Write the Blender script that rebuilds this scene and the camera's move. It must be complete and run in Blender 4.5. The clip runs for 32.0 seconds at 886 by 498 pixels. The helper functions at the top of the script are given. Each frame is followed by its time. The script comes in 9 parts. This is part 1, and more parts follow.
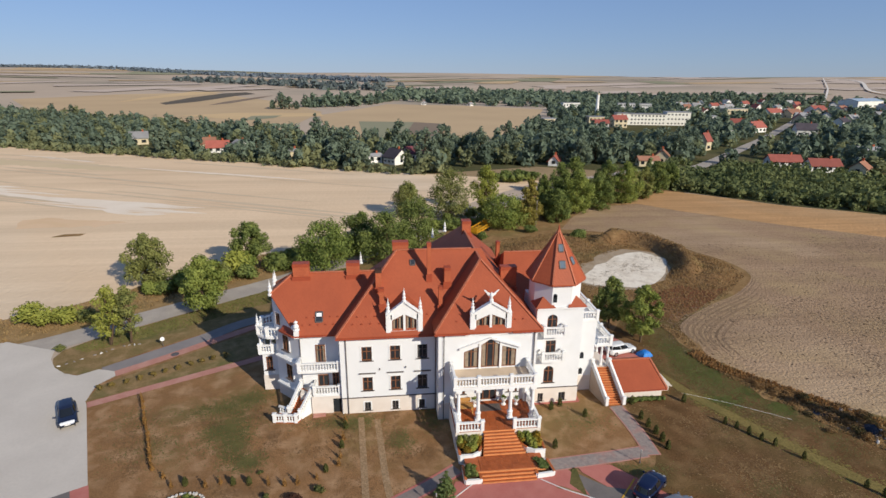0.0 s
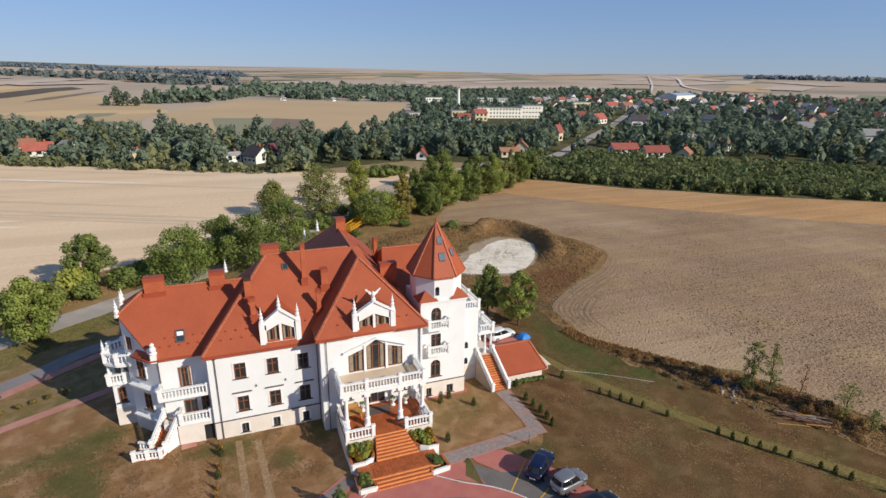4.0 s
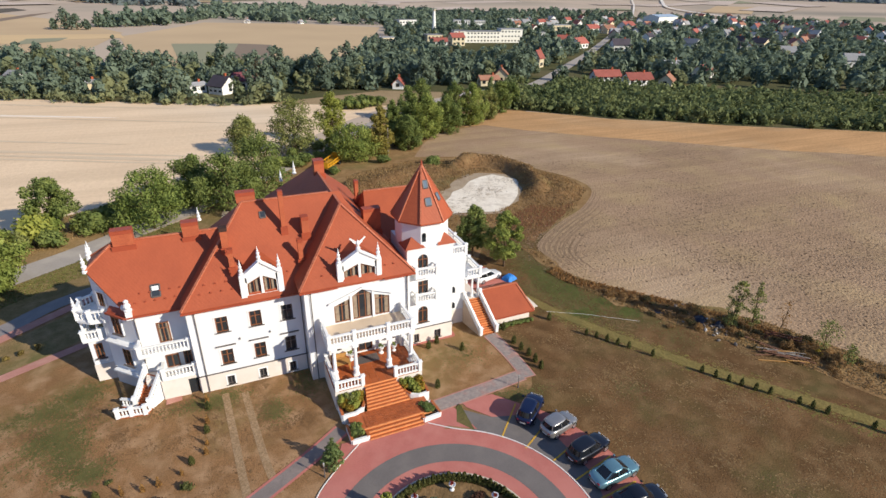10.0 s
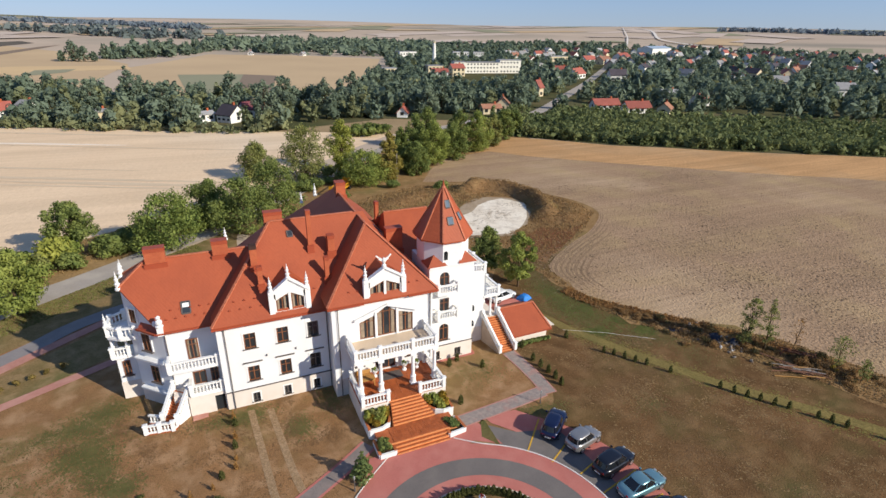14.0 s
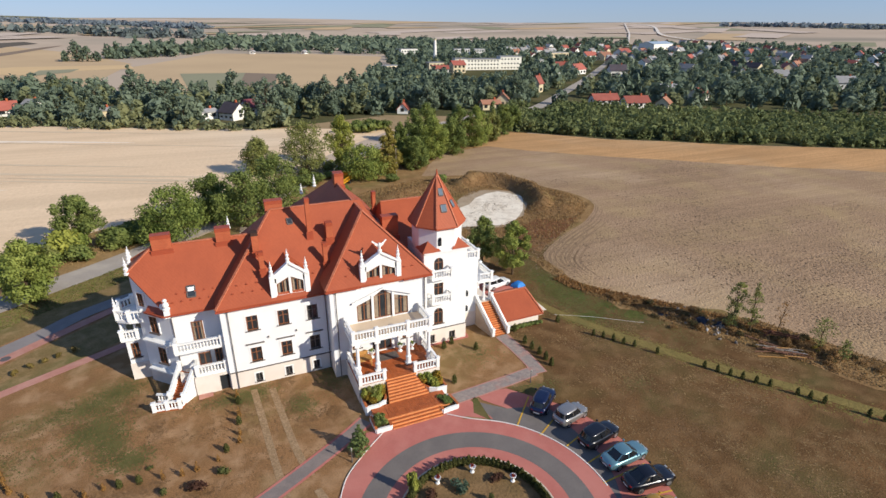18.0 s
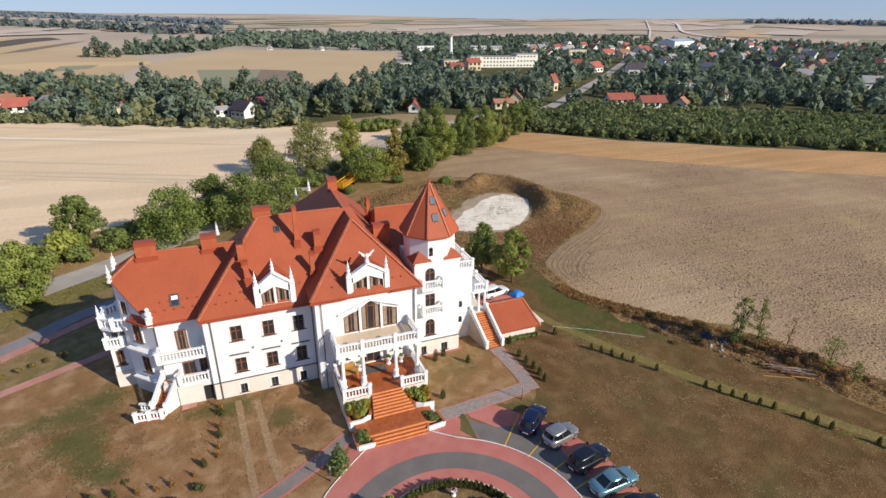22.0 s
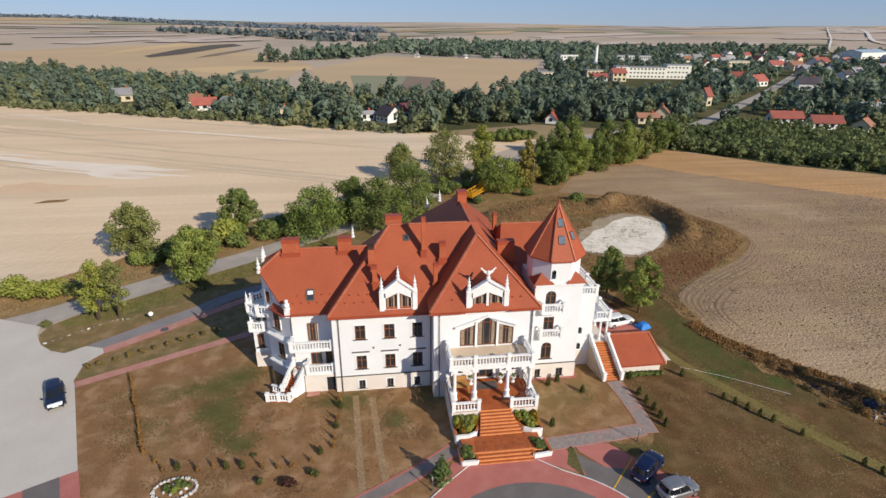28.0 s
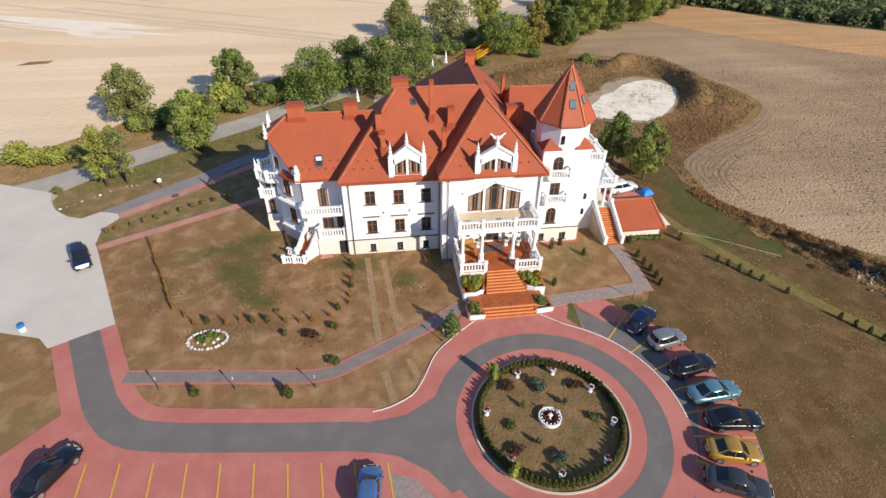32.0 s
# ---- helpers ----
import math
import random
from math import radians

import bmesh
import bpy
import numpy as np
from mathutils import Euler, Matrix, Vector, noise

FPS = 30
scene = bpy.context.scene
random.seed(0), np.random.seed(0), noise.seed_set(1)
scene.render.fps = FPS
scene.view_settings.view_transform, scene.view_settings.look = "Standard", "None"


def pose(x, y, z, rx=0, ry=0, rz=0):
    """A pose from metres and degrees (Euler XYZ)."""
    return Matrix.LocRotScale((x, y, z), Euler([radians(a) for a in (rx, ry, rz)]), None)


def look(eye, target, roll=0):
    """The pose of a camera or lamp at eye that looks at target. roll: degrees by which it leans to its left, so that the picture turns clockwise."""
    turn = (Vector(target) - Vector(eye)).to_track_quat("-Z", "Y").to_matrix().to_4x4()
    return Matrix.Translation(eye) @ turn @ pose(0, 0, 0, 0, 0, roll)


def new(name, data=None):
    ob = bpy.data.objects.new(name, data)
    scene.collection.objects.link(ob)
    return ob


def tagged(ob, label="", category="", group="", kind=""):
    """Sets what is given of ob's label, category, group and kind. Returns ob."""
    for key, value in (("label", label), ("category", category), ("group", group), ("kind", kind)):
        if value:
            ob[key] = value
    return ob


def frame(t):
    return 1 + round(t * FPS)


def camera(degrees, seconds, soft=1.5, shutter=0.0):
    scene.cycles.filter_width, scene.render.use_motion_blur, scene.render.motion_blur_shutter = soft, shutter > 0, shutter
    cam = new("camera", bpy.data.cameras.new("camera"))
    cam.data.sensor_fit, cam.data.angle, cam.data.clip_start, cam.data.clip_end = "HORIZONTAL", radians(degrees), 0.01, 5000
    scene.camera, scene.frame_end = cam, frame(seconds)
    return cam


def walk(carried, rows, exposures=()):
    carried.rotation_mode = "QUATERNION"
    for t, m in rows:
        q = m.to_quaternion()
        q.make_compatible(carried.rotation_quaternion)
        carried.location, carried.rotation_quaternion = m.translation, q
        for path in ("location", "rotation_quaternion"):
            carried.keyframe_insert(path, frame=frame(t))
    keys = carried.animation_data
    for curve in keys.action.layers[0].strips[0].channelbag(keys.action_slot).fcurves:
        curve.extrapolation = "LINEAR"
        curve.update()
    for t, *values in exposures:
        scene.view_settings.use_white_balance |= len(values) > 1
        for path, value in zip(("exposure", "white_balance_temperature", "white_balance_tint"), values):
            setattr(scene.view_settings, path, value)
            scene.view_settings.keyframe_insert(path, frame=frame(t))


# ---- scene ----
cam = camera(79.7, 32.0)

PATH = [
    (0, (4.267, -49.17, 34.062), (4.488, -47.279, 33.448), 0.5),
    (0.5, (4.038, -48.847, 34.185), (4.296, -46.962, 33.569), 0.7),
    (1, (3.962, -48.635, 34.226), (4.278, -46.759, 33.608), 0.7),
    (1.5, (3.853, -48.377, 34.215), (4.233, -46.514, 33.597), 0.7),
    (2, (3.818, -48.177, 34.21), (4.268, -46.329, 33.591), 0.9),
    (2.5, (3.94, -47.943, 33.99), (4.449, -46.112, 33.367), 0.9),
    (3, (4.0, -47.753, 33.722), (4.565, -45.938, 33.098), 0.9),
    (3.5, (4.033, -47.48, 33.57), (4.659, -45.685, 32.949), 1.0),
    (4, (4.196, -47.352, 33.558), (4.876, -45.577, 32.934), 0.9),
    (4.5, (4.197, -47.078, 33.291), (4.94, -45.327, 32.671), 1.1),
    (6.5, (4.499, -46.12, 33.321), (5.254, -44.374, 32.704), 1.1),
    (7, (4.644, -45.896, 33.468), (5.387, -44.172, 32.781), 1.1),
    (7.5, (4.727, -45.69, 33.544), (5.457, -43.992, 32.782), 1.0),
    (8, (4.749, -45.431, 33.627), (5.472, -43.762, 32.795), 1.2),
    (8.5, (4.666, -45.214, 33.734), (5.384, -43.561, 32.867), 1.1),
    (9, (4.52, -45.053, 33.929), (5.237, -43.399, 33.063), 1.0),
    (9.5, (4.389, -44.807, 34.095), (5.105, -43.154, 33.227), 0.9),
    (10, (4.254, -44.698, 34.179), (4.979, -43.047, 33.314), 1.0),
    (10.5, (4.12, -44.632, 34.172), (4.846, -42.982, 33.306), 1.0),
    (11, (3.861, -44.592, 34.158), (4.589, -42.942, 33.292), 1.0),
    (11.5, (3.535, -44.513, 34.037), (4.273, -42.827, 33.255), 1.0),
    (12, (3.335, -44.541, 33.873), (4.076, -42.852, 33.101), 1.0),
    (12.5, (2.936, -44.566, 33.841), (3.678, -42.877, 33.068), 1.0),
    (13, (2.54, -44.683, 33.931), (3.28, -42.993, 33.161), 0.9),
    (13.5, (1.962, -44.854, 33.863), (2.706, -43.165, 33.093), 0.9),
    (14, (1.427, -45.195, 33.797), (2.175, -43.507, 33.027), 0.9),
    (14.5, (1.037, -45.53, 33.648), (1.781, -43.842, 32.876), 0.9),
    (16.5, (0.409, -47.088, 33.584), (1.144, -45.396, 32.811), 0.6),
    (17, (0.644, -47.422, 33.415), (1.38, -45.732, 32.638), 0.6),
    (17.5, (0.965, -47.733, 33.385), (1.7, -46.043, 32.607), 0.6),
    (18, (1.325, -47.905, 33.553), (2.061, -46.215, 32.775), 0.4),
    (18.5, (1.733, -47.949, 33.807), (2.472, -46.26, 33.03), 0.3),
    (19, (2.208, -47.997, 34.024), (2.947, -46.31, 33.245), 0.2),
    (19.5, (2.639, -47.905, 34.148), (3.384, -46.222, 33.366), 0.4),
    (20, (3.072, -47.771, 34.228), (3.819, -46.09, 33.444), 0.4),
    (20.5, (3.473, -47.589, 34.302), (4.219, -45.909, 33.514), 0.4),
    (21, (3.823, -47.407, 34.316), (4.571, -45.728, 33.528), 0.4),
    (21.5, (4.158, -47.137, 34.305), (4.908, -45.459, 33.515), 0.4),
    (22, (4.457, -46.944, 34.223), (5.136, -45.236, 33.433), 0.5),
    (22.5, (4.743, -46.632, 34.028), (5.284, -44.877, 33.236), 0.4),
    (23, (4.966, -46.541, 33.883), (5.393, -44.758, 33.085), 0.4),
    (23.5, (5.128, -46.394, 33.75), (5.497, -44.597, 32.953), 0.4),
    (24, (5.275, -46.298, 33.782), (5.648, -44.499, 32.992), 0.4),
    (24.5, (5.358, -46.256, 33.834), (5.714, -44.454, 33.043), 0.4),
    (25, (5.379, -46.21, 33.906), (5.69, -44.398, 33.118), 0.4),
    (25.5, (5.352, -46.185, 34.069), (5.619, -44.365, 33.285), 0.4),
    (26, (5.223, -46.158, 34.267), (5.442, -44.328, 33.489), 0.4),
    (26.5, (5.098, -46.198, 34.526), (5.314, -44.368, 33.748), 0.5),
    (28.5, (4.498, -46.597, 35.346), (4.737, -44.767, 34.577), 0.4),
    (29, (4.491, -46.753, 35.361), (4.732, -44.924, 34.588), 0.4),
    (29.5, (4.393, -46.918, 35.46), (4.637, -45.094, 34.678), 0.4),
    (30, (4.312, -47.025, 35.681), (4.551, -45.258, 34.776), 0.5),
    (30.5, (4.063, -47.017, 35.719), (4.296, -45.291, 34.736), 0.5),
    (31, (3.905, -46.997, 35.641), (4.136, -45.31, 34.592), 0.6),
    (31.5, (3.696, -47.069, 35.534), (3.918, -45.432, 34.408), 0.6),
    (32, (3.464, -47.116, 35.335), (3.677, -45.528, 34.139), 0.6),
]
walk(cam, [(t, look(e, g, r)) for t, e, g, r in PATH], exposures=[(0, -0.06), (4, 0.0), (7, 0.03), (9, 0.27), (10, 0.25), (13, 0.2), (20, 0.19), (23, 0.24), (24, 0.25), (26, 0.16), (29, -0.01), (30, 0.04), (32, 0.32)])

# ---- light ----
SUN_WAY = Vector((0.62, -0.785, math.tan(radians(27.5)))).normalized()
world = bpy.data.worlds.new("sky")
scene.world = world
world.use_nodes = True
wn = world.node_tree.nodes
sky = wn.new("ShaderNodeTexSky")
sky.sky_type = "NISHITA"
sky.sun_disc = False
sky.sun_elevation = radians(27.5)
sky.sun_rotation = math.atan2(0.62, -0.785)
sky.air_density, sky.dust_density, sky.ozone_density = 1.0, 0.0, 5.0
wn["Background"].inputs[1].default_value = 0.175
soft = wn.new("ShaderNodeGamma")
soft.inputs[1].default_value = 0.5
haze = wn.new("ShaderNodeMix")
haze.data_type, haze.blend_type = "RGBA", "MULTIPLY"
haze.inputs[0].default_value, haze.inputs[7].default_value = 1.0, (0.81, 1.0, 1.42, 1)
world.node_tree.links.new(sky.outputs[0], soft.inputs[0])
world.node_tree.links.new(soft.outputs[0], haze.inputs[6])
world.node_tree.links.new(haze.outputs[2], wn["Background"].inputs[0])
sun = new("sun", bpy.data.lights.new("sun", "SUN"))
sun.data.energy, sun.data.angle, sun.data.color = 5.0, radians(0.6), (1.0, 0.93, 0.80)
sun.matrix_world = look(SUN_WAY * 80, (0, 0, 0))
scene.view_settings.exposure = 0.0

# ---- materials ----
MATS = {}


def mat(name, a, b=None, rough=0.8, scale=1.0, fine=12.0, bump=0.15, amount=0.5, metal=0.0, spec=0.3, c=None, grime=0.0, vary=0.0, coat=0.0, d=None, bands=None):
    """A surface whose colour wanders between a and b at two scales, with fine relief. c: a third, patchy colour."""
    if name in MATS:
        return MATS[name]
    m = bpy.data.materials.new(name)
    m.use_nodes = True
    nt = m.node_tree
    bs = nt.nodes["Principled BSDF"]
    b = b or tuple(x * 0.75 for x in a)
    geo = nt.nodes.new("ShaderNodeNewGeometry")

    def noise_at(sc, detail=4.0, distortion=0.0):
        n = nt.nodes.new("ShaderNodeTexNoise")
        n.inputs["Scale"].default_value, n.inputs["Detail"].default_value, n.inputs["Distortion"].default_value = sc, detail, distortion
        nt.links.new(geo.outputs["Position"], n.inputs["Vector"])
        return n

    def mix(f, x, y):
        n = nt.nodes.new("ShaderNodeMix")
        n.data_type = "RGBA"
        for slot, val in ((0, f), (6, x), (7, y)):
            if isinstance(val, (float, int)):
                n.inputs[slot].default_value = val
            elif isinstance(val, tuple):
                n.inputs[slot].default_value = (*val, 1)
            else:
                nt.links.new(val, n.inputs[slot])
        return n.outputs[2]

    def ramp(fac, lo, hi):
        n = nt.nodes.new("ShaderNodeMapRange")
        n.inputs[1].default_value, n.inputs[2].default_value = lo, hi
        nt.links.new(fac, n.inputs[0])
        return n.outputs[0]

    big, small = noise_at(scale, 5.0, 0.3), noise_at(fine, 3.0)
    col = mix(ramp(big.outputs[0], 0.32, 0.68), a, b)
    dark = tuple(x * (1 - amount * 0.55) for x in b)
    f = ramp(small.outputs[0], 0.42, 0.75)
    sc = nt.nodes.new("ShaderNodeMath")
    sc.operation = "MULTIPLY"
    sc.inputs[1].default_value = amount
    nt.links.new(f, sc.inputs[0])
    col = mix(sc.outputs[0], col, dark)
    if c:
        patch = noise_at(scale * 0.45, 5.0, 0.25)
        col = mix(ramp(patch.outputs[0], 0.50, 0.72), col, c)
    if d:
        bare = noise_at(scale * 1.9, 7.0, 0.3)
        col = mix(ramp(bare.outputs[0], 0.46, 0.92), col, d)
    for turn, often, strength in bands or ():
        mp = nt.nodes.new("ShaderNodeMapping")
        mp.inputs["Rotation"].default_value, mp.inputs["Scale"].default_value = (0, 0, radians(turn)), (often * 0.04, often, 1)
        nt.links.new(geo.outputs["Position"], mp.inputs["Vector"])
        bn = nt.nodes.new("ShaderNodeTexNoise")
        bn.inputs["Scale"].default_value, bn.inputs["Detail"].default_value = 1.0, 5.0
        nt.links.new(mp.outputs[0], bn.inputs["Vector"])
        bmul = nt.nodes.new("ShaderNodeMath")
        bmul.operation = "MULTIPLY"
        bmul.inputs[1].default_value = strength
        nt.links.new(ramp(bn.outputs[0], 0.42, 0.68), bmul.inputs[0])
        col = mix(bmul.outputs[0], col, tuple(x * 0.6 for x in b))
    if grime:
        g = noise_at(scale * 2.3, 7.0, 0.3)
        gm = nt.nodes.new("ShaderNodeMath")
        gm.operation = "MULTIPLY"
        gm.inputs[1].default_value = grime
        nt.links.new(ramp(g.outputs[0], 0.55, 0.8), gm.inputs[0])
        col = mix(gm.outputs[0], col, tuple(x * 0.55 for x in a))
    if vary:
        info = nt.nodes.new("ShaderNodeObjectInfo")
        hs = nt.nodes.new("ShaderNodeHueSaturation")
        mr = nt.nodes.new("ShaderNodeMapRange")
        mr.inputs[3].default_value, mr.inputs[4].default_value = 1 - vary, 1 + vary
        nt.links.new(info.outputs["Random"], mr.inputs[0])
        nt.links.new(mr.outputs[0], hs.inputs["Value"])
        nt.links.new(col, hs.inputs["Color"])
        col = hs.outputs[0]
    nt.links.new(col, bs.inputs["Base Color"])
    bs.inputs["Roughness"].default_value = rough
    bs.inputs["Metallic"].default_value = metal
    bs.inputs["Specular IOR Level"].default_value = 0.0 if rough > 0.93 else min(spec, 0.1) if rough > 0.84 else spec
    bs.inputs["Coat Weight"].default_value = coat
    if bump:
        bp = nt.nodes.new("ShaderNodeBump")
        bp.inputs["Strength"].default_value = bump
        bp.inputs["Distance"].default_value = 0.6 / fine
        nt.links.new(small.outputs[0], bp.inputs["Height"])
        nt.links.new(bp.outputs[0], bs.inputs["Normal"])
    MATS[name] = m
    return m


def leaf_mat(name, a, b, scale=0.5, grain=0.34):
    """Leaves: green that changes from leaf to leaf and from clump to clump, a little light coming through."""
    m = bpy.data.materials.new(name)
    m.use_nodes = True
    nt = m.node_tree
    bs = nt.nodes["Principled BSDF"]
    geo = nt.nodes.new("ShaderNodeNewGeometry")
    n = nt.nodes.new("ShaderNodeTexNoise")
    n.inputs["Scale"].default_value = scale
    nt.links.new(geo.outputs["Position"], n.inputs["Vector"])
    add = nt.nodes.new("ShaderNodeMath")
    add.operation = "MULTIPLY_ADD"
    add.inputs[1].default_value = grain
    nt.links.new(geo.outputs["Random Per Island"], add.inputs[0])
    mr = nt.nodes.new("ShaderNodeMapRange")
    mr.inputs[1].default_value, mr.inputs[2].default_value, mr.inputs[3].default_value, mr.inputs[4].default_value = 0.32, 0.68, 0.0, 0.66
    nt.links.new(n.outputs[0], mr.inputs[0])
    nt.links.new(mr.outputs[0], add.inputs[2])
    mx = nt.nodes.new("ShaderNodeMix")
    mx.data_type = "RGBA"
    mx.inputs[6].default_value, mx.inputs[7].default_value = (*a, 1), (*b, 1)
    nt.links.new(add.outputs[0], mx.inputs[0])
    nt.links.new(mx.outputs[2], bs.inputs["Base Color"])
    bs.inputs["Roughness"].default_value = 0.62
    bs.inputs["Specular IOR Level"].default_value = 0.08
    tr = nt.nodes.new("ShaderNodeBsdfTranslucent")
    nt.links.new(mx.outputs[2], tr.inputs[0])
    ms = nt.nodes.new("ShaderNodeMixShader")
    ms.inputs[0].default_value = 0.33
    nt.links.new(bs.outputs[0], ms.inputs[1])
    nt.links.new(tr.outputs[0], ms.inputs[2])
    nt.links.new(ms.outputs[0], nt.nodes["Material Output"].inputs[0])
    return m


def glass_mat(name, tint, rough=0.05):
    """A window pane as seen by day from outside: dark, glossy."""
    m = bpy.data.materials.new(name)
    m.use_nodes = True
    bs = m.node_tree.nodes["Principled BSDF"]
    bs.inputs["Base Color"].default_value = (*tint, 1)
    bs.inputs["Roughness"].default_value = rough
    bs.inputs["Specular IOR Level"].default_value = 0.6
    return m


STUCCO = mat("white_stucco", (0.76, 0.755, 0.745), (0.72, 0.715, 0.70), 0.85, 0.5, 30, 0.08, 0.10, grime=0.10)
PLINTH = mat("cream_plinth", (0.74, 0.665, 0.59), (0.67, 0.585, 0.505), 0.85, 0.6, 25, 0.10, 0.2, grime=0.15)
WHITE = mat("white_stone_trim", (0.80, 0.79, 0.77), (0.74, 0.73, 0.70), 0.7, 1.2, 30, 0.06, 0.12, grime=0.12)
def roof_tiles(m, course=0.32):
    """Adds tile courses as relief: waves that follow the height and the run along the eaves."""
    nt = m.node_tree
    bs = nt.nodes["Principled BSDF"]
    geo = nt.nodes.new("ShaderNodeNewGeometry")
    sep = nt.nodes.new("ShaderNodeSeparateXYZ")
    nt.links.new(geo.outputs["Position"], sep.inputs[0])
    saw = nt.nodes.new("ShaderNodeMath")
    saw.operation = "FRACT"
    div = nt.nodes.new("ShaderNodeMath")
    div.operation = "DIVIDE"
    div.inputs[1].default_value = course
    nt.links.new(sep.outputs[2], div.inputs[0])
    nt.links.new(div.outputs[0], saw.inputs[0])
    xy = nt.nodes.new("ShaderNodeMath")
    xy.operation = "ADD"
    nt.links.new(sep.outputs[0], xy.inputs[0])
    nt.links.new(sep.outputs[1], xy.inputs[1])
    sn = nt.nodes.new("ShaderNodeMath")
    sn.operation = "SINE"
    mu = nt.nodes.new("ShaderNodeMath")
    mu.operation = "MULTIPLY"
    mu.inputs[1].default_value = 2 * math.pi / 0.30
    nt.links.new(xy.outputs[0], mu.inputs[0])
    nt.links.new(mu.outputs[0], sn.inputs[0])
    tot = nt.nodes.new("ShaderNodeMath")
    tot.operation = "MULTIPLY_ADD"
    tot.inputs[1].default_value = 0.35
    nt.links.new(sn.outputs[0], tot.inputs[0])
    nt.links.new(saw.outputs[0], tot.inputs[2])
    bp = nt.nodes.new("ShaderNodeBump")
    bp.inputs["Strength"].default_value, bp.inputs["Distance"].default_value = 0.13, 0.03
    nt.links.new(tot.outputs[0], bp.inputs["Height"])
    old = bs.inputs["Normal"].links
    if old:
        nt.links.new(old[0].from_socket, bp.inputs["Normal"])
    nt.links.new(bp.outputs[0], bs.inputs["Normal"])
    return m


ROOF = mat("red_roof_tiles", (0.375, 0.086, 0.034), (0.315, 0.071, 0.029), 0.62, 0.3, 3.2, 0.12, 0.3, grime=0.2)
ROOFTRIM = mat("red_roof_trim", (0.36, 0.075, 0.032), (0.30, 0.062, 0.03), 0.5, 0.8, 10, 0.05, 0.2)
roof_tiles(ROOF)
RIDGE = mat("ridge_tiles", (0.50, 0.17, 0.09), (0.42, 0.12, 0.06), 0.7, 2.0, 6, 0.2, 0.4)
CHIM = mat("red_chimney_brick", (0.46, 0.12, 0.05), (0.38, 0.092, 0.04), 0.8, 1.5, 9, 0.3, 0.5)
WOOD = mat("brown_window_wood", (0.25, 0.098, 0.044), (0.19, 0.074, 0.033), 0.5, 2, 20, 0.1, 0.3)
PANE = glass_mat("window_glass", (0.025, 0.028, 0.032))
CURTAIN = mat("cream_curtain", (0.38, 0.29, 0.205), (0.27, 0.205, 0.145), 0.9, 3, 14, 0.2, 0.4)
PIPE = mat("dark_downpipe", (0.13, 0.11, 0.10), (0.10, 0.085, 0.08), 0.45, 2, 20, 0.0, 0.2)
TREAD = mat("terracotta_tread", (0.47, 0.14, 0.043), (0.39, 0.11, 0.034), 0.55, 1.2, 7, 0.15, 0.35, vary=0.12)
STEP = mat("terracotta_tiles", (0.40, 0.105, 0.032), (0.32, 0.082, 0.025), 0.55, 1.2, 7, 0.15, 0.35, vary=0.12)
# Brighter than STEP: sunlight on risers and step edges is put into this colour.
SUNLIT_TILE = mat("terracotta_sunlit_tile", (0.70, 0.275, 0.10), (0.60, 0.22, 0.08), 0.5, 1.2, 7, 0.1, 0.3, vary=0.1)
TERRACE = mat("beige_terrace_tiles", (0.66, 0.52, 0.375), (0.59, 0.46, 0.325), 0.7, 1.0, 9, 0.1, 0.25)
LAWN = mat("dry_lawn", (0.318, 0.172, 0.079), (0.235, 0.129, 0.060), 0.95, 0.3, 9.0, 0.6, 0.75, c=(0.20, 0.14, 0.06), d=(0.47, 0.30, 0.17), grime=0.4)
VERGE = mat("dusty_verge", (0.275, 0.18, 0.085), (0.19, 0.14, 0.06), 0.95, 0.35, 5.0, 0.6, 0.7, c=(0.12, 0.122, 0.045), d=(0.38, 0.25, 0.135), grime=0.3)
ROADSCRUB = mat("dry_roadside_grass", (0.34, 0.215, 0.10), (0.25, 0.165, 0.075), 0.95, 0.25, 3.0, 0.5, 0.6, c=(0.20, 0.17, 0.065), d=(0.44, 0.29, 0.14), grime=0.3)
GRASS = mat("green_grass", (0.085, 0.098, 0.030), (0.13, 0.11, 0.045), 0.95, 0.3, 3.0, 0.5, 0.5, c=(0.17, 0.12, 0.055))
SCRUB = mat("dry_scrub_ground", (0.31, 0.19, 0.085), (0.225, 0.13, 0.06), 0.95, 0.25, 2.6, 0.4, 0.6, c=(0.175, 0.142, 0.057), d=(0.38, 0.255, 0.12), grime=0.3)
SIDELAWN = mat("olive_dry_lawn", (0.190, 0.103, 0.046), (0.122, 0.069, 0.032), 0.95, 0.3, 7.0, 0.6, 0.8, c=(0.110, 0.088, 0.035), d=(0.255, 0.155, 0.075), grime=0.4)
BEDSOIL = mat("dry_bed_grass", (0.25, 0.152, 0.072), (0.175, 0.112, 0.053), 0.95, 0.5, 5, 0.6, 0.7, c=(0.125, 0.10, 0.042), d=(0.29, 0.18, 0.088), grime=0.4)
STUBBLE = mat("pale_stubble_field", (0.80, 0.597, 0.395), (0.725, 0.527, 0.34), 0.95, 0.022, 0.9, 0.2, 0.25, c=(0.74, 0.60, 0.435), grime=0.15, bands=((25, 0.12, 0.28), (25, 0.6, 0.12)))
PLOUGH = mat("ploughed_field", (0.468, 0.311, 0.192), (0.385, 0.255, 0.155), 0.95, 0.06, 3.0, 0.85, 0.95, c=(0.50, 0.355, 0.225), d=(0.46, 0.33, 0.165), grime=0.45, bands=((34, 0.22, 0.3), (34, 1.3, 0.32)))
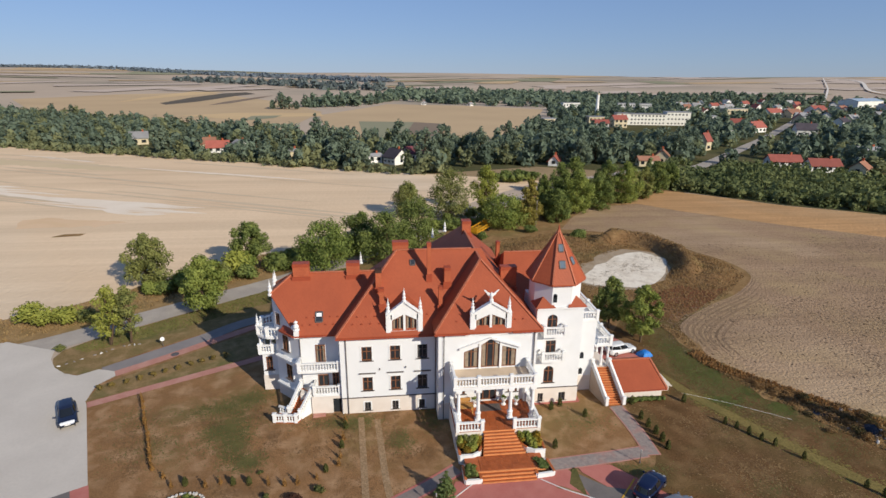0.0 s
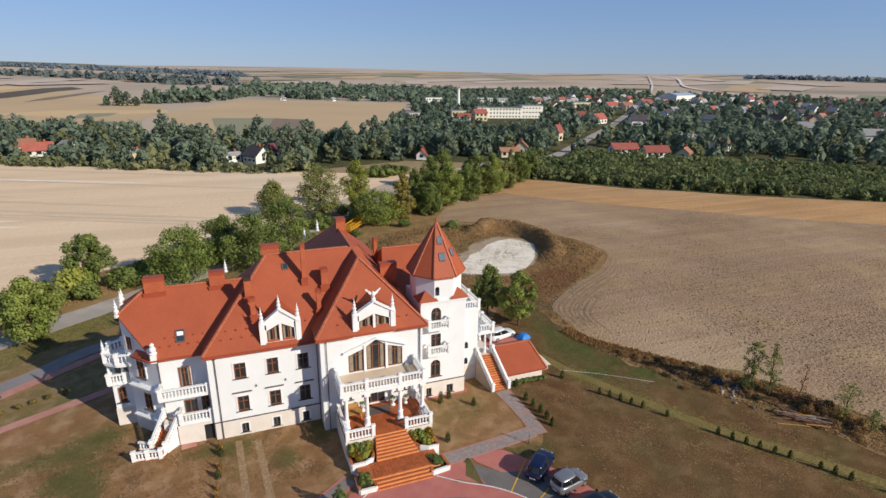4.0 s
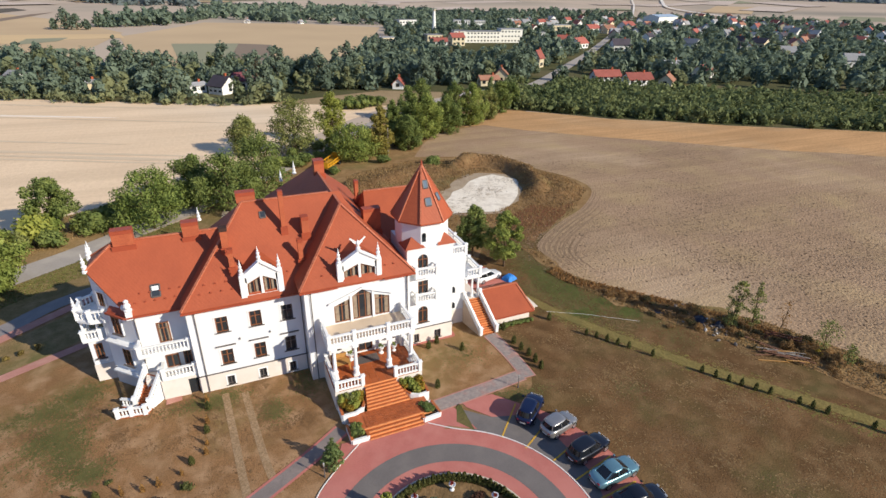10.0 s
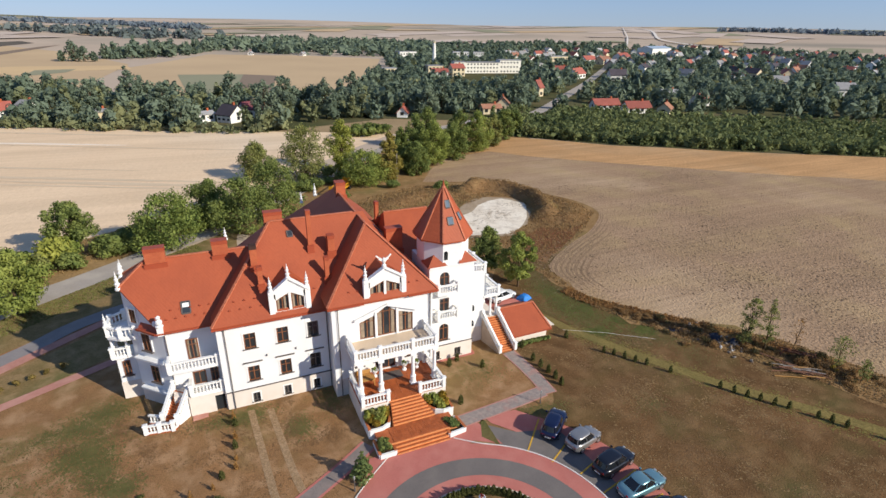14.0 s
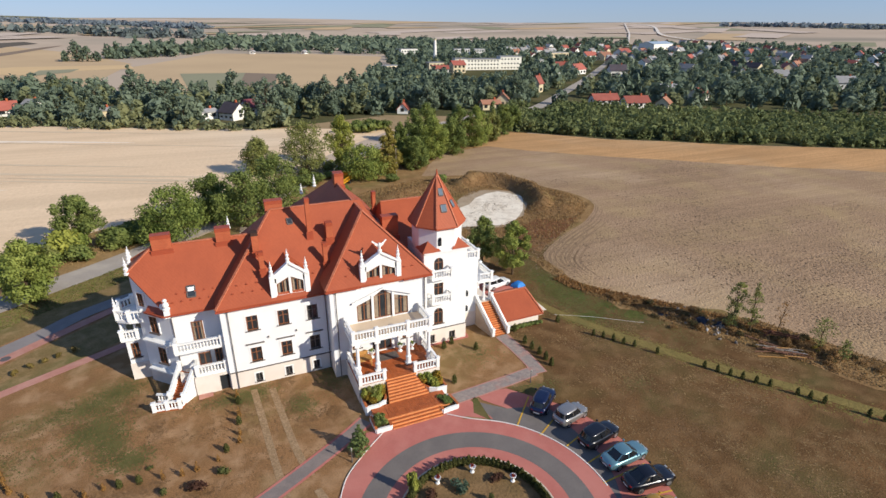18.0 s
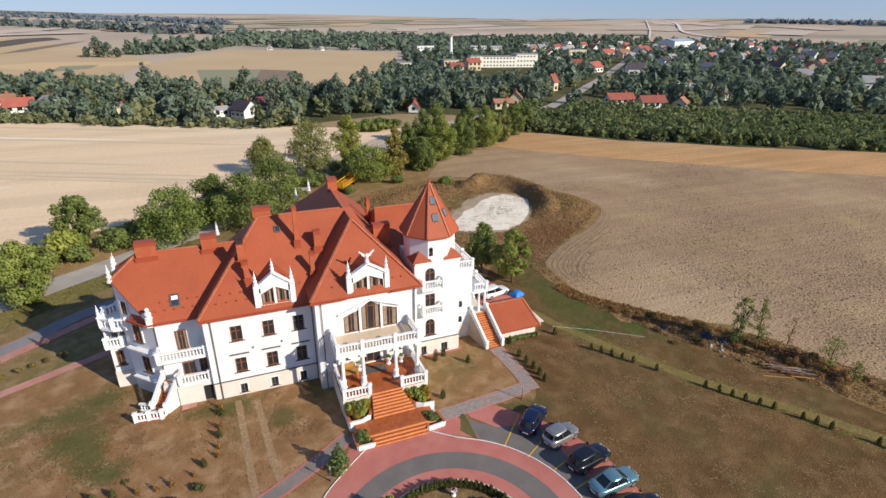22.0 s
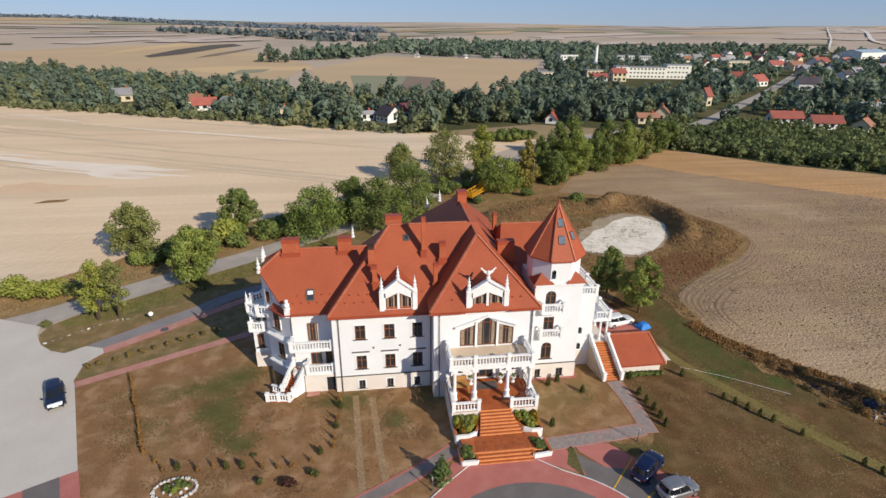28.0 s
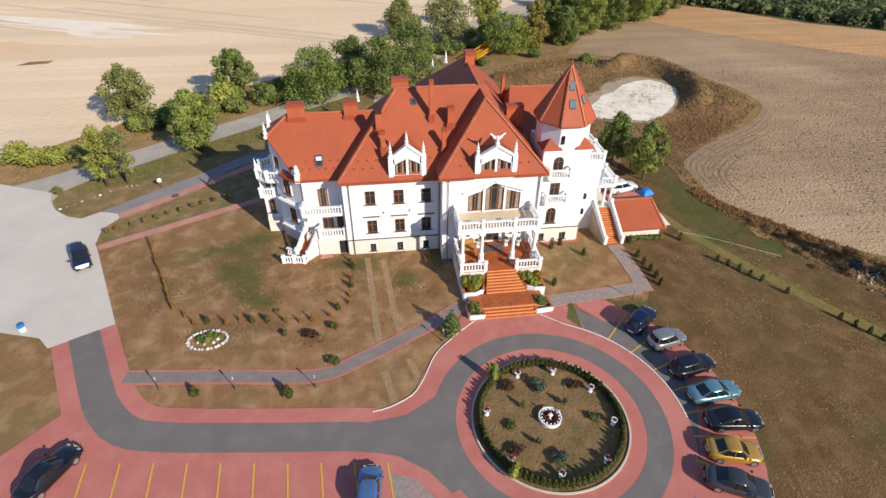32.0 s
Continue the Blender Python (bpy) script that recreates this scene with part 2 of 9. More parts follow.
STRAW = mat("straw_strip", (0.62, 0.355, 0.165), (0.49, 0.285, 0.135), 0.95, 0.06, 1.4, 0.4, 0.5, c=(0.46, 0.315, 0.18), grime=0.3, bands=((34, 0.3, 0.4), (34, 1.1, 0.3)))
FARLAND = mat("far_land", (0.44, 0.345, 0.26), (0.50, 0.395, 0.30), 0.95, 0.004, 0.06, 0.0, 0.2, c=(0.24, 0.22, 0.175))
CHALK = mat("chalk_pit", (0.84, 0.75, 0.61), (0.76, 0.66, 0.52), 0.95, 0.3, 2.5, 0.4, 0.35, d=(0.50, 0.40, 0.29), grime=0.3)
ASPHALT = mat("grey_pavers", (0.172, 0.151, 0.138), (0.155, 0.136, 0.125), 0.85, 0.35, 9.0, 0.2, 0.4, d=(0.200, 0.174, 0.155), grime=0.15)
REDPAVE = mat("red_pavers", (0.475, 0.162, 0.130), (0.43, 0.144, 0.116), 0.85, 0.35, 9.0, 0.2, 0.4, c=(0.49, 0.185, 0.148), d=(0.50, 0.205, 0.165), grime=0.15)
CONCRETE = mat("pale_concrete", (0.60, 0.535, 0.455), (0.525, 0.465, 0.395), 0.85, 0.16, 4.0, 0.15, 0.25, grime=0.15)
ROADMAT = mat("worn_road", (0.41, 0.355, 0.30), (0.34, 0.295, 0.25), 0.85, 0.2, 5.0, 0.15, 0.4, d=(0.48, 0.415, 0.335), grime=0.2)
KERB = mat("white_kerb", (0.74, 0.71, 0.66), (0.64, 0.61, 0.56), 0.8, 2, 12, 0.1, 0.25)
YELLOW = mat("yellow_line", (0.62, 0.36, 0.05), (0.55, 0.31, 0.04), 0.8, 3, 14, 0.0, 0.4)
BARK = mat("bark", (0.14, 0.095, 0.06), (0.09, 0.062, 0.04), 0.95, 2, 14, 0.6, 0.6)
LEAF_A = leaf_mat("leaf_mid_green", (0.150, 0.195, 0.045), (0.375, 0.405, 0.105))
LEAF_B = leaf_mat("leaf_dark_green", (0.100, 0.140, 0.042), (0.285, 0.320, 0.092))
LEAF_C = leaf_mat("leaf_yellow_green", (0.225, 0.250, 0.052), (0.430, 0.425, 0.095))
LEAF_D = leaf_mat("leaf_olive", (0.150, 0.168, 0.055), (0.345, 0.345, 0.110))
LEAF_G = leaf_mat("leaf_deep_green", (0.105, 0.155, 0.040), (0.300, 0.345, 0.090))
LEAF_Y = leaf_mat("leaf_turning_yellow", (0.20, 0.165, 0.045), (0.40, 0.335, 0.085))
# Far foliage: distance haze is mixed into this green as extra blue.
LEAF_FAR_HAZY = leaf_mat("leaf_far_wood_hazy", (0.118, 0.160, 0.115), (0.245, 0.290, 0.192), 0.075, 0.14)
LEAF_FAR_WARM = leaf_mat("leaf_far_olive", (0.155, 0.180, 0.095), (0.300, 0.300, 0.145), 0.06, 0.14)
# Grey-blue instead of leaf green: the valley haze is painted into the colour.
LEAF_HORIZON_HAZY = leaf_mat("leaf_horizon_hazy", (0.14, 0.17, 0.165), (0.18, 0.21, 0.20), 0.02)
LEAF_T = leaf_mat("thuja_green", (0.062, 0.068, 0.022), (0.145, 0.142, 0.045), 2.0)
LEAF_O = leaf_mat("dry_orange_leaf", (0.20, 0.105, 0.036), (0.40, 0.215, 0.065), 2.0)
STRAWTUFT = leaf_mat("dry_grass_blade", (0.25, 0.158, 0.07), (0.38, 0.25, 0.115), 0.3)


# ---- mesh helpers ----
def part(name, bm, material, parent=None, label=""):
    """Links a bmesh as one mesh object under parent."""
    me = bpy.data.meshes.new(name)
    bm.to_mesh(me)
    bm.free()
    for m in material if isinstance(material, (list, tuple)) else (material,):
        me.materials.append(m)
    ob = new(name, me)
    ob.parent = parent
    if label:
        tagged(ob, label)
    return ob


def share(name, mesh, parent, m):
    ob = new(name, mesh)
    ob.parent = parent
    ob.matrix_basis = m
    return ob


def thing(name, label, category, m=None, group="", kind=""):
    ob = new(name)
    if m is not None:
        ob.matrix_basis = m
    return tagged(ob, label, category, group, kind)


def smooth(ob):
    for p in ob.data.polygons:
        p.use_smooth = True
    return ob


def box(bm, x0, x1, y0, y1, z0, z1):
    v = [bm.verts.new(p) for p in ((x0, y0, z0), (x1, y0, z0), (x1, y1, z0), (x0, y1, z0), (x0, y0, z1), (x1, y0, z1), (x1, y1, z1), (x0, y1, z1))]
    for f in ((3, 2, 1, 0), (4, 5, 6, 7), (0, 1, 5, 4), (1, 2, 6, 5), (2, 3, 7, 6), (3, 0, 4, 7)):
        bm.faces.new([v[i] for i in f])
    return v


def beam(bm, p, q, w, h):
    """A straight bar from p to q, w wide and h high."""
    p, q = Vector(p), Vector(q)
    d = (q - p).normalized()
    side = d.cross(Vector((0, 0, 1)))
    side = side.normalized() if side.length > 1e-4 else Vector((1, 0, 0))
    up = side.cross(d)
    v = [bm.verts.new(e + side * a * w / 2 + up * b * h / 2) for e in (p, q) for a, b in ((-1, -1), (1, -1), (1, 1), (-1, 1))]
    for f in ((0, 1, 2, 3), (7, 6, 5, 4), (4, 5, 1, 0), (5, 6, 2, 1), (6, 7, 3, 2), (7, 4, 0, 3)):
        bm.faces.new([v[i] for i in f])


def prism(bm, poly, z0, z1):
    """An upright prism on a plan polygon; z1 may be a function of the corner's index."""
    lo = [bm.verts.new((x, y, z0)) for x, y in poly]
    hi = [bm.verts.new((x, y, z1(i) if callable(z1) else z1)) for i, (x, y) in enumerate(poly)]
    n = len(poly)
    bm.faces.new(lo[::-1])
    bm.faces.new(hi)
    for i in range(n):
        bm.faces.new((lo[i], lo[(i + 1) % n], hi[(i + 1) % n], hi[i]))


def solid(bm, pts, faces):
    v = [bm.verts.new(p) for p in pts]
    for f in faces:
        bm.faces.new([v[i] for i in f])


def lathe(bm, profile, seg=10, cx=0.0, cy=0.0, cz=0.0, cap=True):
    """Turns (radius, height) pairs round an upright axis."""
    rings = []
    for r, h in profile:
        rings.append([bm.verts.new((cx + r * math.cos(2 * math.pi * k / seg), cy + r * math.sin(2 * math.pi * k / seg), cz + h)) for k in range(seg)])
    for a, b in zip(rings, rings[1:]):
        for k in range(seg):
            bm.faces.new((a[k], a[(k + 1) % seg], b[(k + 1) % seg], b[k]))
    if cap:
        bm.faces.new(rings[0][::-1])
        bm.faces.new(rings[-1])


def raw(name, verts, faces, material, parent=None):
    me = bpy.data.meshes.new(name)
    me.from_pydata([tuple(v) for v in verts], [], [tuple(f) for f in faces])
    me.materials.append(material)
    ob = new(name, me)
    ob.parent = parent
    return ob


def wall_grid(bm, x0, x1, z0, z1, holes, y0, y1):
    """A wall along x between y0 and y1 with rectangular openings (xa, xb, za, zb) right through it."""
    xs = sorted({x0, x1, *[v for h in holes for v in h[:2]]})
    zs = sorted({z0, z1, *[v for h in holes for v in h[2:]]})
    for a, b in zip(xs, xs[1:]):
        start = None
        for c, d in zip(zs, zs[1:]):
            inside = any(h[0] < (a + b) / 2 < h[1] and h[2] < (c + d) / 2 < h[3] for h in holes)
            if inside:
                if start is not None:
                    box(bm, a, b, y0, y1, start, c)
                start = None
            elif start is None:
                start = c
        if start is not None:
            box(bm, a, b, y0, y1, start, z1)


# ---- the ground ----
def height(x, y):
    r = math.hypot(x - 10, y)
    if r < 520:
        return 0.0
    u = min(1.0, (r - 520) / 3000)
    a = math.atan2(y, x - 10)
    z = 52 * u * u * (3 - 2 * u) + 10 * u * math.sin(3.1 * a + r / 420) + 6 * u * math.sin(7 * a - r / 260)
    return z - max(0, r - 3900) * 0.06


def ring_ground():
    radii = [0, 60, 130, 220, 330, 430, 520]
    while radii[-1] < 4700:
        radii.append(radii[-1] * 1.055)
    n = 220
    verts, faces = [(10, 0, 0)], []
    for r in radii[1:]:
        for k in range(n):
            x, y = 10 + r * math.cos(2 * math.pi * k / n), r * math.sin(2 * math.pi * k / n)
            verts.append((x, y, height(x, y)))
    for k in range(n):
        faces.append((0, 1 + k, 1 + (k + 1) % n))
    for j in range(len(radii) - 2):
        o = 1 + j * n
        for k in range(n):
            faces.append((o + k, o + n + k, o + n + (k + 1) % n, o + (k + 1) % n))
    ob = raw("ground", verts, faces, FARLAND)
    return tagged(smooth(ob), "dry rolling farmland reaching the hazy horizon", "ground", kind="structure")


def patch(name, poly, material, lift, label="", cell=0, kind="structure", jag=0.0):
    """A flat piece of ground laid over the sheet."""
    bm = bmesh.new()
    pts = []
    rnd = random.Random(len(poly) * 7 + int(abs(poly[0][0]) * 10))
    for (xa, ya), (xb, yb) in zip(poly, poly[1:] + poly[:1]):
        n = max(1, int(math.hypot(xb - xa, yb - ya) / 2.5)) if jag else 1
        for k in range(n):
            u = k / n
            pts.append((xa + (xb - xa) * u + rnd.uniform(-jag, jag), ya + (yb - ya) * u + rnd.uniform(-jag, jag)))
    f = bm.faces.new([bm.verts.new((x, y, lift)) for x, y in pts])
    f.normal_update()
    if f.normal.z < 0:
        f.normal_flip()
    bmesh.ops.triangulate(bm, faces=bm.faces[:])
    if cell:
        xs, ys = [p[0] for p in pts], [p[1] for p in pts]
        for lo, hi, nrm in ((min(xs), max(xs), (1, 0, 0)), (min(ys), max(ys), (0, 1, 0))):
            at = lo + cell
            while at < hi:
                bmesh.ops.bisect_plane(bm, geom=bm.verts[:] + bm.edges[:] + bm.faces[:], plane_co=(at * nrm[0], at * nrm[1], 0), plane_no=nrm)
                at += cell
        for v in bm.verts:
            v.co.z = lift + height(v.co.x, v.co.y)
    return tagged(part(name, bm, material), label, kind=kind) if label else part(name, bm, material)


def curve_points(pts, step=1.0):
    """A smooth line through plan points."""
    out = []
    p = [Vector((*q, 0)) for q in pts]
    p = [2 * p[0] - p[1], *p, 2 * p[-1] - p[-2]]
    for i in range(1, len(p) - 2):
        n = max(2, int((p[i + 1] - p[i]).length / step))
        for k in range(n):
            u = k / n
            a, b, c, d = p[i - 1:i + 3]
            out.append(0.5 * ((2 * b) + (c - a) * u + (2 * a - 5 * b + 4 * c - d) * u * u + (3 * b - a - 3 * c + d) * u ** 3))
    out.append(p[-2])
    return out


def ribbon(name, pts, width, material, lift, label, step=1.0, kind="structure", thick=0.0, shift=0.0):
    line = curve_points(pts, step)
    bm = bmesh.new()
    rows = []
    for i, q in enumerate(line):
        d = (line[min(i + 1, len(line) - 1)] - line[max(i - 1, 0)]).normalized()
        s = Vector((-d.y, d.x, 0))
        a, b = q + s * (shift + width / 2), q + s * (shift - width / 2)
        rows.append((bm.verts.new((a.x, a.y, lift + height(a.x, a.y))), bm.verts.new((b.x, b.y, lift + height(b.x, b.y)))))
    for (a, b), (c, d) in zip(rows, rows[1:]):
        bm.faces.new((b, d, c, a))
    if thick:
        r = bmesh.ops.extrude_face_region(bm, geom=bm.faces[:])
        bmesh.ops.translate(bm, verts=[v for v in r["geom"] if isinstance(v, bmesh.types.BMVert)], vec=(0, 0, thick))
        bmesh.ops.recalc_face_normals(bm, faces=bm.faces[:])
    return tagged(part(name, bm, material), label, kind=kind)


def ring(name, cx, cy, r0, r1, material, lift, label, a0=0.0, a1=360.0, thick=0.0):
    bm = bmesh.new()
    n = max(8, int((a1 - a0) / 4))
    rows = []
    for k in range(n + 1):
        a = radians(a0 + (a1 - a0) * k / n)
        rows.append([bm.verts.new((cx + r * math.cos(a), cy + r * math.sin(a), lift)) for r in (r0, r1)])
    for (a, b), (c, d) in zip(rows, rows[1:]):
        bm.faces.new((a, b, d, c))
    if thick:
        r = bmesh.ops.extrude_face_region(bm, geom=bm.faces[:])
        bmesh.ops.translate(bm, verts=[v for v in r["geom"] if isinstance(v, bmesh.types.BMVert)], vec=(0, 0, thick))
        bmesh.ops.recalc_face_normals(bm, faces=bm.faces[:])
    return tagged(part(name, bm, material), label, kind="structure")


ring_ground()
C = (15.2, -23.2)
STUB_POLY = [(-34, 24), (-23, 37), (-14, 46), (6, 62), (14, 80), (40, 110), (60, 130), (22, 146), (-55, 180), (-170, 233), (-216, 292), (-420, 330), (-420, 60), (-130, 10), (-60, 8)]
patch("stubble_field", STUB_POLY, STUBBLE, 0.03, "pale harvested stubble field with lighter streaks", 60)
PLOUGH_EDGE = [(45.3, 7.8), (45.8, 14.6), (48.8, 18.5), (56, 23.3), (63.5, 27.6), (70.9, 34.9), (71.4, 42.6), (68.1, 50.5), (65.6, 59), (59.3, 63.6), (46.2, 68.4)]
patch("rusty_weeds", [(46.6, 17.4), (52.0, 21.4), (58.0, 25.4), (63.0, 29.4), (66.5, 34.0), (62.0, 35.0), (57.5, 33.0), (52.5, 29.5), (48.0, 27.5), (45.0, 23.0)], mat("rusty_weed_ground", (0.235, 0.105, 0.052), (0.18, 0.082, 0.042), 0.95, 0.3, 2.6, 0.4, 0.6, c=(0.27, 0.165, 0.075)), 0.0275, "rust brown weeds beside the ploughed field", jag=1.0)
patch("rough_ground", [(-4, 52), (20, 40), (38, 20), (75, 20), (92, 60), (100, 110), (112, 152), (62, 122), (34, 92), (8, 62)], SCRUB, 0.026, "rough dry grass behind the mansion")
patch("ploughed_field", [(q.x, q.y) for q in curve_points(PLOUGH_EDGE, 2.0)] + [(52, 78), (59.5, 87.9), (77, 93.5), (85, 83.0), (102.5, 67.5), (114.5, 58.9), (125, 49.8), (135.5, 41.7), (147, 34.7), (235, -35), (240, -120), (110, -90), (80, -48), (66.5, -26), (64.4, -21.7), (62.9, -17.7), (60.6, -12.0), (57.4, -7.9), (53.2, -3.5), (47.9, 1.9)], PLOUGH, 0.03, "brown ploughed field with faint furrows", 40)
patch("straw_strip", [(70, 92), (77, 98), (94.6, 110), (104.8, 101.6), (118.2, 87.3), (133, 78.2), (146, 68), (160, 59.6), (174, 51.8), (182, 46.6), (250, 8), (300, -60), (235, -35), (147, 34.7), (135.5, 41.7), (125, 49.8), (114.5, 58.9), (102.5, 67.5), (85, 83.0), (77, 93)], STRAW, 0.05, "yellow straw strip along the far edge of the ploughed field")
patch("lawn", [(-36, 8), (-31, 14), (-13, 27), (-9, 30), (20, 42), (36, 24), (41, 26), (60, 26), (62, 0), (66, -24), (90, -60), (90, -110), (-90, -110), (-90, -8), (-32, -8), (-28, -9.4), (-22, -8)], LAWN, 0.02, "dry brown lawn with green patches round the mansion")
patch("side_lawn", [(30.1, 0.6), (30.1, -8.6), (29, -10.6), (27, -13), (25.4, -17), (25.4, -23), (23.4, -28), (20, -34), (14, -46), (8, -110), (90, -110), (90, -60), (66, -24), (60, 0), (60, 24), (41, 22), (35, 14), (36, 4)], SIDELAWN, 0.024, "olive brown lawn between the car park and the field")

# ---- roads and paving ----
ribbon("road", [(-120, -20), (-70, 4), (-44, 17.0), (-32.8, 25.2), (-21, 34.4), (-14, 39.8), (2, 55), (20, 74)], 4.9, ROADMAT, 0.05, "worn pale asphalt country road", 3.0)
ribbon("road", [(20, 74), (34, 90), (62, 120), (105, 150), (130, 158)], 3.4, ROADMAT, 0.05, "narrow worn road between the trees", 3.0)
patch("forecourt", [(-46, 20.5), (-38.4, 17.4), (-37.6, 15.1), (-36, 12.9), (-34, 11.3), (-32.3, 10.7), (-30.5, 12.0), (-28.4, 11.3), (-27.8, 10.2), (-29.0, 8.2), (-28.6, 5.0), (-28.2, 4.4), (-21.9, -8.3), (-26.7, -10.8), (-28, -9.4), (-32, -8.2), (-45, -6), (-75, -2), (-75, 8), (-60, 12)], CONCRETE, 0.07, "pale grey concrete forecourt")
DRIVEPAVE = mat("drive_pavers", (0.27, 0.24, 0.225), (0.225, 0.20, 0.19), 0.85, 0.5, 6.0, 0.2, 0.3)
ribbon("back_drive", [(-29.6, 11.4), (-24.2, 16.0), (-20.2, 19.4), (-14.2, 24.6), (2, 31), (20, 33), (33, 24)], 2.4, DRIVEPAVE, 0.06, "grey paved drive behind the mansion", 1.5)
FADEDRED = mat("faded_red_pavers", (0.49, 0.235, 0.18), (0.42, 0.195, 0.15), 0.85, 0.4, 8.0, 0.2, 0.4, d=(0.52, 0.30, 0.235), grime=0.2)
ribbon("drive_edge", [(-28.1, 10.7), (-23.8, 14.0), (-19.6, 17.6), (-12.4, 23.6)], 1.4, FADEDRED, 0.065, "red paver edge of the back drive", 1.5)
ribbon("red_path", [(-28.1, 4.3), (-14.0, 11.65), (-9.5, 14.0)], 1.2, FADEDRED, 0.058, "red paver footpath", 1.5)
DRIVE = [(6.6, -24.9), (1.5, -23.15), (-6, -22.25), (-13.6, -21.3), (-17.0, -20.4), (-19.3, -18.3), (-20.8, -15.9), (-24.17, -9.47)]
ribbon("red_drive", DRIVE, 5.2, REDPAVE, 0.06, "red paver drive with kerb")
ribbon("grey_drive", DRIVE, 2.5, ASPHALT, 0.0765, "grey paver lane of the drive")
patch("lane_junction", [(0.7, -21.9), (4.2, -21.5), (6.8, -19.9), (8.3, -17.4), *[(C[0] + 7.5 * math.cos(radians(a)), C[1] + 7.5 * math.sin(radians(a))) for a in range(137, 219, 6)], (6.8, -28.2), (5.4, -26.4), (3.1, -24.8), (-0.2, -24.1)], ASPHALT, 0.079, "grey pavers where drive and circle meet")
patch("car_park", [(8, -26.5), (1.5, -25.6), (-6, -24.7), (-13.6, -23.7), (-18, -22.6), (-21.8, -17.4), (-24.4, -20.4), (-30, -27), (-40, -36), (8, -44)], REDPAVE, 0.055, "red paver car park with yellow lines")
PATHPAVE = mat("worn_grey_pavers", (0.235, 0.193, 0.172), (0.195, 0.162, 0.145), 0.85, 0.6, 8.0, 0.2, 0.4, d=(0.29, 0.225, 0.195), grime=0.2)
ribbon("footpath", [(-18.9, -15.0), (-10.5, -15.9), (-3.2, -16.7), (0.5, -15.4), (7.2, -11.7), (10.4, -9.6)], 1.6, REDPAVE, 0.0615, "footpath edged with red pavers")
ribbon("footpath_middle", [(-18.9, -15.0), (-10.5, -15.9), (-3.2, -16.7), (0.5, -15.4), (7.2, -11.7), (10.4, -9.6)], 1.15, PATHPAVE, 0.066, "grey paver middle of the footpath")
SIDEPAVE = mat("mixed_grey_pavers", (0.30, 0.245, 0.215), (0.24, 0.20, 0.18), 0.85, 1.6, 6.0, 0.2, 0.5, c=(0.36, 0.20, 0.165), d=(0.38, 0.31, 0.27))
ribbon("side_path_edge", [(19, -10.0), (25, -9.5), (28.7, -9.1)], 1.66, FADEDRED, 0.0605, "red paver edging of the side path")
ribbon("side_path_edge", [(29.2, -9.7), (29.3, -6), (29.0, -1.7)], 1.62, FADEDRED, 0.0612, "red paver edging of the path to the side stair")
ribbon("side_path", [(19, -10.0), (25, -9.5), (28.6, -9.1)], 1.4, SIDEPAVE, 0.0635, "grey paver side path")
ribbon("side_path_up", [(29.2, -9.6), (29.3, -6), (29.0, -1.7)], 1.35, SIDEPAVE, 0.0655, "grey paver path to the side stair")
ring("turning_circle", *C, 5.9, 10.88, REDPAVE, 0.068, "red paver turning circle")
ring("circle_lane", *C, 7.3, 9.15, ASPHALT, 0.075, "grey paver lane round the flower bed")
ring("kerb", *C, 5.98, 6.11, mat("cream_kerb", (0.60, 0.53, 0.42), (0.52, 0.45, 0.35), 0.85, 2, 12, 0.15, 0.3, grime=0.3), 0.07, "white kerb round the flower bed", thick=0.1)
ring("outer_kerb", *C, 10.74, 10.84, KERB, 0.06, "white kerb between lane and parking bays", -6, 62, 0.04)
ribbon("outer_kerb", [(C[0] + 10.78 * math.cos(radians(62)), C[1] + 10.78 * math.sin(radians(62))), (19.4, -13.15), (18.45, -12.4), (17.6, -11.7)], 0.08, KERB, 0.07, "white kerb running to the porch steps", 0.5, thick=0.04)
ribbon("lawn_kerb", [(1.56, -20.88), (2.9, -20.6), (4.8, -19.6), (5.9, -18.0), (7.1, -15.6), (8.85, -13.8), (11.3, -11.8), (12.4, -11.1)], 0.07, KERB, 0.06, "white kerb between lawn and red pavers", 0.5, thick=0.05)
patch("car_park_grey", [(2.4, -25.9), (4.4, -26.8), (5.6, -28.4), (6.4, -30.5), (3.2, -30.6), (2.8, -28.0)], SIDEPAVE, 0.0575, "grey pavers at the end of the car park")
patch("red_corner", [(-1, -20.8), (1.56, -20.88), (2.9, -20.6), (4.8, -19.6), (5.9, -18.0), (7.1, -15.6), (8.85, -13.8), (11.3, -11.8), (12.4, -11.1), (18, -11.4), (19.4, -12.6), (15, -14), (10, -18), (6, -22), (-1, -23)], REDPAVE, 0.062, "red pavers between the lawn kerb and the circle")
ring("parking_bays", *C, 10.84, 15.5, REDPAVE, 0.05, "red paver outer half of the parking bays", -55, 38)
patch("parking_bays_grey", [(27.2, -17.3), (27.7, -22), (26.8, -24.4), (25.2, -27.8), (23, -31)] + [(C[0] + 10.84 * math.cos(radians(a)), C[1] + 10.84 * math.sin(radians(a))) for a in range(-45, 62, 6)] + [(20.4, -12.6), (21, -11.2), (23.2, -13.2), (26.8, -13.8)], ASPHALT, 0.056, "grey paver inner half of the parking bays")
patch("bay_corner", [(21.4, -10.2), (24.6, -10.5), (27.5, -13.9), (26.8, -14.2), (23.2, -13.2), (21.6, -11.2)], REDPAVE, 0.058, "red paver corner of the parking bays")
patch("side_bed", [(20.95, -10.4), (21.25, -10.7), (21.05, -14.1), (20.0, -12.5)], GRASS, 0.0605, "narrow grass bed beside the parking bays")
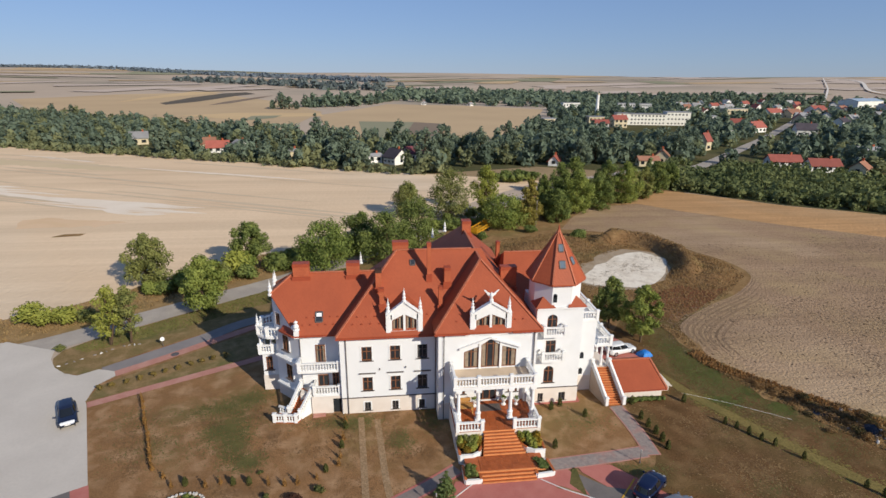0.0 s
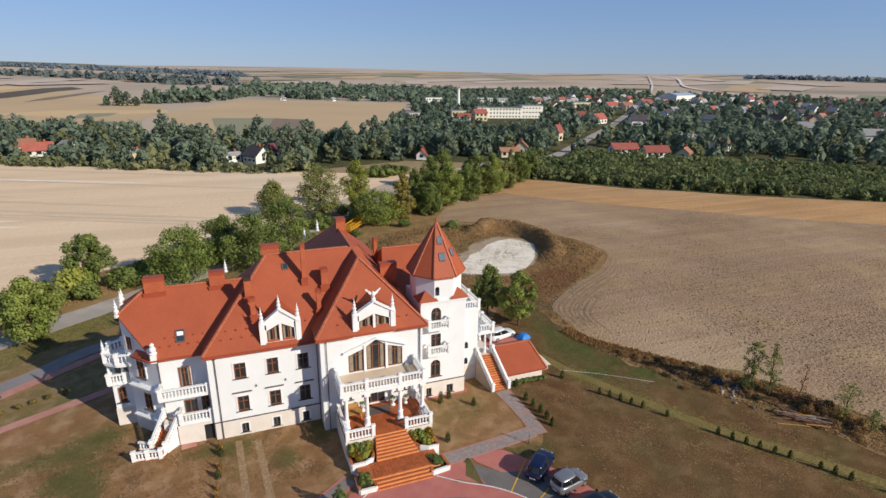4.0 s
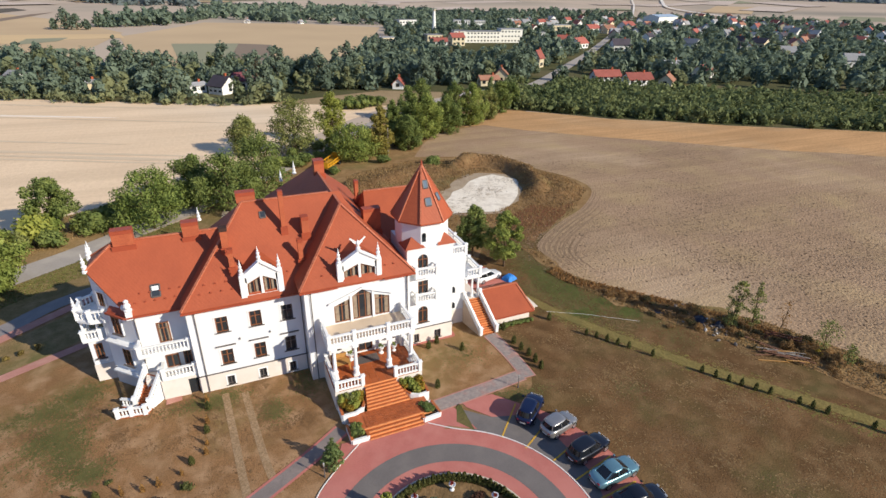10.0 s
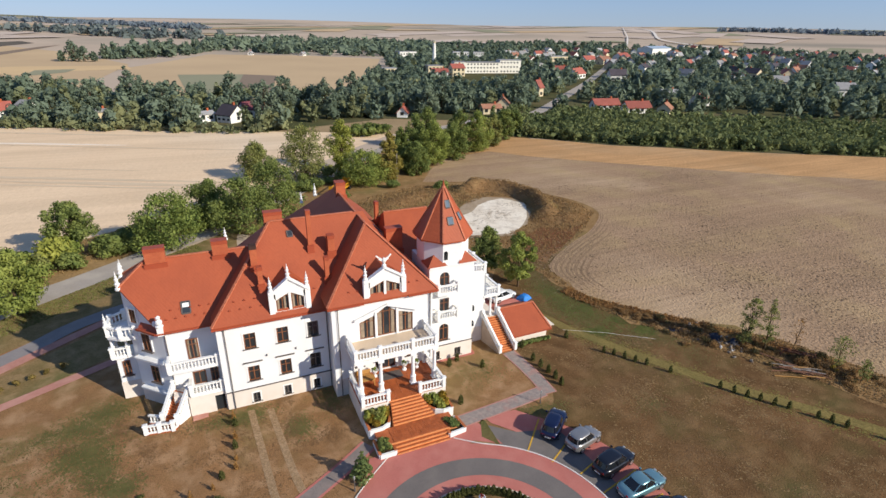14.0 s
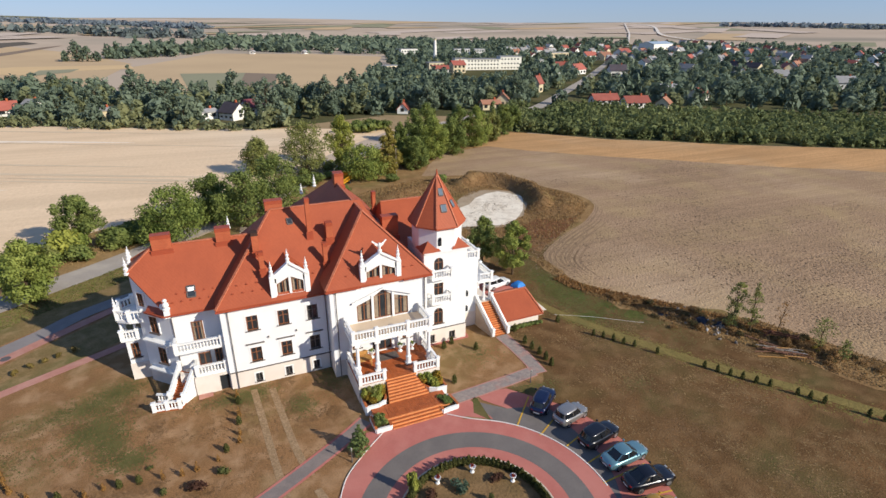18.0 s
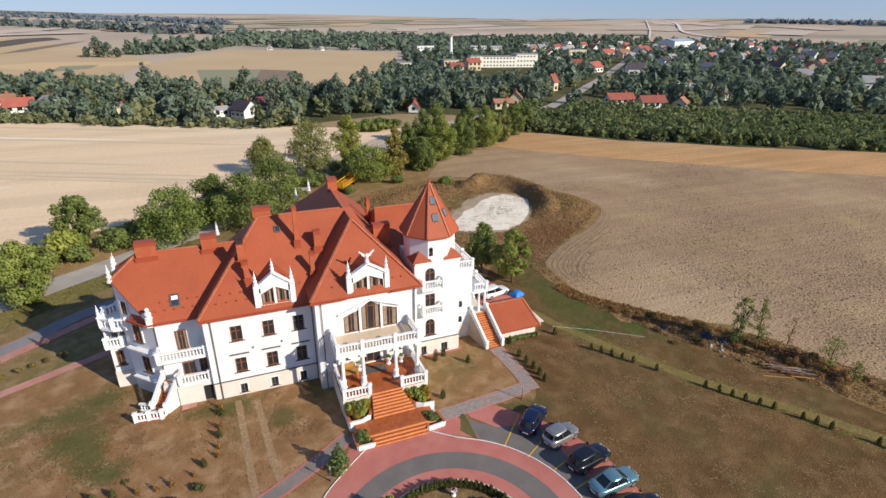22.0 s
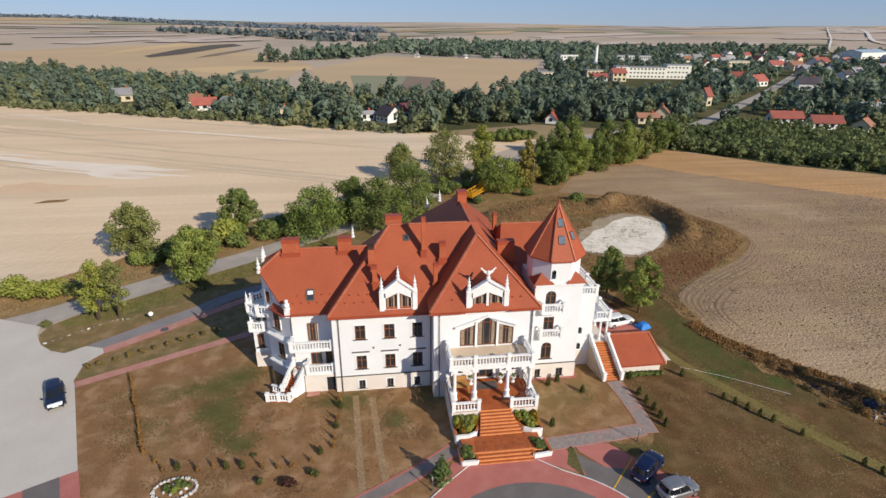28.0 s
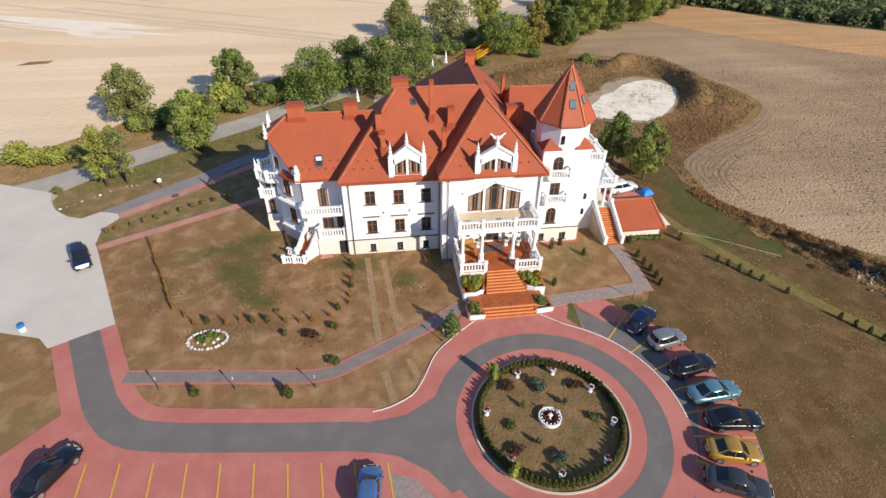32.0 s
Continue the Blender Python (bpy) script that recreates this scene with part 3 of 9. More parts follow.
patch("apron_side", [(18.9, -9.3), (20.3, -10.2), (20.7, -11.4), (21.3, -14.0), (19.2, -12.7), (18.9, -11.2)], REDPAVE, 0.0592, "red pavers between the steps and the side bed")
patch("rear_yard", [(29.6, 6.7), (36.2, 6.7), (37.0, 9.5), (34.6, 17.5), (28.2, 17.5), (28.2, 8.4), (29.6, 8.2)], REDPAVE, 0.0585, "red paver yard behind the outbuilding")
for pts_ in ([(19.9, -0.36), (25.3, -0.36)], [(25.25, -0.3), (25.25, 1.8)]):
    ribbon("wall_apron", pts_, 0.34, REDPAVE, 0.045, "strip of red pavers along the wall foot")
patch("porch_apron", [(10, -11.2), (19.2, -11.2), (20.0, -12.4), (17, -13), (12, -13.2), (8.5, -14.5)], REDPAVE, 0.0645, "red paver apron before the porch steps")
patch("flower_bed", [(C[0] + 5.95 * math.cos(k * math.pi / 24), C[1] + 5.95 * math.sin(k * math.pi / 24)) for k in range(48)], BEDSOIL, 0.08, "round bed of dry grass")
patch("chalk_fringe", [(37.6, 35.6), (40.5, 41.0), (44.6, 46.0), (48.4, 50.0), (51.6, 52.6), (54.5, 51.8), (58.2, 51.2), (60.6, 46.0), (58.2, 39.0), (53.6, 33.6), (47.8, 30.1), (43.0, 31.0), (39.2, 32.6)], mat("dirty_chalk_soil", (0.46, 0.36, 0.25), (0.37, 0.275, 0.18), 0.95, 0.5, 3, 0.4, 0.7, c=(0.28, 0.195, 0.11)), 0.045, "dirty chalk soil at the edge of the pit", jag=0.9)
patch("chalk_pit", [(39.6, 37.1), (43, 40.4), (47.1, 44.5), (50.6, 47.8), (53.4, 49.9), (57.0, 50.2), (58.5, 48.1), (60.2, 45.4), (57.6, 39.8), (53.2, 34.6), (47.8, 31.1), (44.2, 32.0), (40.5, 32.8), (38.4, 34.8)], CHALK, 0.06, "pale chalk pit floor", jag=0.55)

# ---- the mansion ----
mansion = thing("mansion", "white stucco mansion with steep red tiled roofs and a corner tower", "house")


def wing_window(x0, x1, z0, z1, y, parent, arched=False, bars=1, sill=True, hood=0.0, curtain=False, frame_wood=None):
    """A brown wooden window set back in a wall that faces -y."""
    bm = bmesh.new()
    fw = 0.095
    ya, yb = y + 0.08, y + 0.17
    box(bm, x0, x0 + fw, ya, yb, z0, z1)
    box(bm, x1 - fw, x1, ya, yb, z0, z1)
    box(bm, x0 + fw, x1 - fw, ya, yb, z0, z0 + fw)
    box(bm, x0 + fw, x1 - fw, ya, yb, z1 - fw, z1)
    bmesh.ops.remove_doubles(bm, verts=bm.verts[:], dist=0.001)
    w = part("window", bm, frame_wood or WOOD, parent)
    for k in range(bars):
        xm = x0 + (x1 - x0) * (k + 1) / (bars + 1)
        bm = bmesh.new()
        box(bm, xm - 0.045, xm + 0.045, ya - 0.01, yb, z0 + fw, z1 - fw)
        part("mullion", bm, frame_wood or WOOD, w)
    if z1 - z0 > 1.5:
        bm = bmesh.new()
        box(bm, x0 + fw, x1 - fw, ya, yb - 0.02, z1 - 0.62, z1 - 0.56)
        part("transom", bm, frame_wood or WOOD, w)
    bm = bmesh.new()
    box(bm, x0 + 0.02, x1 - 0.02, yb - 0.05, yb - 0.02, z0 + 0.02, z1 - 0.02)
    part("pane", bm, PANE, w)
    if curtain:
        bm = bmesh.new()
        n = 8
        cw = 0.14 if x1 - x0 < 1.3 else 0.36
        for a, b in ((x0 + 0.11, x0 + 0.11 + cw), (x1 - 0.11 - cw, x1 - 0.11)):
            for k in range(n):
                u, v = a + (b - a) * k / n, a + (b - a) * (k + 1) / n
                d = 0.02 * (k % 2)
                vs = [bm.verts.new(p) for p in ((u, yb - 0.052 - d, z0 + 0.12), (v, yb - 0.072 + d, z0 + 0.12), (v, yb - 0.072 + d, z1 - 0.12), (u, yb - 0.052 - d, z1 - 0.12))]
                bm.faces.new(vs)
        part("curtain", bm, CURTAIN, w)
    if sill:
        bm = bmesh.new()
        box(bm, x0 - 0.18, x1 + 0.18, y - 0.12, y + 0.10, z0 - 0.07, z0)
        part("sill", bm, PIPE, w)
    if hood:
        bm = bmesh.new()
        box(bm, x0 - 0.35, x1 + 0.35, y - 0.14, y + 0.002, z1 + hood, z1 + hood + 0.09)
        part("hood", bm, PIPE, w)
    return w


def slab_trim(name, x0, x1, y0, y1, z0, z1, material=WHITE):
    bm = bmesh.new()
    box(bm, x0, x1, y0, y1, z0, z1)
    return part(name, bm, material, mansion)


# front wing
FW_HOLES = []
for xa in (1.70, 4.62, 7.45):
    FW_HOLES += [(xa - 0.02, xa + 1.02, 6.2, 7.8), (xa - 0.02, xa + 1.02, 2.68, 4.26), (xa + 0.1, xa + 0.75, 0.3, 1.3)]
bm = bmesh.new()
wall_grid(bm, -0.45, 9.5, 1.9, 8.9, [h for h in FW_HOLES if h[2] > 2], 0.0, 0.4)
box(bm, -0.45, -0.05, 0.4, 12.5, 1.9, 8.9)
box(bm, -0.05, 9.5, 12.1, 12.5, 1.9, 8.9)
box(bm, -0.05, 9.5, 0.5, 12.1, 8.6, 8.8)
part("wall", bm, STUCCO, mansion, "white stucco wall of the front wing")
bm = bmesh.new()
wall_grid(bm, -0.5, 9.5, -0.1, 1.9, [h for h in FW_HOLES if h[2] < 2], -0.06, 0.4)
box(bm, -0.5, -0.05, 0.4, 12.5, -0.1, 1.9)
part("plinth", bm, PLINTH, mansion, "cream plinth")
for h in FW_HOLES:
    wing_window(*h, 0.0, mansion, hood=0.42 if 2 < h[2] < 3.4 else 0.0, frame_wood=PIPE if h[2] < 2 or h[0] > 7 else None)
# bay
BAY = (9.45, 19.45)
bm = bmesh.new()
BAY_HOLES = [(12.0, 13.5, 5.9, 8.3), (13.75, 15.65, 5.9, 9.1), (15.9, 17.4, 5.9, 8.3), (13.4, 15.5, 2.05, 4.6), (11.0, 12.2, 2.9, 4.6), (16.7, 17.7, 2.9, 4.6)]
wall_grid(bm, BAY[0], BAY[1], 1.9, 9.9, BAY_HOLES, -2.0, -1.6)
box(bm, BAY[0], BAY[0] + 0.4, -1.6, 12, 1.9, 9.9)
box(bm, BAY[1] - 0.4, BAY[1], -1.6, 16, 1.9, 9.9)
for tri in (((12.0, 7.75), (13.5, 8.3), (12.0, 8.3)), ((17.4, 7.85), (17.4, 8.3), (15.9, 8.3)), ((13.75, 8.45), (14.7, 9.1), (13.75, 9.1)), ((15.65, 8.45), (15.65, 9.1), (14.7, 9.1))):
    solid(bm, [(x, y, z) for y in (-2.0, -1.6) for x, z in tri], [(0, 1, 2), (5, 4, 3), (0, 3, 4, 1), (1, 4, 5, 2), (2, 5, 3, 0)])
part("wall", bm, STUCCO, mansion, "white stucco wall of the entrance bay")
bm = bmesh.new()
box(bm, BAY[0] - 0.05, BAY[1] + 0.05, -2.06, 0.4, -0.1, 1.9)
part("plinth", bm, PLINTH, mansion)
for h in BAY_HOLES:
    wing_window(*h, -2.0, mansion, bars=1 if h[1] - h[0] < 1.8 else 2, sill=h[2] > 2.5 and h[2] < 5, curtain=h[2] > 5)
# tower
TX0, TX1, TY0, TY1 = 19.95, 25.0, -0.1, 5.0
TOWER_HOLES = [(21.1, 22.2, 8.8, 10.6), (21.1, 22.2, 5.8, 7.6), (21.1, 22.2, 2.5, 4.5), (20.6, 21.2, 0.25, 1.2), (22.95, 23.7, 0.25, 1.2)]
bm = bmesh.new()
wall_grid(bm, TX0, TX1, 1.9, 11.4, [h for h in TOWER_HOLES if h[2] > 2], TY0, TY0 + 0.4)
box(bm, TX0, TX0 + 0.4, TY0 + 0.4, TY1, 1.9, 11.4)
box(bm, TX1 - 0.4, TX1, TY0 + 0.4, TY1, 1.9, 11.4)
for zt in (10.6, 4.5):
    for sx, xe in ((1, 21.1), (-1, 22.2)):
        arc = [(xe, zt)] + [(xe + sx * 0.55 * (1 - math.cos(a)), zt - 0.55 + 0.55 * math.sin(a)) for a in (0, 0.4, 0.8, 1.2, math.pi / 2)]
        n = len(arc)
        v = [[bm.verts.new((x, y, z)) for x, z in arc] for y in (TY0, TY0 + 0.4)]
        for k in range(1, n - 1):
            bm.faces.new((v[0][0], v[0][k], v[0][k + 1]) if sx < 0 else (v[0][0], v[0][k + 1], v[0][k]))
            bm.faces.new((v[0][k], v[0][k + 1], v[1][k + 1], v[1][k]))
part("wall", bm, STUCCO, mansion, "white stucco tower wall")
bm = bmesh.new()
wall_grid(bm, TX0, TX1 + 0.05, -0.1, 1.9, [h for h in TOWER_HOLES if h[2] < 2], TY0 - 0.06, TY0 + 0.4)
box(bm, TX1 - 0.4, TX1 + 0.05, TY0 + 0.4, TY1, -0.1, 1.9)
part("plinth", bm, PLINTH, mansion)
for h in TOWER_HOLES:
    wing_window(*h, TY0, mansion, bars=1, sill=h[3] < 5, frame_wood=PIPE if h[2] < 2 else None)
TC = ((TX0 + TX1) / 2, (TY0 + TY1) / 2)


def octagon(r, turn=22.5):
    return [(TC[0] + r * math.cos(radians(turn + 45 * k)), TC[1] + r * math.sin(radians(turn + 45 * k))) for k in range(8)]


bm = bmesh.new()
prism(bm, octagon(2.73), 11.0, 14.0)
part("drum", bm, STUCCO, mansion, "white octagonal tower drum")
bm = bmesh.new()
o = octagon(3.15)
lo = [bm.verts.new((x, y, 13.85)) for x, y in o]
lo2 = [bm.verts.new((x, y, 14.0)) for x, y in octagon(3.15)]
top = bm.verts.new((*TC, 19.1))
bm.faces.new(lo[::-1])
for k in range(8):
    bm.faces.new((lo[k], lo[(k + 1) % 8], lo2[(k + 1) % 8], lo2[k]))
    bm.faces.new((lo2[k], lo2[(k + 1) % 8], top))
part("spire", bm, ROOF, mansion, "steep octagonal red tiled spire")
# left wing with a prow-shaped gable end
LW = [(-0.45, 2.0), (-4.9, 2.0), (-7.8, 4.85), (-7.8, 7.75), (-4.9, 10.6), (-0.45, 10.6)]
bm = bmesh.new()
prism(bm, LW[::-1], 1.9, 8.5)
part("wall", bm, STUCCO, mansion, "white stucco wall of the left wing")
bm = bmesh.new()
prism(bm, [(-0.45, 1.95), (-4.92, 1.95), (-7.85, 4.83), (-7.85, 7.77), (-4.92, 10.65), (-0.45, 10.65)][::-1], -0.1, 1.9)
part("plinth", bm, PLINTH, mansion)
bm = bmesh.new()
solid(bm, [(-4.9, 2.0, 8.5), (-7.8, 4.85, 8.5), (-7.8, 7.75, 8.5), (-4.9, 10.6, 8.5), (-4.9, 2.0, 9.0), (-7.8, 4.85, 12.1), (-7.8, 7.75, 12.1), (-4.9, 10.6, 9.0)], [(0, 4, 5, 1), (1, 5, 6, 2), (2, 6, 7, 3), (4, 7, 6, 5)])
part("gable_wall", bm, STUCCO, mansion)

# roofs
def hip_roof(name, x0, x1, y0, y1, z, ridge, top, label):
    """Eaves rectangle at height z, ridge from ridge[0] to ridge[1] (plan points) at height top."""
    bm = bmesh.new()
    t = 0.22
    (ax, ay), (bx, by) = ridge
    pts = [(x0, y0, z), (x1, y0, z), (x1, y1, z), (x0, y1, z), (x0, y0, z - t), (x1, y0, z - t), (x1, y1, z - t), (x0, y1, z - t), (ax, ay, top), (bx, by, top)]
    if abs(ax - bx) > abs(ay - by):
        sl = [(0, 1, 9, 8), (1, 2, 9), (2, 3, 8, 9), (3, 0, 8)]
    else:
        sl = [(0, 1, 8), (1, 2, 9, 8), (2, 3, 9), (3, 0, 8, 9)]
    solid(bm, pts, sl + [(4, 5, 1, 0), (5, 6, 2, 1), (6, 7, 3, 2), (7, 4, 0, 3), (7, 6, 5, 4)])
    return part(name, bm, ROOF, mansion, label)


hip_roof("roof", -0.8, 19.0, -0.45, 13.2, 9.15, ((5.6, 6.3), (15.0, 6.3)), 16.05, "main red tiled hip roof")
hip_roof("roof", 9.0, 19.9, -2.45, 24.0, 10.15, ((14.4, 3.3), (14.4, 17.0)), 15.75, "red tiled roof of the entrance bay")
bm = bmesh.new()
LWR = [(-4.95, 1.55, 8.6), (5.0, 1.55, 8.6), (5.0, 11.05, 8.6), (-4.95, 11.05, 8.6), (-7.9, 4.74, 12.058), (-7.9, 7.86, 12.058), (-5.6, 6.3, 13.75), (5.0, 6.3, 13.75)]
solid(bm, LWR, [(0, 1, 7, 6, 4), (4, 6, 5), (3, 5, 6, 7, 2), (1, 2, 7)])
solid(bm, [LWR[0], LWR[4], (*LWR[4][:2], 11.93), (*LWR[0][:2], 8.45)], [(0, 1, 2, 3)])
solid(bm, [LWR[4], LWR[5], (*LWR[5][:2], 11.93), (*LWR[4][:2], 11.93)], [(0, 1, 2, 3)])
solid(bm, [LWR[0], LWR[1], (5.0, 1.55, 8.4), (-4.95, 1.55, 8.4)], [(0, 3, 2, 1)])
part("roof", bm, ROOF, mansion, "red tiled roof of the left wing")
hip_roof("roof", 17.5, 27.0, 5.5, 18.5, 9.3, ((19.0, 12.0), (24.5, 12.0)), 13.6, "red tiled roof behind the tower")


# ---- mansion: trim, balconies, chimneys, stairs ----
bm = bmesh.new()
lathe(bm, [(0.09, 0.0), (0.09, 0.06), (0.045, 0.10), (0.085, 0.30), (0.085, 0.38), (0.04, 0.56), (0.07, 0.66), (0.07, 0.72)], 6)
BALUSTER = bpy.data.meshes.new("baluster")
bm.to_mesh(BALUSTER)
bm.free()
BALUSTER.materials.append(WHITE)


def balustrade(p, q, parent=mansion, h=0.95, posts=(1, 1), spacing=0.27):
    """A white stone balustrade from p to q: rails and posts, with each baluster a piece of its own. It may slope."""
    p, q = Vector(p), Vector(q)
    up = Vector((0, 0, 1))
    bm = bmesh.new()
    beam(bm, p + up * (h - 0.07), q + up * (h - 0.07), 0.24, 0.14)
    ob = part("balustrade", bm, WHITE, parent)
    bm = bmesh.new()
    beam(bm, p + up * 0.06, q + up * 0.06, 0.18, 0.12)
    part("bottom_rail", bm, WHITE, ob)
    for on, e in zip(posts, (p, q)):
        if on:
            bm = bmesh.new()
            lathe(bm, [(0.226, -0.02), (0.226, h + 0.06), (0.30, h + 0.06), (0.30, h + 0.13), (0.2, h + 0.17)], 4)
            part("post", bm, WHITE, ob).matrix_basis = Matrix.Translation(e) @ pose(0, 0, 0, 0, 0, 45)
    n = max(1, int((q - p).length / spacing))
    for k in range(n):
        u = (k + 0.5) / n
        c = p + (q - p) * u
        share("baluster", BALUSTER, ob, Matrix.Translation(c + up * 0.11) @ Matrix.Diagonal((1, 1, (h - 0.24) / 0.72, 1)))
    return ob


bm = bmesh.new()
lathe(bm, [(0.26, 0), (0.26, 0.2), (0.17, 0.26), (0.2, 0.5), (0.24, 0.62), (0.12, 0.72), (0.16, 0.95), (0.19, 1.05), (0.08, 1.15), (0.12, 1.32), (0.05, 1.42), (0.02, 1.8)], 8)
FINIAL = bpy.data.meshes.new("pinnacle")
bm.to_mesh(FINIAL)
bm.free()
FINIAL.materials.append(WHITE)


def pinnacle(x, y, z, s=1.0):
    return share("pinnacle", FINIAL, mansion, Matrix.Translation((x, y, z)) @ Matrix.Diagonal((s, s, s, 1)))


def dormer(x0, x1, y, z0, zs, zp, back, eagle=False):
    """A white gabled dormer flush with the facade: front with two raking windows, roof, side cheeks, pinnacles."""
    xm = (x0 + x1) / 2
    bm = bmesh.new()
    hw0, hw1, hz = x0 + 0.42, x1 - 0.42, zs - 0.62
    # front: piers, band under the gable, gable triangle
    box(bm, x0, hw0, y, y + 0.3, z0, zs)
    box(bm, hw1, x1, y, y + 0.3, z0, zs)
    box(bm, xm - 0.12, xm + 0.12, y, y + 0.3, z0, zs)
    box(bm, hw0, hw1, y, y + 0.3, z0 - 0.02, z0 + 0.16)
    pts = [(x0, zs), (hw0, hz), (xm, zs + 0.02), (hw1, hz), (x1, zs), (xm, zp)]
    for yy, flip in ((y, False), (y + 0.3, True)):
        v = {i: bm.verts.new((px_, yy, pz_)) for i, (px_, pz_) in enumerate(pts)}
        for f in ((0, 1, 2), (2, 3, 4), (0, 2, 5), (2, 4, 5)):
            bm.faces.new([v[i] for i in (f[::-1] if flip else f)])
    front = part("dormer", bm, WHITE, mansion, "white gabled dormer with twin raking windows")
    for a, b, slope in ((hw0, xm - 0.12, 1), (xm + 0.12, hw1, -1)):
        bm = bmesh.new()
        za, zb = (hz - 0.02, zs - 0.12) if slope > 0 else (zs - 0.12, hz - 0.02)
        solid(bm, [(a, y + 0.2, z0 + 0.16), (b, y + 0.2, z0 + 0.16), (b, y + 0.2, zb), (a, y + 0.2, za)], [(0, 1, 2, 3)])
        part("pane", bm, PANE, front)
        # Beige folds drawn in place of the reflections on these dormer panes.
        for q0, q1 in ((0.10, 0.26), (0.62, 0.78)):
            bm = bmesh.new()
            for k in range(4):
                u0, u1 = q0 + (q1 - q0) * k / 4, q0 + (q1 - q0) * (k + 1) / 4
                d0, d1 = 0.012 + 0.02 * (k % 2), 0.032 - 0.02 * (k % 2)
                bm.faces.new([bm.verts.new(p) for p in ((a + (b - a) * u0, y + 0.2 - d0, z0 + 0.2), (a + (b - a) * u1, y + 0.2 - d1, z0 + 0.2), (a + (b - a) * u1, y + 0.2 - d1, za + (zb - za) * u1 - 0.08), (a + (b - a) * u0, y + 0.2 - d0, za + (zb - za) * u0 - 0.08))])
            part("curtain", bm, CURTAIN, front)
        bm = bmesh.new()
        beam(bm, (a, y + 0.16, z0 + 0.2), (b, y + 0.16, z0 + 0.2), 0.07, 0.08)
        beam(bm, (a, y + 0.16, za - 0.05), (b, y + 0.16, zb - 0.05), 0.07, 0.09)
        for xx, zt in ((a + 0.05, za), (b - 0.05, zb), ((a + b) / 2, (za + zb) / 2)):
            beam(bm, (xx, y + 0.16, z0 + 0.16), (xx, y + 0.16, zt - 0.05), 0.09, 0.07)
        part("window_frame", bm, WOOD, front)
    bm = bmesh.new()
    solid(bm, [(x0 - 0.05, y + 0.3, zs), (xm, y + 0.3, zp), (x1 + 0.05, y + 0.3, zs), (x0 - 0.05, back, zs), (xm, back + 1.5, zp), (x1 + 0.05, back, zs), (x0, y + 0.3, z0), (x1, y + 0.3, z0), (x0, back, z0), (x1, back, z0)],
          [(0, 1, 4, 3), (1, 2, 5, 4), (6, 0, 3, 8), (2, 7, 9, 5)])
    part("dormer_roof", bm, ROOF, mansion, "red tiled dormer roof")
    bm = bmesh.new()
    beam(bm, (x0 - 0.1, y + 0.1, zs + 0.03), (xm, y + 0.1, zp + 0.08), 0.5, 0.14)
    beam(bm, (x1 + 0.1, y + 0.1, zs + 0.03), (xm, y + 0.1, zp + 0.08), 0.5, 0.14)
    part("coping", bm, WHITE, mansion)
    for xx in (x0 + 0.05, x1 - 0.05):
        bm = bmesh.new()
        box(bm, xx - 0.24, xx + 0.24, y - 0.1, y + 0.38, z0 - 0.05, zs + 0.25)
        part("pier", bm, WHITE, mansion)
        pinnacle(xx, y + 0.14, zs + 0.25, 0.85)
    if eagle:
        bm = bmesh.new()
        lathe(bm, [(0.22, 0), (0.22, 0.3), (0.12, 0.4), (0.2, 0.75), (0.12, 0.95), (0.03, 1.05)], 8, xm, y + 0.15, zp + 0.02)
        for sx in (-1, 1):
            beam(bm, (xm + sx * 0.05, y + 0.16, zp + 0.72), (xm + sx * 0.42, y + 0.2, zp + 0.98), 0.09, 0.24)
            beam(bm, (xm + sx * 0.38, y + 0.2, zp + 0.98), (xm + sx * 0.72, y + 0.24, zp + 1.28), 0.07, 0.14)
        st = part("eagle_statue", bm, WHITE)
        tagged(st, "white eagle statue with spread wings on a gable", "statue")
    else:
        pinnacle(xm, y + 0.15, zp - 0.05, 0.85)


dormer(4.45, 7.80, -0.12, 9.35, 11.3, 12.65, 4.2)
dormer(12.72, 16.50, -2.14, 10.1, 11.9, 13.1, 2.4, eagle=True)


SOOT = mat("sooty_chimney_cap", (0.075, 0.04, 0.03), (0.05, 0.03, 0.025), 0.9, 2, 9, 0.2, 0.4)


def chimney(x0, x1, y0, y1, z0, z1, cap=ROOFTRIM):
    bm = bmesh.new()
    box(bm, x0, x1, y0, y1, z0, z1 - 0.35)
    ch = part("chimney", bm, CHIM, mansion, "red brick chimney stack")
    bm = bmesh.new()
    box(bm, x0 - 0.04, x1 + 0.04, y0 - 0.04, y1 + 0.04, z1 - 0.35, z1 - 0.24)
    box(bm, x0 - 0.01, x1 + 0.01, y0 - 0.01, y1 + 0.01, z1 - 0.24, z1 - 0.06)
    box(bm, x0 - 0.03, x1 + 0.03, y0 - 0.03, y1 + 0.03, z1 - 0.06, z1)
    part("cap", bm, cap, ch)
    bm = bmesh.new()
    box(bm, x0 - 0.12, x1 + 0.12, y0 - 0.14, y0, z0, z0 + 0.9)
    part("flashing", bm, ROOFTRIM, ch)


chimney(-5.55, -3.85, 5.8, 6.7, 12.6, 14.95)
chimney(0.15, 1.55, 5.8, 6.7, 12.6, 14.9)
chimney(5.2, 6.95, 7.0, 7.9, 14.6, 16.75)
chimney(8.77, 9.18, 3.7, 4.2, 13.2, 17.6)
chimney(14.1, 15.2, 14.4, 15.6, 14.6, 17.0)
chimney(10.55, 11.2, 3.1, 3.85, 12.5, 15.0)
chimney(9.76, 10.16, 1.28, 1.75, 10.7, 13.6)
chimney(3.3, 3.92, 2.95, 3.65, 12.2, 15.05, SOOT)
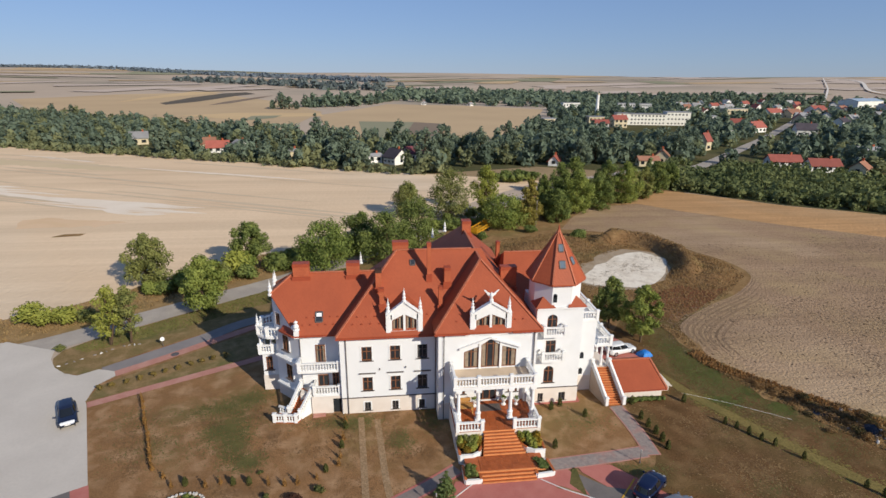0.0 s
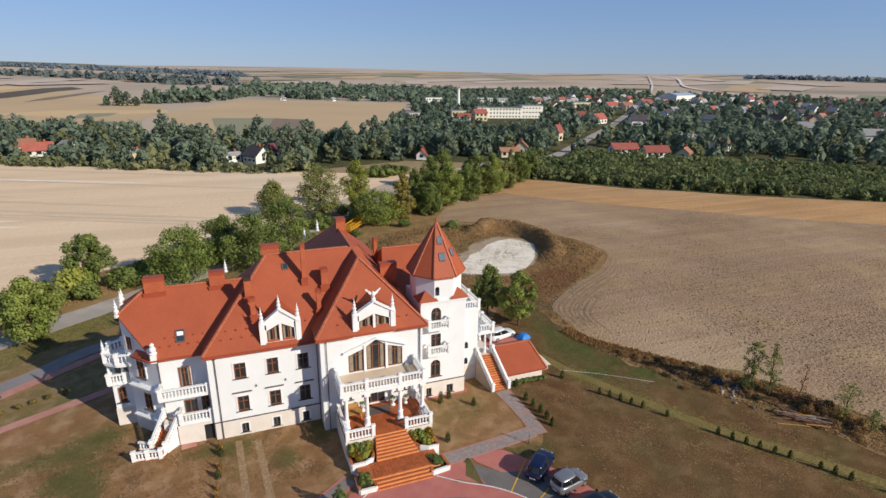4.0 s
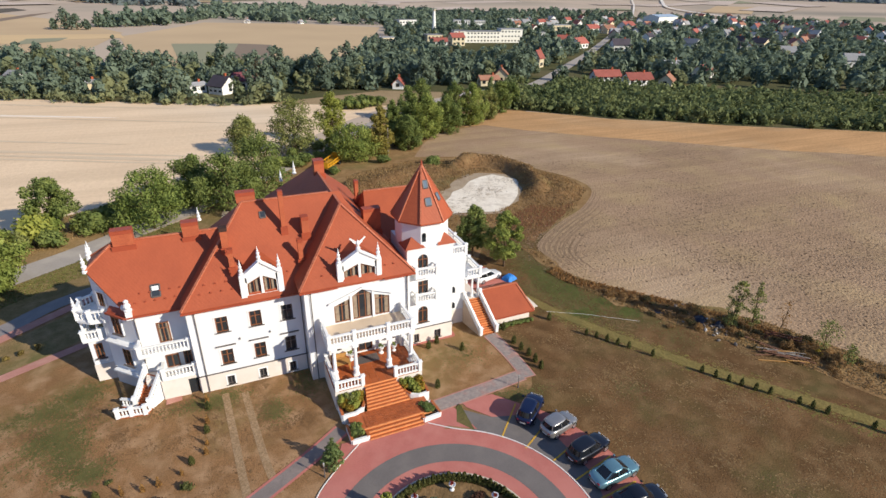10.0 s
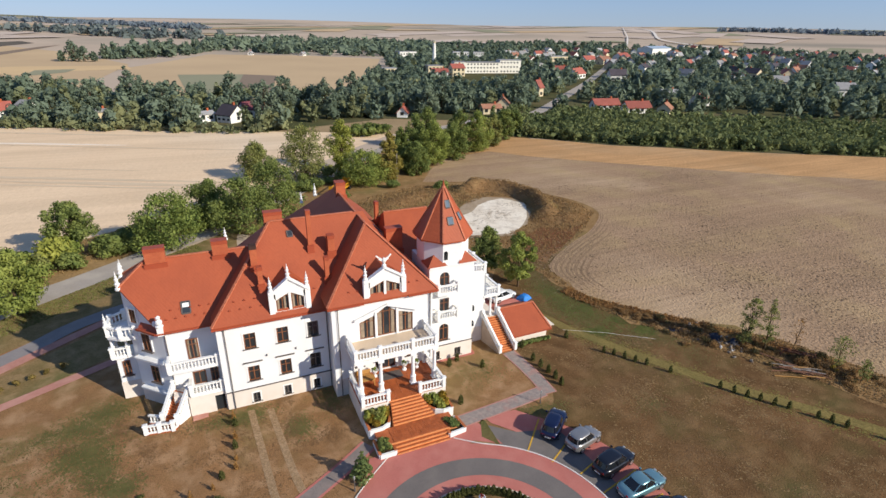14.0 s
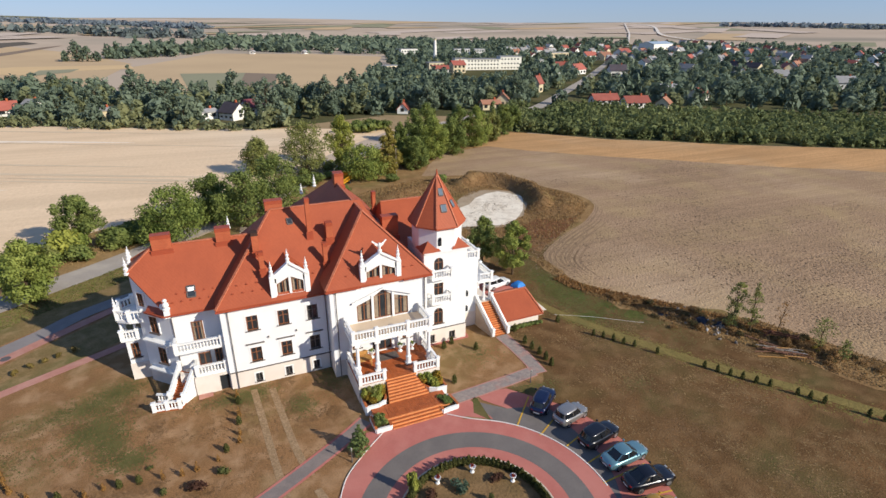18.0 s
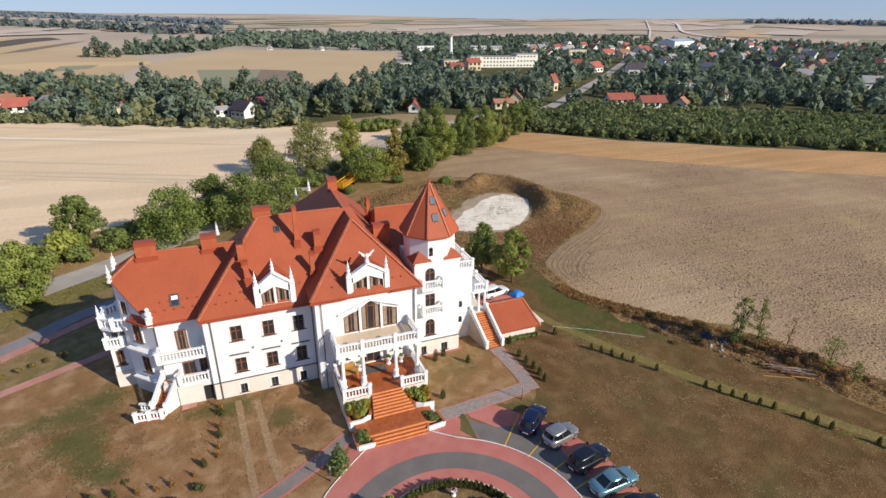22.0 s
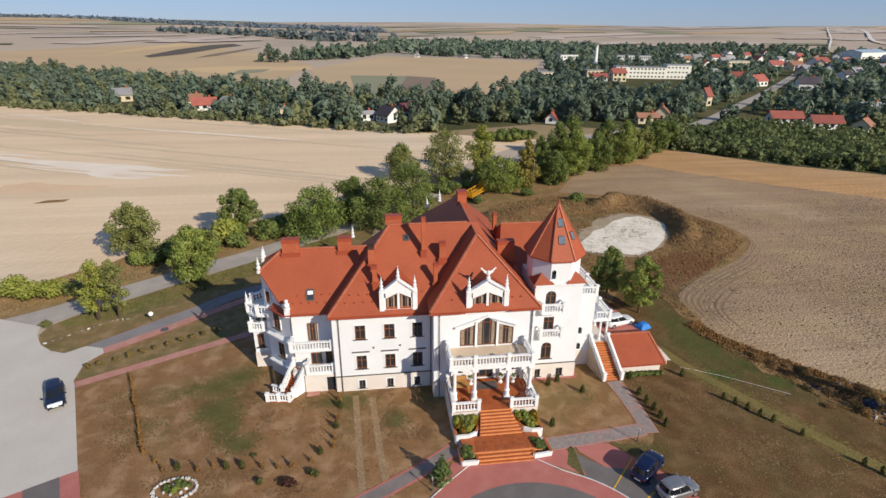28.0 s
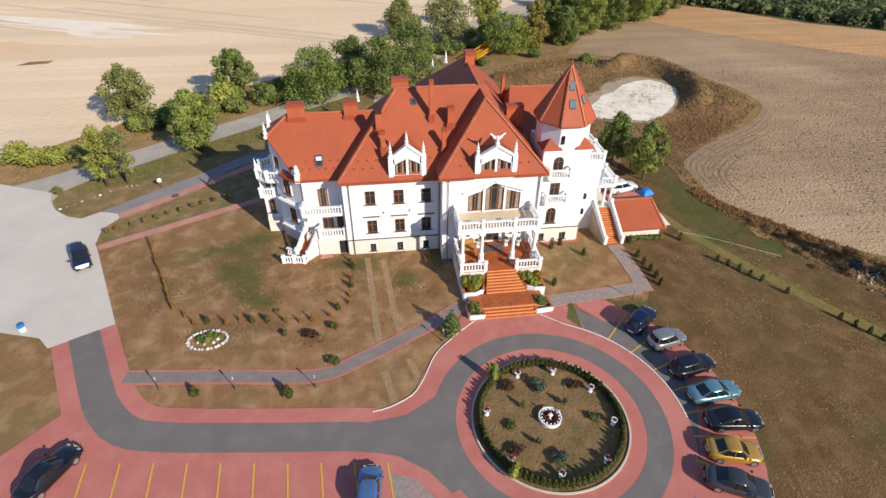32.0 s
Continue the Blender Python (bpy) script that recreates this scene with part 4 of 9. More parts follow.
chimney(3.66, 4.1, 1.5, 2.0, 10.9, 13.5)
chimney(17.05, 18.85, 4.9, 5.8, 11.0, 14.2)
chimney(18.2, 18.6, 12.6, 13.2, 12.0, 14.75)


def hip_cap(p, q, w=0.22):
    bm = bmesh.new()
    p, q = Vector(p) + Vector((0, 0, 0.05)), Vector(q) + Vector((0, 0, 0.05))
    n = max(2, int((q - p).length / 0.42))
    for k in range(n):
        a, b = p + (q - p) * k / n, p + (q - p) * (k + 0.96) / n
        beam(bm, a, b, w, 0.12)
    part("ridge_tiles", bm, RIDGE, mansion)


for p, q in (((-0.8, -0.45, 9.15), (5.6, 6.3, 16.05)), ((5.6, 6.3, 16.05), (13.9, 6.3, 16.05)), ((9.0, -2.45, 10.15), (14.4, 3.3, 15.75)), ((19.9, -2.45, 10.15), (14.4, 3.3, 15.75)), ((14.4, 3.3, 15.75), (14.4, 17, 15.75)),
             ((-5.6, 6.3, 13.75), (3.6, 6.3, 13.75)), ((-5.6, 6.3, 13.75), (-7.9, 4.74, 12.06)), ((-5.6, 6.3, 13.75), (-7.9, 7.86, 12.06)), ((19, 12, 13.6), (24.5, 12, 13.6))):
    hip_cap(p, q)
for k in range(8):
    hip_cap((*octagon(3.15)[k], 14.0), (*TC, 19.1), 0.16)
bm = bmesh.new()
lathe(bm, [(0.16, 0), (0.1, 0.3), (0.03, 0.7)], 8, TC[0], TC[1], 18.95)
part("spire_tip", bm, ROOFTRIM, mansion)

# eaves gutters and cornices
for p, q in (((-0.85, -0.52, 9.0), (9.2, -0.52, 9.0)), ((8.95, -2.52, 10.0), (12.4, -2.52, 10.0)), ((16.8, -2.52, 10.0), (19.95, -2.52, 10.0)), ((-5.35, 1.5, 8.5), (-0.9, 1.5, 8.5)), ((-5.4, 1.5, 8.5), (-7.0, 3.2, 8.5))):
    bm = bmesh.new()
    beam(bm, p, q, 0.16, 0.16)
    part("gutter", bm, ROOFTRIM, mansion)
for x0, x1, y, z in ((-0.5, 9.45, -0.05, 8.62), (9.4, 19.5, -2.05, 9.6), (TX0, TX1 + 0.05, TY0 - 0.05, 11.2)):
    slab_trim("cornice", x0, x1, y - 0.1, y + 0.047, z, z + 0.24)
for x0, x1, y in ((-0.55, 9.5, -0.06), (TX0, TX1 + 0.1, TY0 - 0.06)):
    slab_trim("string_course", x0, x1, y - 0.06, y - 0.003, 1.84, 1.95, PIPE)


def downpipe(x, y, z0, z1):
    bm = bmesh.new()
    lathe(bm, [(0.047, 0), (0.047, z1 - z0)], 8, x, y, z0)
    lathe(bm, [(0.1, 0), (0.1, 0.25)], 8, x, y, z1 - 0.3)
    part("downpipe", bm, PIPE, mansion)


downpipe(0.12, -0.16, 0.0, 8.9)
downpipe(9.30, -0.12, 0.0, 8.9)
downpipe(9.95, -2.16, 0.0, 9.9)
downpipe(19.2, -2.16, 2.0, 9.9)
downpipe(-4.75, 1.88, 0.0, 8.4)
# pilaster strips at the corners
for x0, x1, y in ((-0.52, -0.02, -0.06), (9.4, 9.85, -2.06), (19.05, 19.5, -2.06)):
    slab_trim("pilaster", x0, x1, y, y + 0.057, 1.9, 8.6 if y > -1 else 9.6, STUCCO)
# window surrounds
for h in FW_HOLES + TOWER_HOLES[1:2]:
    y = 0.0 if h in FW_HOLES else TY0
    if h[2] < 2:
        y -= 0.06
    bm = bmesh.new()
    for a, b, c, d in ((h[0] - 0.13, h[0] - 0.002, h[2] - 0.02, h[3] + 0.13), (h[1] + 0.002, h[1] + 0.13, h[2] - 0.02, h[3] + 0.13), (h[0], h[1], h[3] + 0.002, h[3] + 0.13)):
        box(bm, a, b, y - 0.035, y - 0.002, c, d)
    part("surround", bm, WHITE, mansion)
bm = bmesh.new()
beam(bm, (11.5, -2.14, 8.15), (14.7, -2.14, 9.3), 0.26, 0.16)
beam(bm, (17.8, -2.14, 8.2), (14.7, -2.14, 9.3), 0.26, 0.16)
part("hood", bm, WHITE, mansion, "white raking hood moulding over the terrace windows")
for x in (13.63, 15.78):
    slab_trim("mullion_pier", x - 0.12, x + 0.12, -2.1, -2.003, 5.8, 8.9)
# wall lamps
for x, z in ((6.2, 5.2), (3.5, 5.1)):
    slab_trim("wall_lamp", x - 0.05, x + 0.05, -0.14, -0.003, z, z + 0.16, PIPE)


def skylight(c, u, n, w=0.8, h=1.1, glass=None):
    """A roof window lying in a slope: centre c, up-slope way u, outward normal n."""
    c, u, n = Vector(c), Vector(u).normalized(), Vector(n).normalized()
    s = u.cross(n)
    bm = bmesh.new()
    for a, b, ww, hh in ((-1, 0, 0.08, h), (1, 0, 0.08, h), (0, -1, w, 0.08), (0, 1, w, 0.08)):
        o = c + s * a * w / 2 + u * b * h / 2
        beam(bm, o - u * hh / 2 if a else o - s * ww / 2, o + u * hh / 2 if a else o + s * ww / 2, 0.1, 0.14)
    fr = part("skylight", bm, PIPE, mansion)
    bm = bmesh.new()
    v = [bm.verts.new(c + n * 0.05 + s * a * w / 2 + u * b * h / 2) for a, b in ((-1, -1), (1, -1), (1, 1), (-1, 1))]
    bm.faces.new(v)
    part("pane", bm, glass or SKYPANE, fr)


DARKSKY = glass_mat("dark_skylight_glass", (0.035, 0.04, 0.045), 0.06)
SKYPANE = glass_mat("skylight_glass", (0.13, 0.165, 0.20), 0.08)
skylight((-2.7, 2.85, 10.04), (0, 1, 1.08), (0, -1.08, 1), 0.72, 1.1, DARKSKY)
# White quad over the upper pane stands in for its bright reflection.
bm = bmesh.new()
up_, out_ = Vector((0, 1, 1.08)).normalized(), Vector((0, -1.08, 1)).normalized()
bm.faces.new([bm.verts.new(Vector((-2.7, 2.85, 10.04)) + out_ * 0.07 + Vector((x, 0, 0)) + up_ * v) for x, v in ((-0.27, 0.02), (0.27, 0.02), (0.27, 0.42), (-0.27, 0.42))])
part("blind", bm, WHITE, mansion, "white panel painted as the reflection on the roof window")
skylight((7.3, 5.2, 14.97), (0, 1, 1.02), (0, -1.02, 1), 0.5, 0.6, DARKSKY)
for frac, k, w in ((0.36, 5, 0.58), (0.66, 5, 0.45), (0.40, 6, 0.5)):
    a, b = Vector((*octagon(3.15)[k], 14.0)), Vector((*octagon(3.15)[(k + 1) % 8], 14.0))
    foot, tip = (a + b) / 2, Vector((*TC, 19.1))
    u = (tip - foot).normalized()
    n = u.cross(Vector((b - a))).normalized()
    n = n if n.z > 0 else -n
    skylight(foot + (tip - foot) * frac + n * 0.02, u, n, w, 0.76)
skylight((17.3, 9.0, 12.85), (-1, 0, 1.02), (1.02, 0, 1), 0.9, 1.1)

# drum window, tower corner roofs
bm = bmesh.new()
for a, b, zz in ((21.55, 21.97, 11.95),):
    box(bm, a, b, TC[1] - 2.55, TC[1] - 2.50, zz, zz + 0.75)
    lathe(bm, [(0.21, 0), (0.21, 0.05)], 12)
    for v in bm.verts[-24:]:
        x, y, z = v.co
        v.co = ((a + b) / 2 + x, TC[1] - 2.55 + z, zz + 0.75 + y)
part("drum_window", bm, PANE, mansion, "small arched tower window")
for cx, cy in ((TX0, TY0), (TX1, TY0)):
    sx = 1 if cx == TX0 else -1
    bm = bmesh.new()
    solid(bm, [(cx - sx * 0.25, cy - 0.25, 11.42), (cx + sx * 1.9, cy - 0.25, 11.42), (cx - sx * 0.25, cy + 1.9, 11.42), (cx + sx * 0.95, cy + 0.95, 12.55)], [(0, 1, 3), (0, 3, 2), (1, 2, 3), (0, 2, 1)])
    part("corner_roof", bm, ROOF, mansion, "small red roof over the tower corner")
# tower balconies
for z in (5.75, 8.7):
    slab_trim("balcony", 20.45, 22.85, -1.25, TY0 - 0.003, z - 0.2, z)
    balustrade((20.55, -1.15, z), (22.75, -1.15, z))
    balustrade((20.55, -1.0, z), (20.55, -0.25, z), posts=(0, 0))
    balustrade((22.75, -1.0, z), (22.75, -0.25, z), posts=(0, 0))
# right wing behind the tower, with its stacked balconies
bm = bmesh.new()
box(bm, 19.4, 26.8, 5.1, 18.0, 1.9, 9.3)
box(bm, TX1, 27.45, 1.9, 5.1, 1.9, 8.62)
part("wall", bm, STUCCO, mansion, "white stucco wall of the right wing")
bm = bmesh.new()
box(bm, 19.4, 26.85, 5.0, 18.05, -0.1, 1.9)
box(bm, TX1 + 0.05, 27.5, 1.85, 5.0, -0.1, 1.9)
part("plinth", bm, PLINTH, mansion)
bm = bmesh.new()
box(bm, 9.5, 19.4, 12.5, 23.5, -0.1, 9.9)
part("wall", bm, STUCCO, mansion, "white stucco rear wing")
for x0, x1, z in ((TX1 + 0.06, 27.6, 8.85), (27.46, 29.5, 5.7)):
    slab_trim("balcony", x0, x1, 1.8, 5.05, z - 0.22, z)
    balustrade((x0 + 0.3, 2.0, z), (x1 - 0.15, 2.0, z), posts=(0, 1))
    balustrade((x1 - 0.15, 2.2, z), (x1 - 0.15, 4.95, z), posts=(0, 1))
slab_trim("balcony", 26.82, 27.6, 5.06, 9.2, 8.63, 8.85)
balustrade((27.45, 5.1, 8.85), (27.45, 9.0, 8.85), posts=(0, 1))
slab_trim("balcony", 26.82, 29.5, 5.06, 8.2, 5.48, 5.7)
balustrade((29.35, 5.1, 5.7), (29.35, 8.0, 5.7), posts=(0, 1))
for x, y in ((28.5, 2.15), (29.25, 2.15), (29.25, 5.2)):
    bm = bmesh.new()
    lathe(bm, [(0.2, 0), (0.2, 0.15), (0.14, 0.2), (0.12, 2.3), (0.19, 2.4), (0.19, 2.5)], 10, x, y, 3.0)
    part("column", bm, WHITE, mansion)
for z in (2.5, 4.5):
    bm = bmesh.new()
    prism(bm, [(0.0, 0.0), (0.45, 0.0), (0.45, 0.55), (0.36, 0.72), (0.225, 0.8), (0.09, 0.72), (0.0, 0.55)], 0, 0.05)
    ob = part("side_window", bm, PANE, mansion)
    ob.matrix_basis = Matrix.Translation((25.82, 1.89, z - 0.4)) @ pose(0, 0, 0, 90, 0, 0)
# side stair
slab_trim("landing", 27.51, 29.4, 1.75, 6.0, -0.05, 2.95, PLINTH)
for k in range(16):
    u = k / 16
    y, x = -1.5 + 3.25 * u, 28.92 - 0.55 * u
    bm = bmesh.new()
    box(bm, x - 0.85, x + 0.85, y, y + 0.22, -0.05, 0.184 * (k + 1) - 0.03)
    st = part("step", bm, STEP, mansion)
    bm = bmesh.new()
    box(bm, x - 0.85, x + 0.85, y - 0.02, y + 0.21, 0.184 * (k + 1) - 0.03, 0.184 * (k + 1))
    part("nosing", bm, SUNLIT_TILE, st)
for sx in (-1, 1):
    a, b = Vector((28.92 + sx * 0.98, -1.6, 0.0)), Vector((28.37 + sx * 0.98, 1.75, 2.95))
    bm = bmesh.new()
    solid(bm, [(a.x - 0.13, a.y, -0.05), (a.x + 0.13, a.y, -0.05), (b.x + 0.13, b.y, -0.05), (b.x - 0.13, b.y, -0.05), (a.x - 0.13, a.y, 0.2), (a.x + 0.13, a.y, 0.2), (b.x + 0.13, b.y, b.z + 0.1), (b.x - 0.13, b.y, b.z + 0.1)],
          [(3, 2, 1, 0), (4, 5, 6, 7), (0, 1, 5, 4), (1, 2, 6, 5), (2, 3, 7, 6), (3, 0, 4, 7)])
    # Flanks in a darker, browner colour than the plinth.
    part("stringer", bm, mat("brown_stair_flank", (0.44, 0.35, 0.275), (0.36, 0.285, 0.22), 0.9, 0.8, 12, 0.3, 0.4, grime=0.3), mansion, "brownish stair flank")
    balustrade((a.x, a.y, 0.2), (b.x, b.y, b.z + 0.1), h=0.8)

# ---- left wing: front balconies, stair, prow gable ----
for z, x0 in ((5.05, -4.9), (2.25, -3.5)):
    slab_trim("balcony", x0, -0.53, 0.3, 1.997, z - 0.2, z)
    balustrade((x0 + 0.12, 0.42, z), (-0.75, 0.42, z))
    balustrade((x0 + 0.12, 0.6, z), (x0 + 0.12, 1.8, z), posts=(0, 0))
bm = bmesh.new()
wall_grid(bm, -3.7, -0.53, -0.1, 2.04, [(-1.5, -0.62, -0.05, 1.75)], 0.25, 0.5)
part("balcony_base", bm, PLINTH, mansion)
# Dark glass sheet stands in for the unlit depth of the cellar opening.
slab_trim("cellar_door", -1.5, -0.62, 0.42, 0.47, -0.05, 1.75, PANE)
for x0, x1, z0, z1 in ((-3.2, -2.2, 5.15, 7.25), (-3.1, -2.0, 2.3, 3.7), (-1.6, -0.9, 2.3, 3.9)):
    w = wing_window(x0, x1, z0, z1, 1.86, mansion, curtain=z0 > 5, sill=False)
def lw_stair(u, side):
    """Plan point on the edge of the curved flight: u from the foot to the top, side 0 west to 1 east."""
    w, e = Vector((-6.05, 0.1)), Vector((-4.85, -0.6))
    if u > 0:
        w = w + (Vector((-4.9, 1.9)) - w) * u
        e = e + (Vector((-3.6, 0.75)) - e) * u
    return w + (e - w) * side


for k in range(12):
    z = 0.1 + 0.18 * (k + 1)
    pl = [lw_stair(k / 12, 0), lw_stair(k / 12, 1), lw_stair((k + 1) / 12, 1), lw_stair((k + 1) / 12, 0)]
    bm = bmesh.new()
    prism(bm, [tuple(q) for q in pl], -0.05, z - 0.03)
    st = part("step", bm, STEP, mansion)
    bm = bmesh.new()
    prism(bm, [tuple(q) for q in pl], z - 0.03, z)
    part("nosing", bm, TREAD, st)
slab_trim("stair_head", -4.9, -3.5, 0.75, 1.95, -0.05, 2.25, PLINTH)
for side in (0, 1):
    a, b = lw_stair(0, side), lw_stair(1, side)
    bm = bmesh.new()
    solid(bm, [(a.x - 0.12, a.y, -0.05), (a.x + 0.12, a.y, -0.05), (b.x + 0.12, b.y, -0.05), (b.x - 0.12, b.y, -0.05), (a.x - 0.12, a.y, 0.3), (a.x + 0.12, a.y, 0.3), (b.x + 0.12, b.y, 2.35), (b.x - 0.12, b.y, 2.35)],
          [(3, 2, 1, 0), (4, 5, 6, 7), (0, 1, 5, 4), (1, 2, 6, 5), (2, 3, 7, 6), (3, 0, 4, 7)])
    part("stringer", bm, WHITE, mansion)
    balustrade((a.x, a.y, 0.3), (b.x, b.y, 2.35), h=0.85)
for p, q in (((-6.1, 0.15), (-7.2, 0.75)), ((-7.4, -0.85), (-6.3, -0.95)), ((-6.3, -0.95), (-5.2, -1.15)), ((-5.2, -1.15), (-4.85, -0.7))):
    balustrade((*p, 0.12), (*q, 0.12), h=0.85, posts=(1, 0))
bm = bmesh.new()
prism(bm, [(-7.4, 0.7), (-7.4, -0.95), (-6.3, -1.1), (-5.1, -1.3), (-4.7, -0.6), (-6.0, 0.2)], -0.05, 0.12)
part("stair_landing", bm, STEP, mansion)
bm = bmesh.new()
prism(bm, [(-3.6, -0.5), (-2.3, -0.35), (-2.3, 0.2), (-3.6, 0.2)], -0.02, 0.1)
part("door_slab", bm, FADEDRED, mansion)

PROW = Matrix.Translation((-7.8, 4.85, 0)) @ pose(0, 0, 0, 0, 0, math.degrees(math.atan2(-2.85, 2.9)))
for x0, x1, z0, z1 in ((1.45, 2.45, 6.0, 7.8), (1.75, 2.75, 2.6, 4.4), (0.55, 1.3, 8.7, 10.1)):
    w = wing_window(x0, x1, z0, z1, -0.16, mansion, sill=z0 < 8)
    w.matrix_basis = PROW
    bm = bmesh.new()
    for a, b, c, d in ((x0 - 0.14, x0, z0, z1 + 0.14), (x1, x1 + 0.14, z0, z1 + 0.14), (x0, x1, z1, z1 + 0.14)):
        box(bm, a, b, -0.1, 0.0, c, d)
    part("surround", bm, WHITE, mansion).matrix_basis = PROW
for x0, x1, z, d in ((0.5, 3.9, 5.1, 0.55), (0.4, 3.8, 1.75, 0.5)):
    bm = bmesh.new()
    box(bm, x0, x1, -d, 0.0, z, z + 0.16)
    part("ledge", bm, WHITE, mansion).matrix_basis = PROW
# corner turret at the prow with its balconies
bm = bmesh.new()
box(bm, -9.55, -7.45, 5.55, 7.2, 1.9, 4.65)
part("wall", bm, STUCCO, mansion)
bm = bmesh.new()
box(bm, -9.6, -7.5, 5.5, 7.25, -0.1, 1.9)
part("plinth", bm, PLINTH, mansion)
w = wing_window(-9.15, -8.5, 2.6, 4.2, 5.41, mansion)
slab_trim("balcony", -9.85, -7.45, 5.2, 7.3, 4.65, 4.83)
balustrade((-9.72, 5.32, 4.83), (-8.35, 5.32, 4.83))
balustrade((-9.72, 5.5, 4.83), (-9.72, 7.1, 4.83), posts=(0, 1))
# Rear half (y > 6.3) is added, mirrored to fill out the cast shadow.
bm = bmesh.new()
prism(bm, [(-7.05, 8.4), (-8.6, 8.25), (-9.75, 7.45), (-9.75, 5.15), (-8.6, 4.35), (-7.05, 4.2), (-7.75, 4.86), (-7.75, 7.74)], 6.95, 7.2)
part("balcony", bm, WHITE, mansion, "white polygonal attic balcony")
for p, q, last in (((-7.3, 8.28), (-8.55, 8.12), 0), ((-8.55, 8.12), (-9.65, 7.35), 0), ((-9.65, 7.35), (-9.65, 5.25), 0), ((-9.65, 5.25), (-8.55, 4.48), 0), ((-8.55, 4.48), (-7.3, 4.32), 1)):
    balustrade((*p, 7.2), (*q, 7.2), h=1.0, posts=(1, last))
for x, y in ((-9.6, 5.4), (-8.4, 5.25), (-9.6, 7.2)):
    bm = bmesh.new()
    lathe(bm, [(0.17, 0), (0.17, 0.1), (0.11, 0.16), (0.11, 2.0), (0.17, 2.12)], 8, x, y, 4.83)
    part("post", bm, WHITE, mansion)
for x, y, z, s in ((-9.65, 5.25, 8.3, 0.72), (-7.9, 4.85, 11.85, 1.0), (-7.9, 7.2, 12.0, 0.85), (-7.9, 7.85, 11.9, 0.95), (1.5, 11.0, 13.0, 0.8), (12.5, 19.5, 14.2, 0.9), (11.0, 21.0, 13.0, 0.8)):
    pinnacle(x, y, z, s)
bm = bmesh.new()
solid(bm, [(-5.15, 1.62, 8.34), (-7.0, 3.44, 8.34), (-6.6, 3.7, 8.95), (-4.9, 2.0, 8.95), (-5.15, 1.62, 8.22), (-7.0, 3.44, 8.22)], [(0, 3, 2, 1), (4, 0, 1, 5)])
part("skirt_roof", bm, ROOFTRIM, mansion, "narrow red skirt roof along the oblique wall")
bm = bmesh.new()
box(bm, -5.2, -4.7, 1.45, 1.97, 8.3, 9.1)
lathe(bm, [(0.34, 9.15), (0.34, 9.25), (0.2, 9.32), (0.3, 9.55), (0.26, 9.75), (0.13, 9.85), (0.2, 10.0), (0.2, 10.1), (0.05, 10.22)], 10, -4.95, 1.71)
lathe(bm, [(0.12, 9.1), (0.2, 9.3), (0.14, 9.5), (0.05, 9.6)], 8, -5.35, 2.05)
part("corner_ornament", bm, WHITE, mansion, "white stone ornament on the eave corner")

# ---- porch ----
bm = bmesh.new()
box(bm, 10.55, 18.85, -7.0, -2.07, -0.05, 1.96)
part("porch_base", bm, PLINTH, mansion)


def tile_floor(x0, x1, y0, y1, z, size, name="floor_tile"):
    """Square clay tiles, each a thin slab with a joint round it."""
    nx, ny = max(1, round((x1 - x0) / size)), max(1, round((y1 - y0) / size))
    dx, dy = (x1 - x0) / nx, (y1 - y0) / ny
    bm = bmesh.new()
    box(bm, 0.008, dx - 0.008, 0.008, dy - 0.008, 0, 0.03)
    me = bpy.data.meshes.new(name)
    bm.to_mesh(me)
    bm.free()
    me.materials.append(STEP)
    for i in range(nx):
        for j in range(ny):
            share(name, me, mansion, Matrix.Translation((x0 + i * dx, y0 + j * dy, z)))


tile_floor(10.55, 18.85, -7.0, -2.1, 1.965, 0.7)
FLIGHT = []
for k in range(12):
    z = 2.0 - 0.1667 * (k + 1)
    if z < 0.02:
        break
    y1 = -7.0 - 0.27 * k - (1.75 if k >= 8 else 0)
    deep = 0.3 if k != 7 else 2.02
    u = min(1.0, k / 7)
    x0, x1 = 13.25 - 0.35 * u, 16.25 + 0.8 * u
    if k >= 7:
        x0, x1 = (11.1, 18.3) if k == 7 else (12.35, 17.25)
    FLIGHT.append((x0, x1, y1 - deep, y1, z))
for k, (x0, x1, y0, y1, z) in enumerate(FLIGHT):
    bm = bmesh.new()
    box(bm, x0, x1, y0, y1 + 0.02, -0.05, z - 0.035)
    # Riser takes the sun-brightened tile, the tread on top the darker one.
    st = part("step", bm, SUNLIT_TILE, mansion, "terracotta tiled step")
    bm = bmesh.new()
    box(bm, x0, x1, y0 + 0.07, y1, z - 0.035, z)
    part("tread", bm, STEP, st)
    n = round((x1 - x0) / 0.33)
    bm = bmesh.new()
    box(bm, 0.006, (x1 - x0) / n - 0.006, -0.035, 0.066, -0.045, 0.004)
    me = bpy.data.meshes.new("nosing_tile")
    bm.to_mesh(me)
    bm.free()
    me.materials.append(SUNLIT_TILE)
    for i in range(n):
        share("nosing_tile", me, st, Matrix.Translation((x0 + (x1 - x0) * i / n, y0, z)))


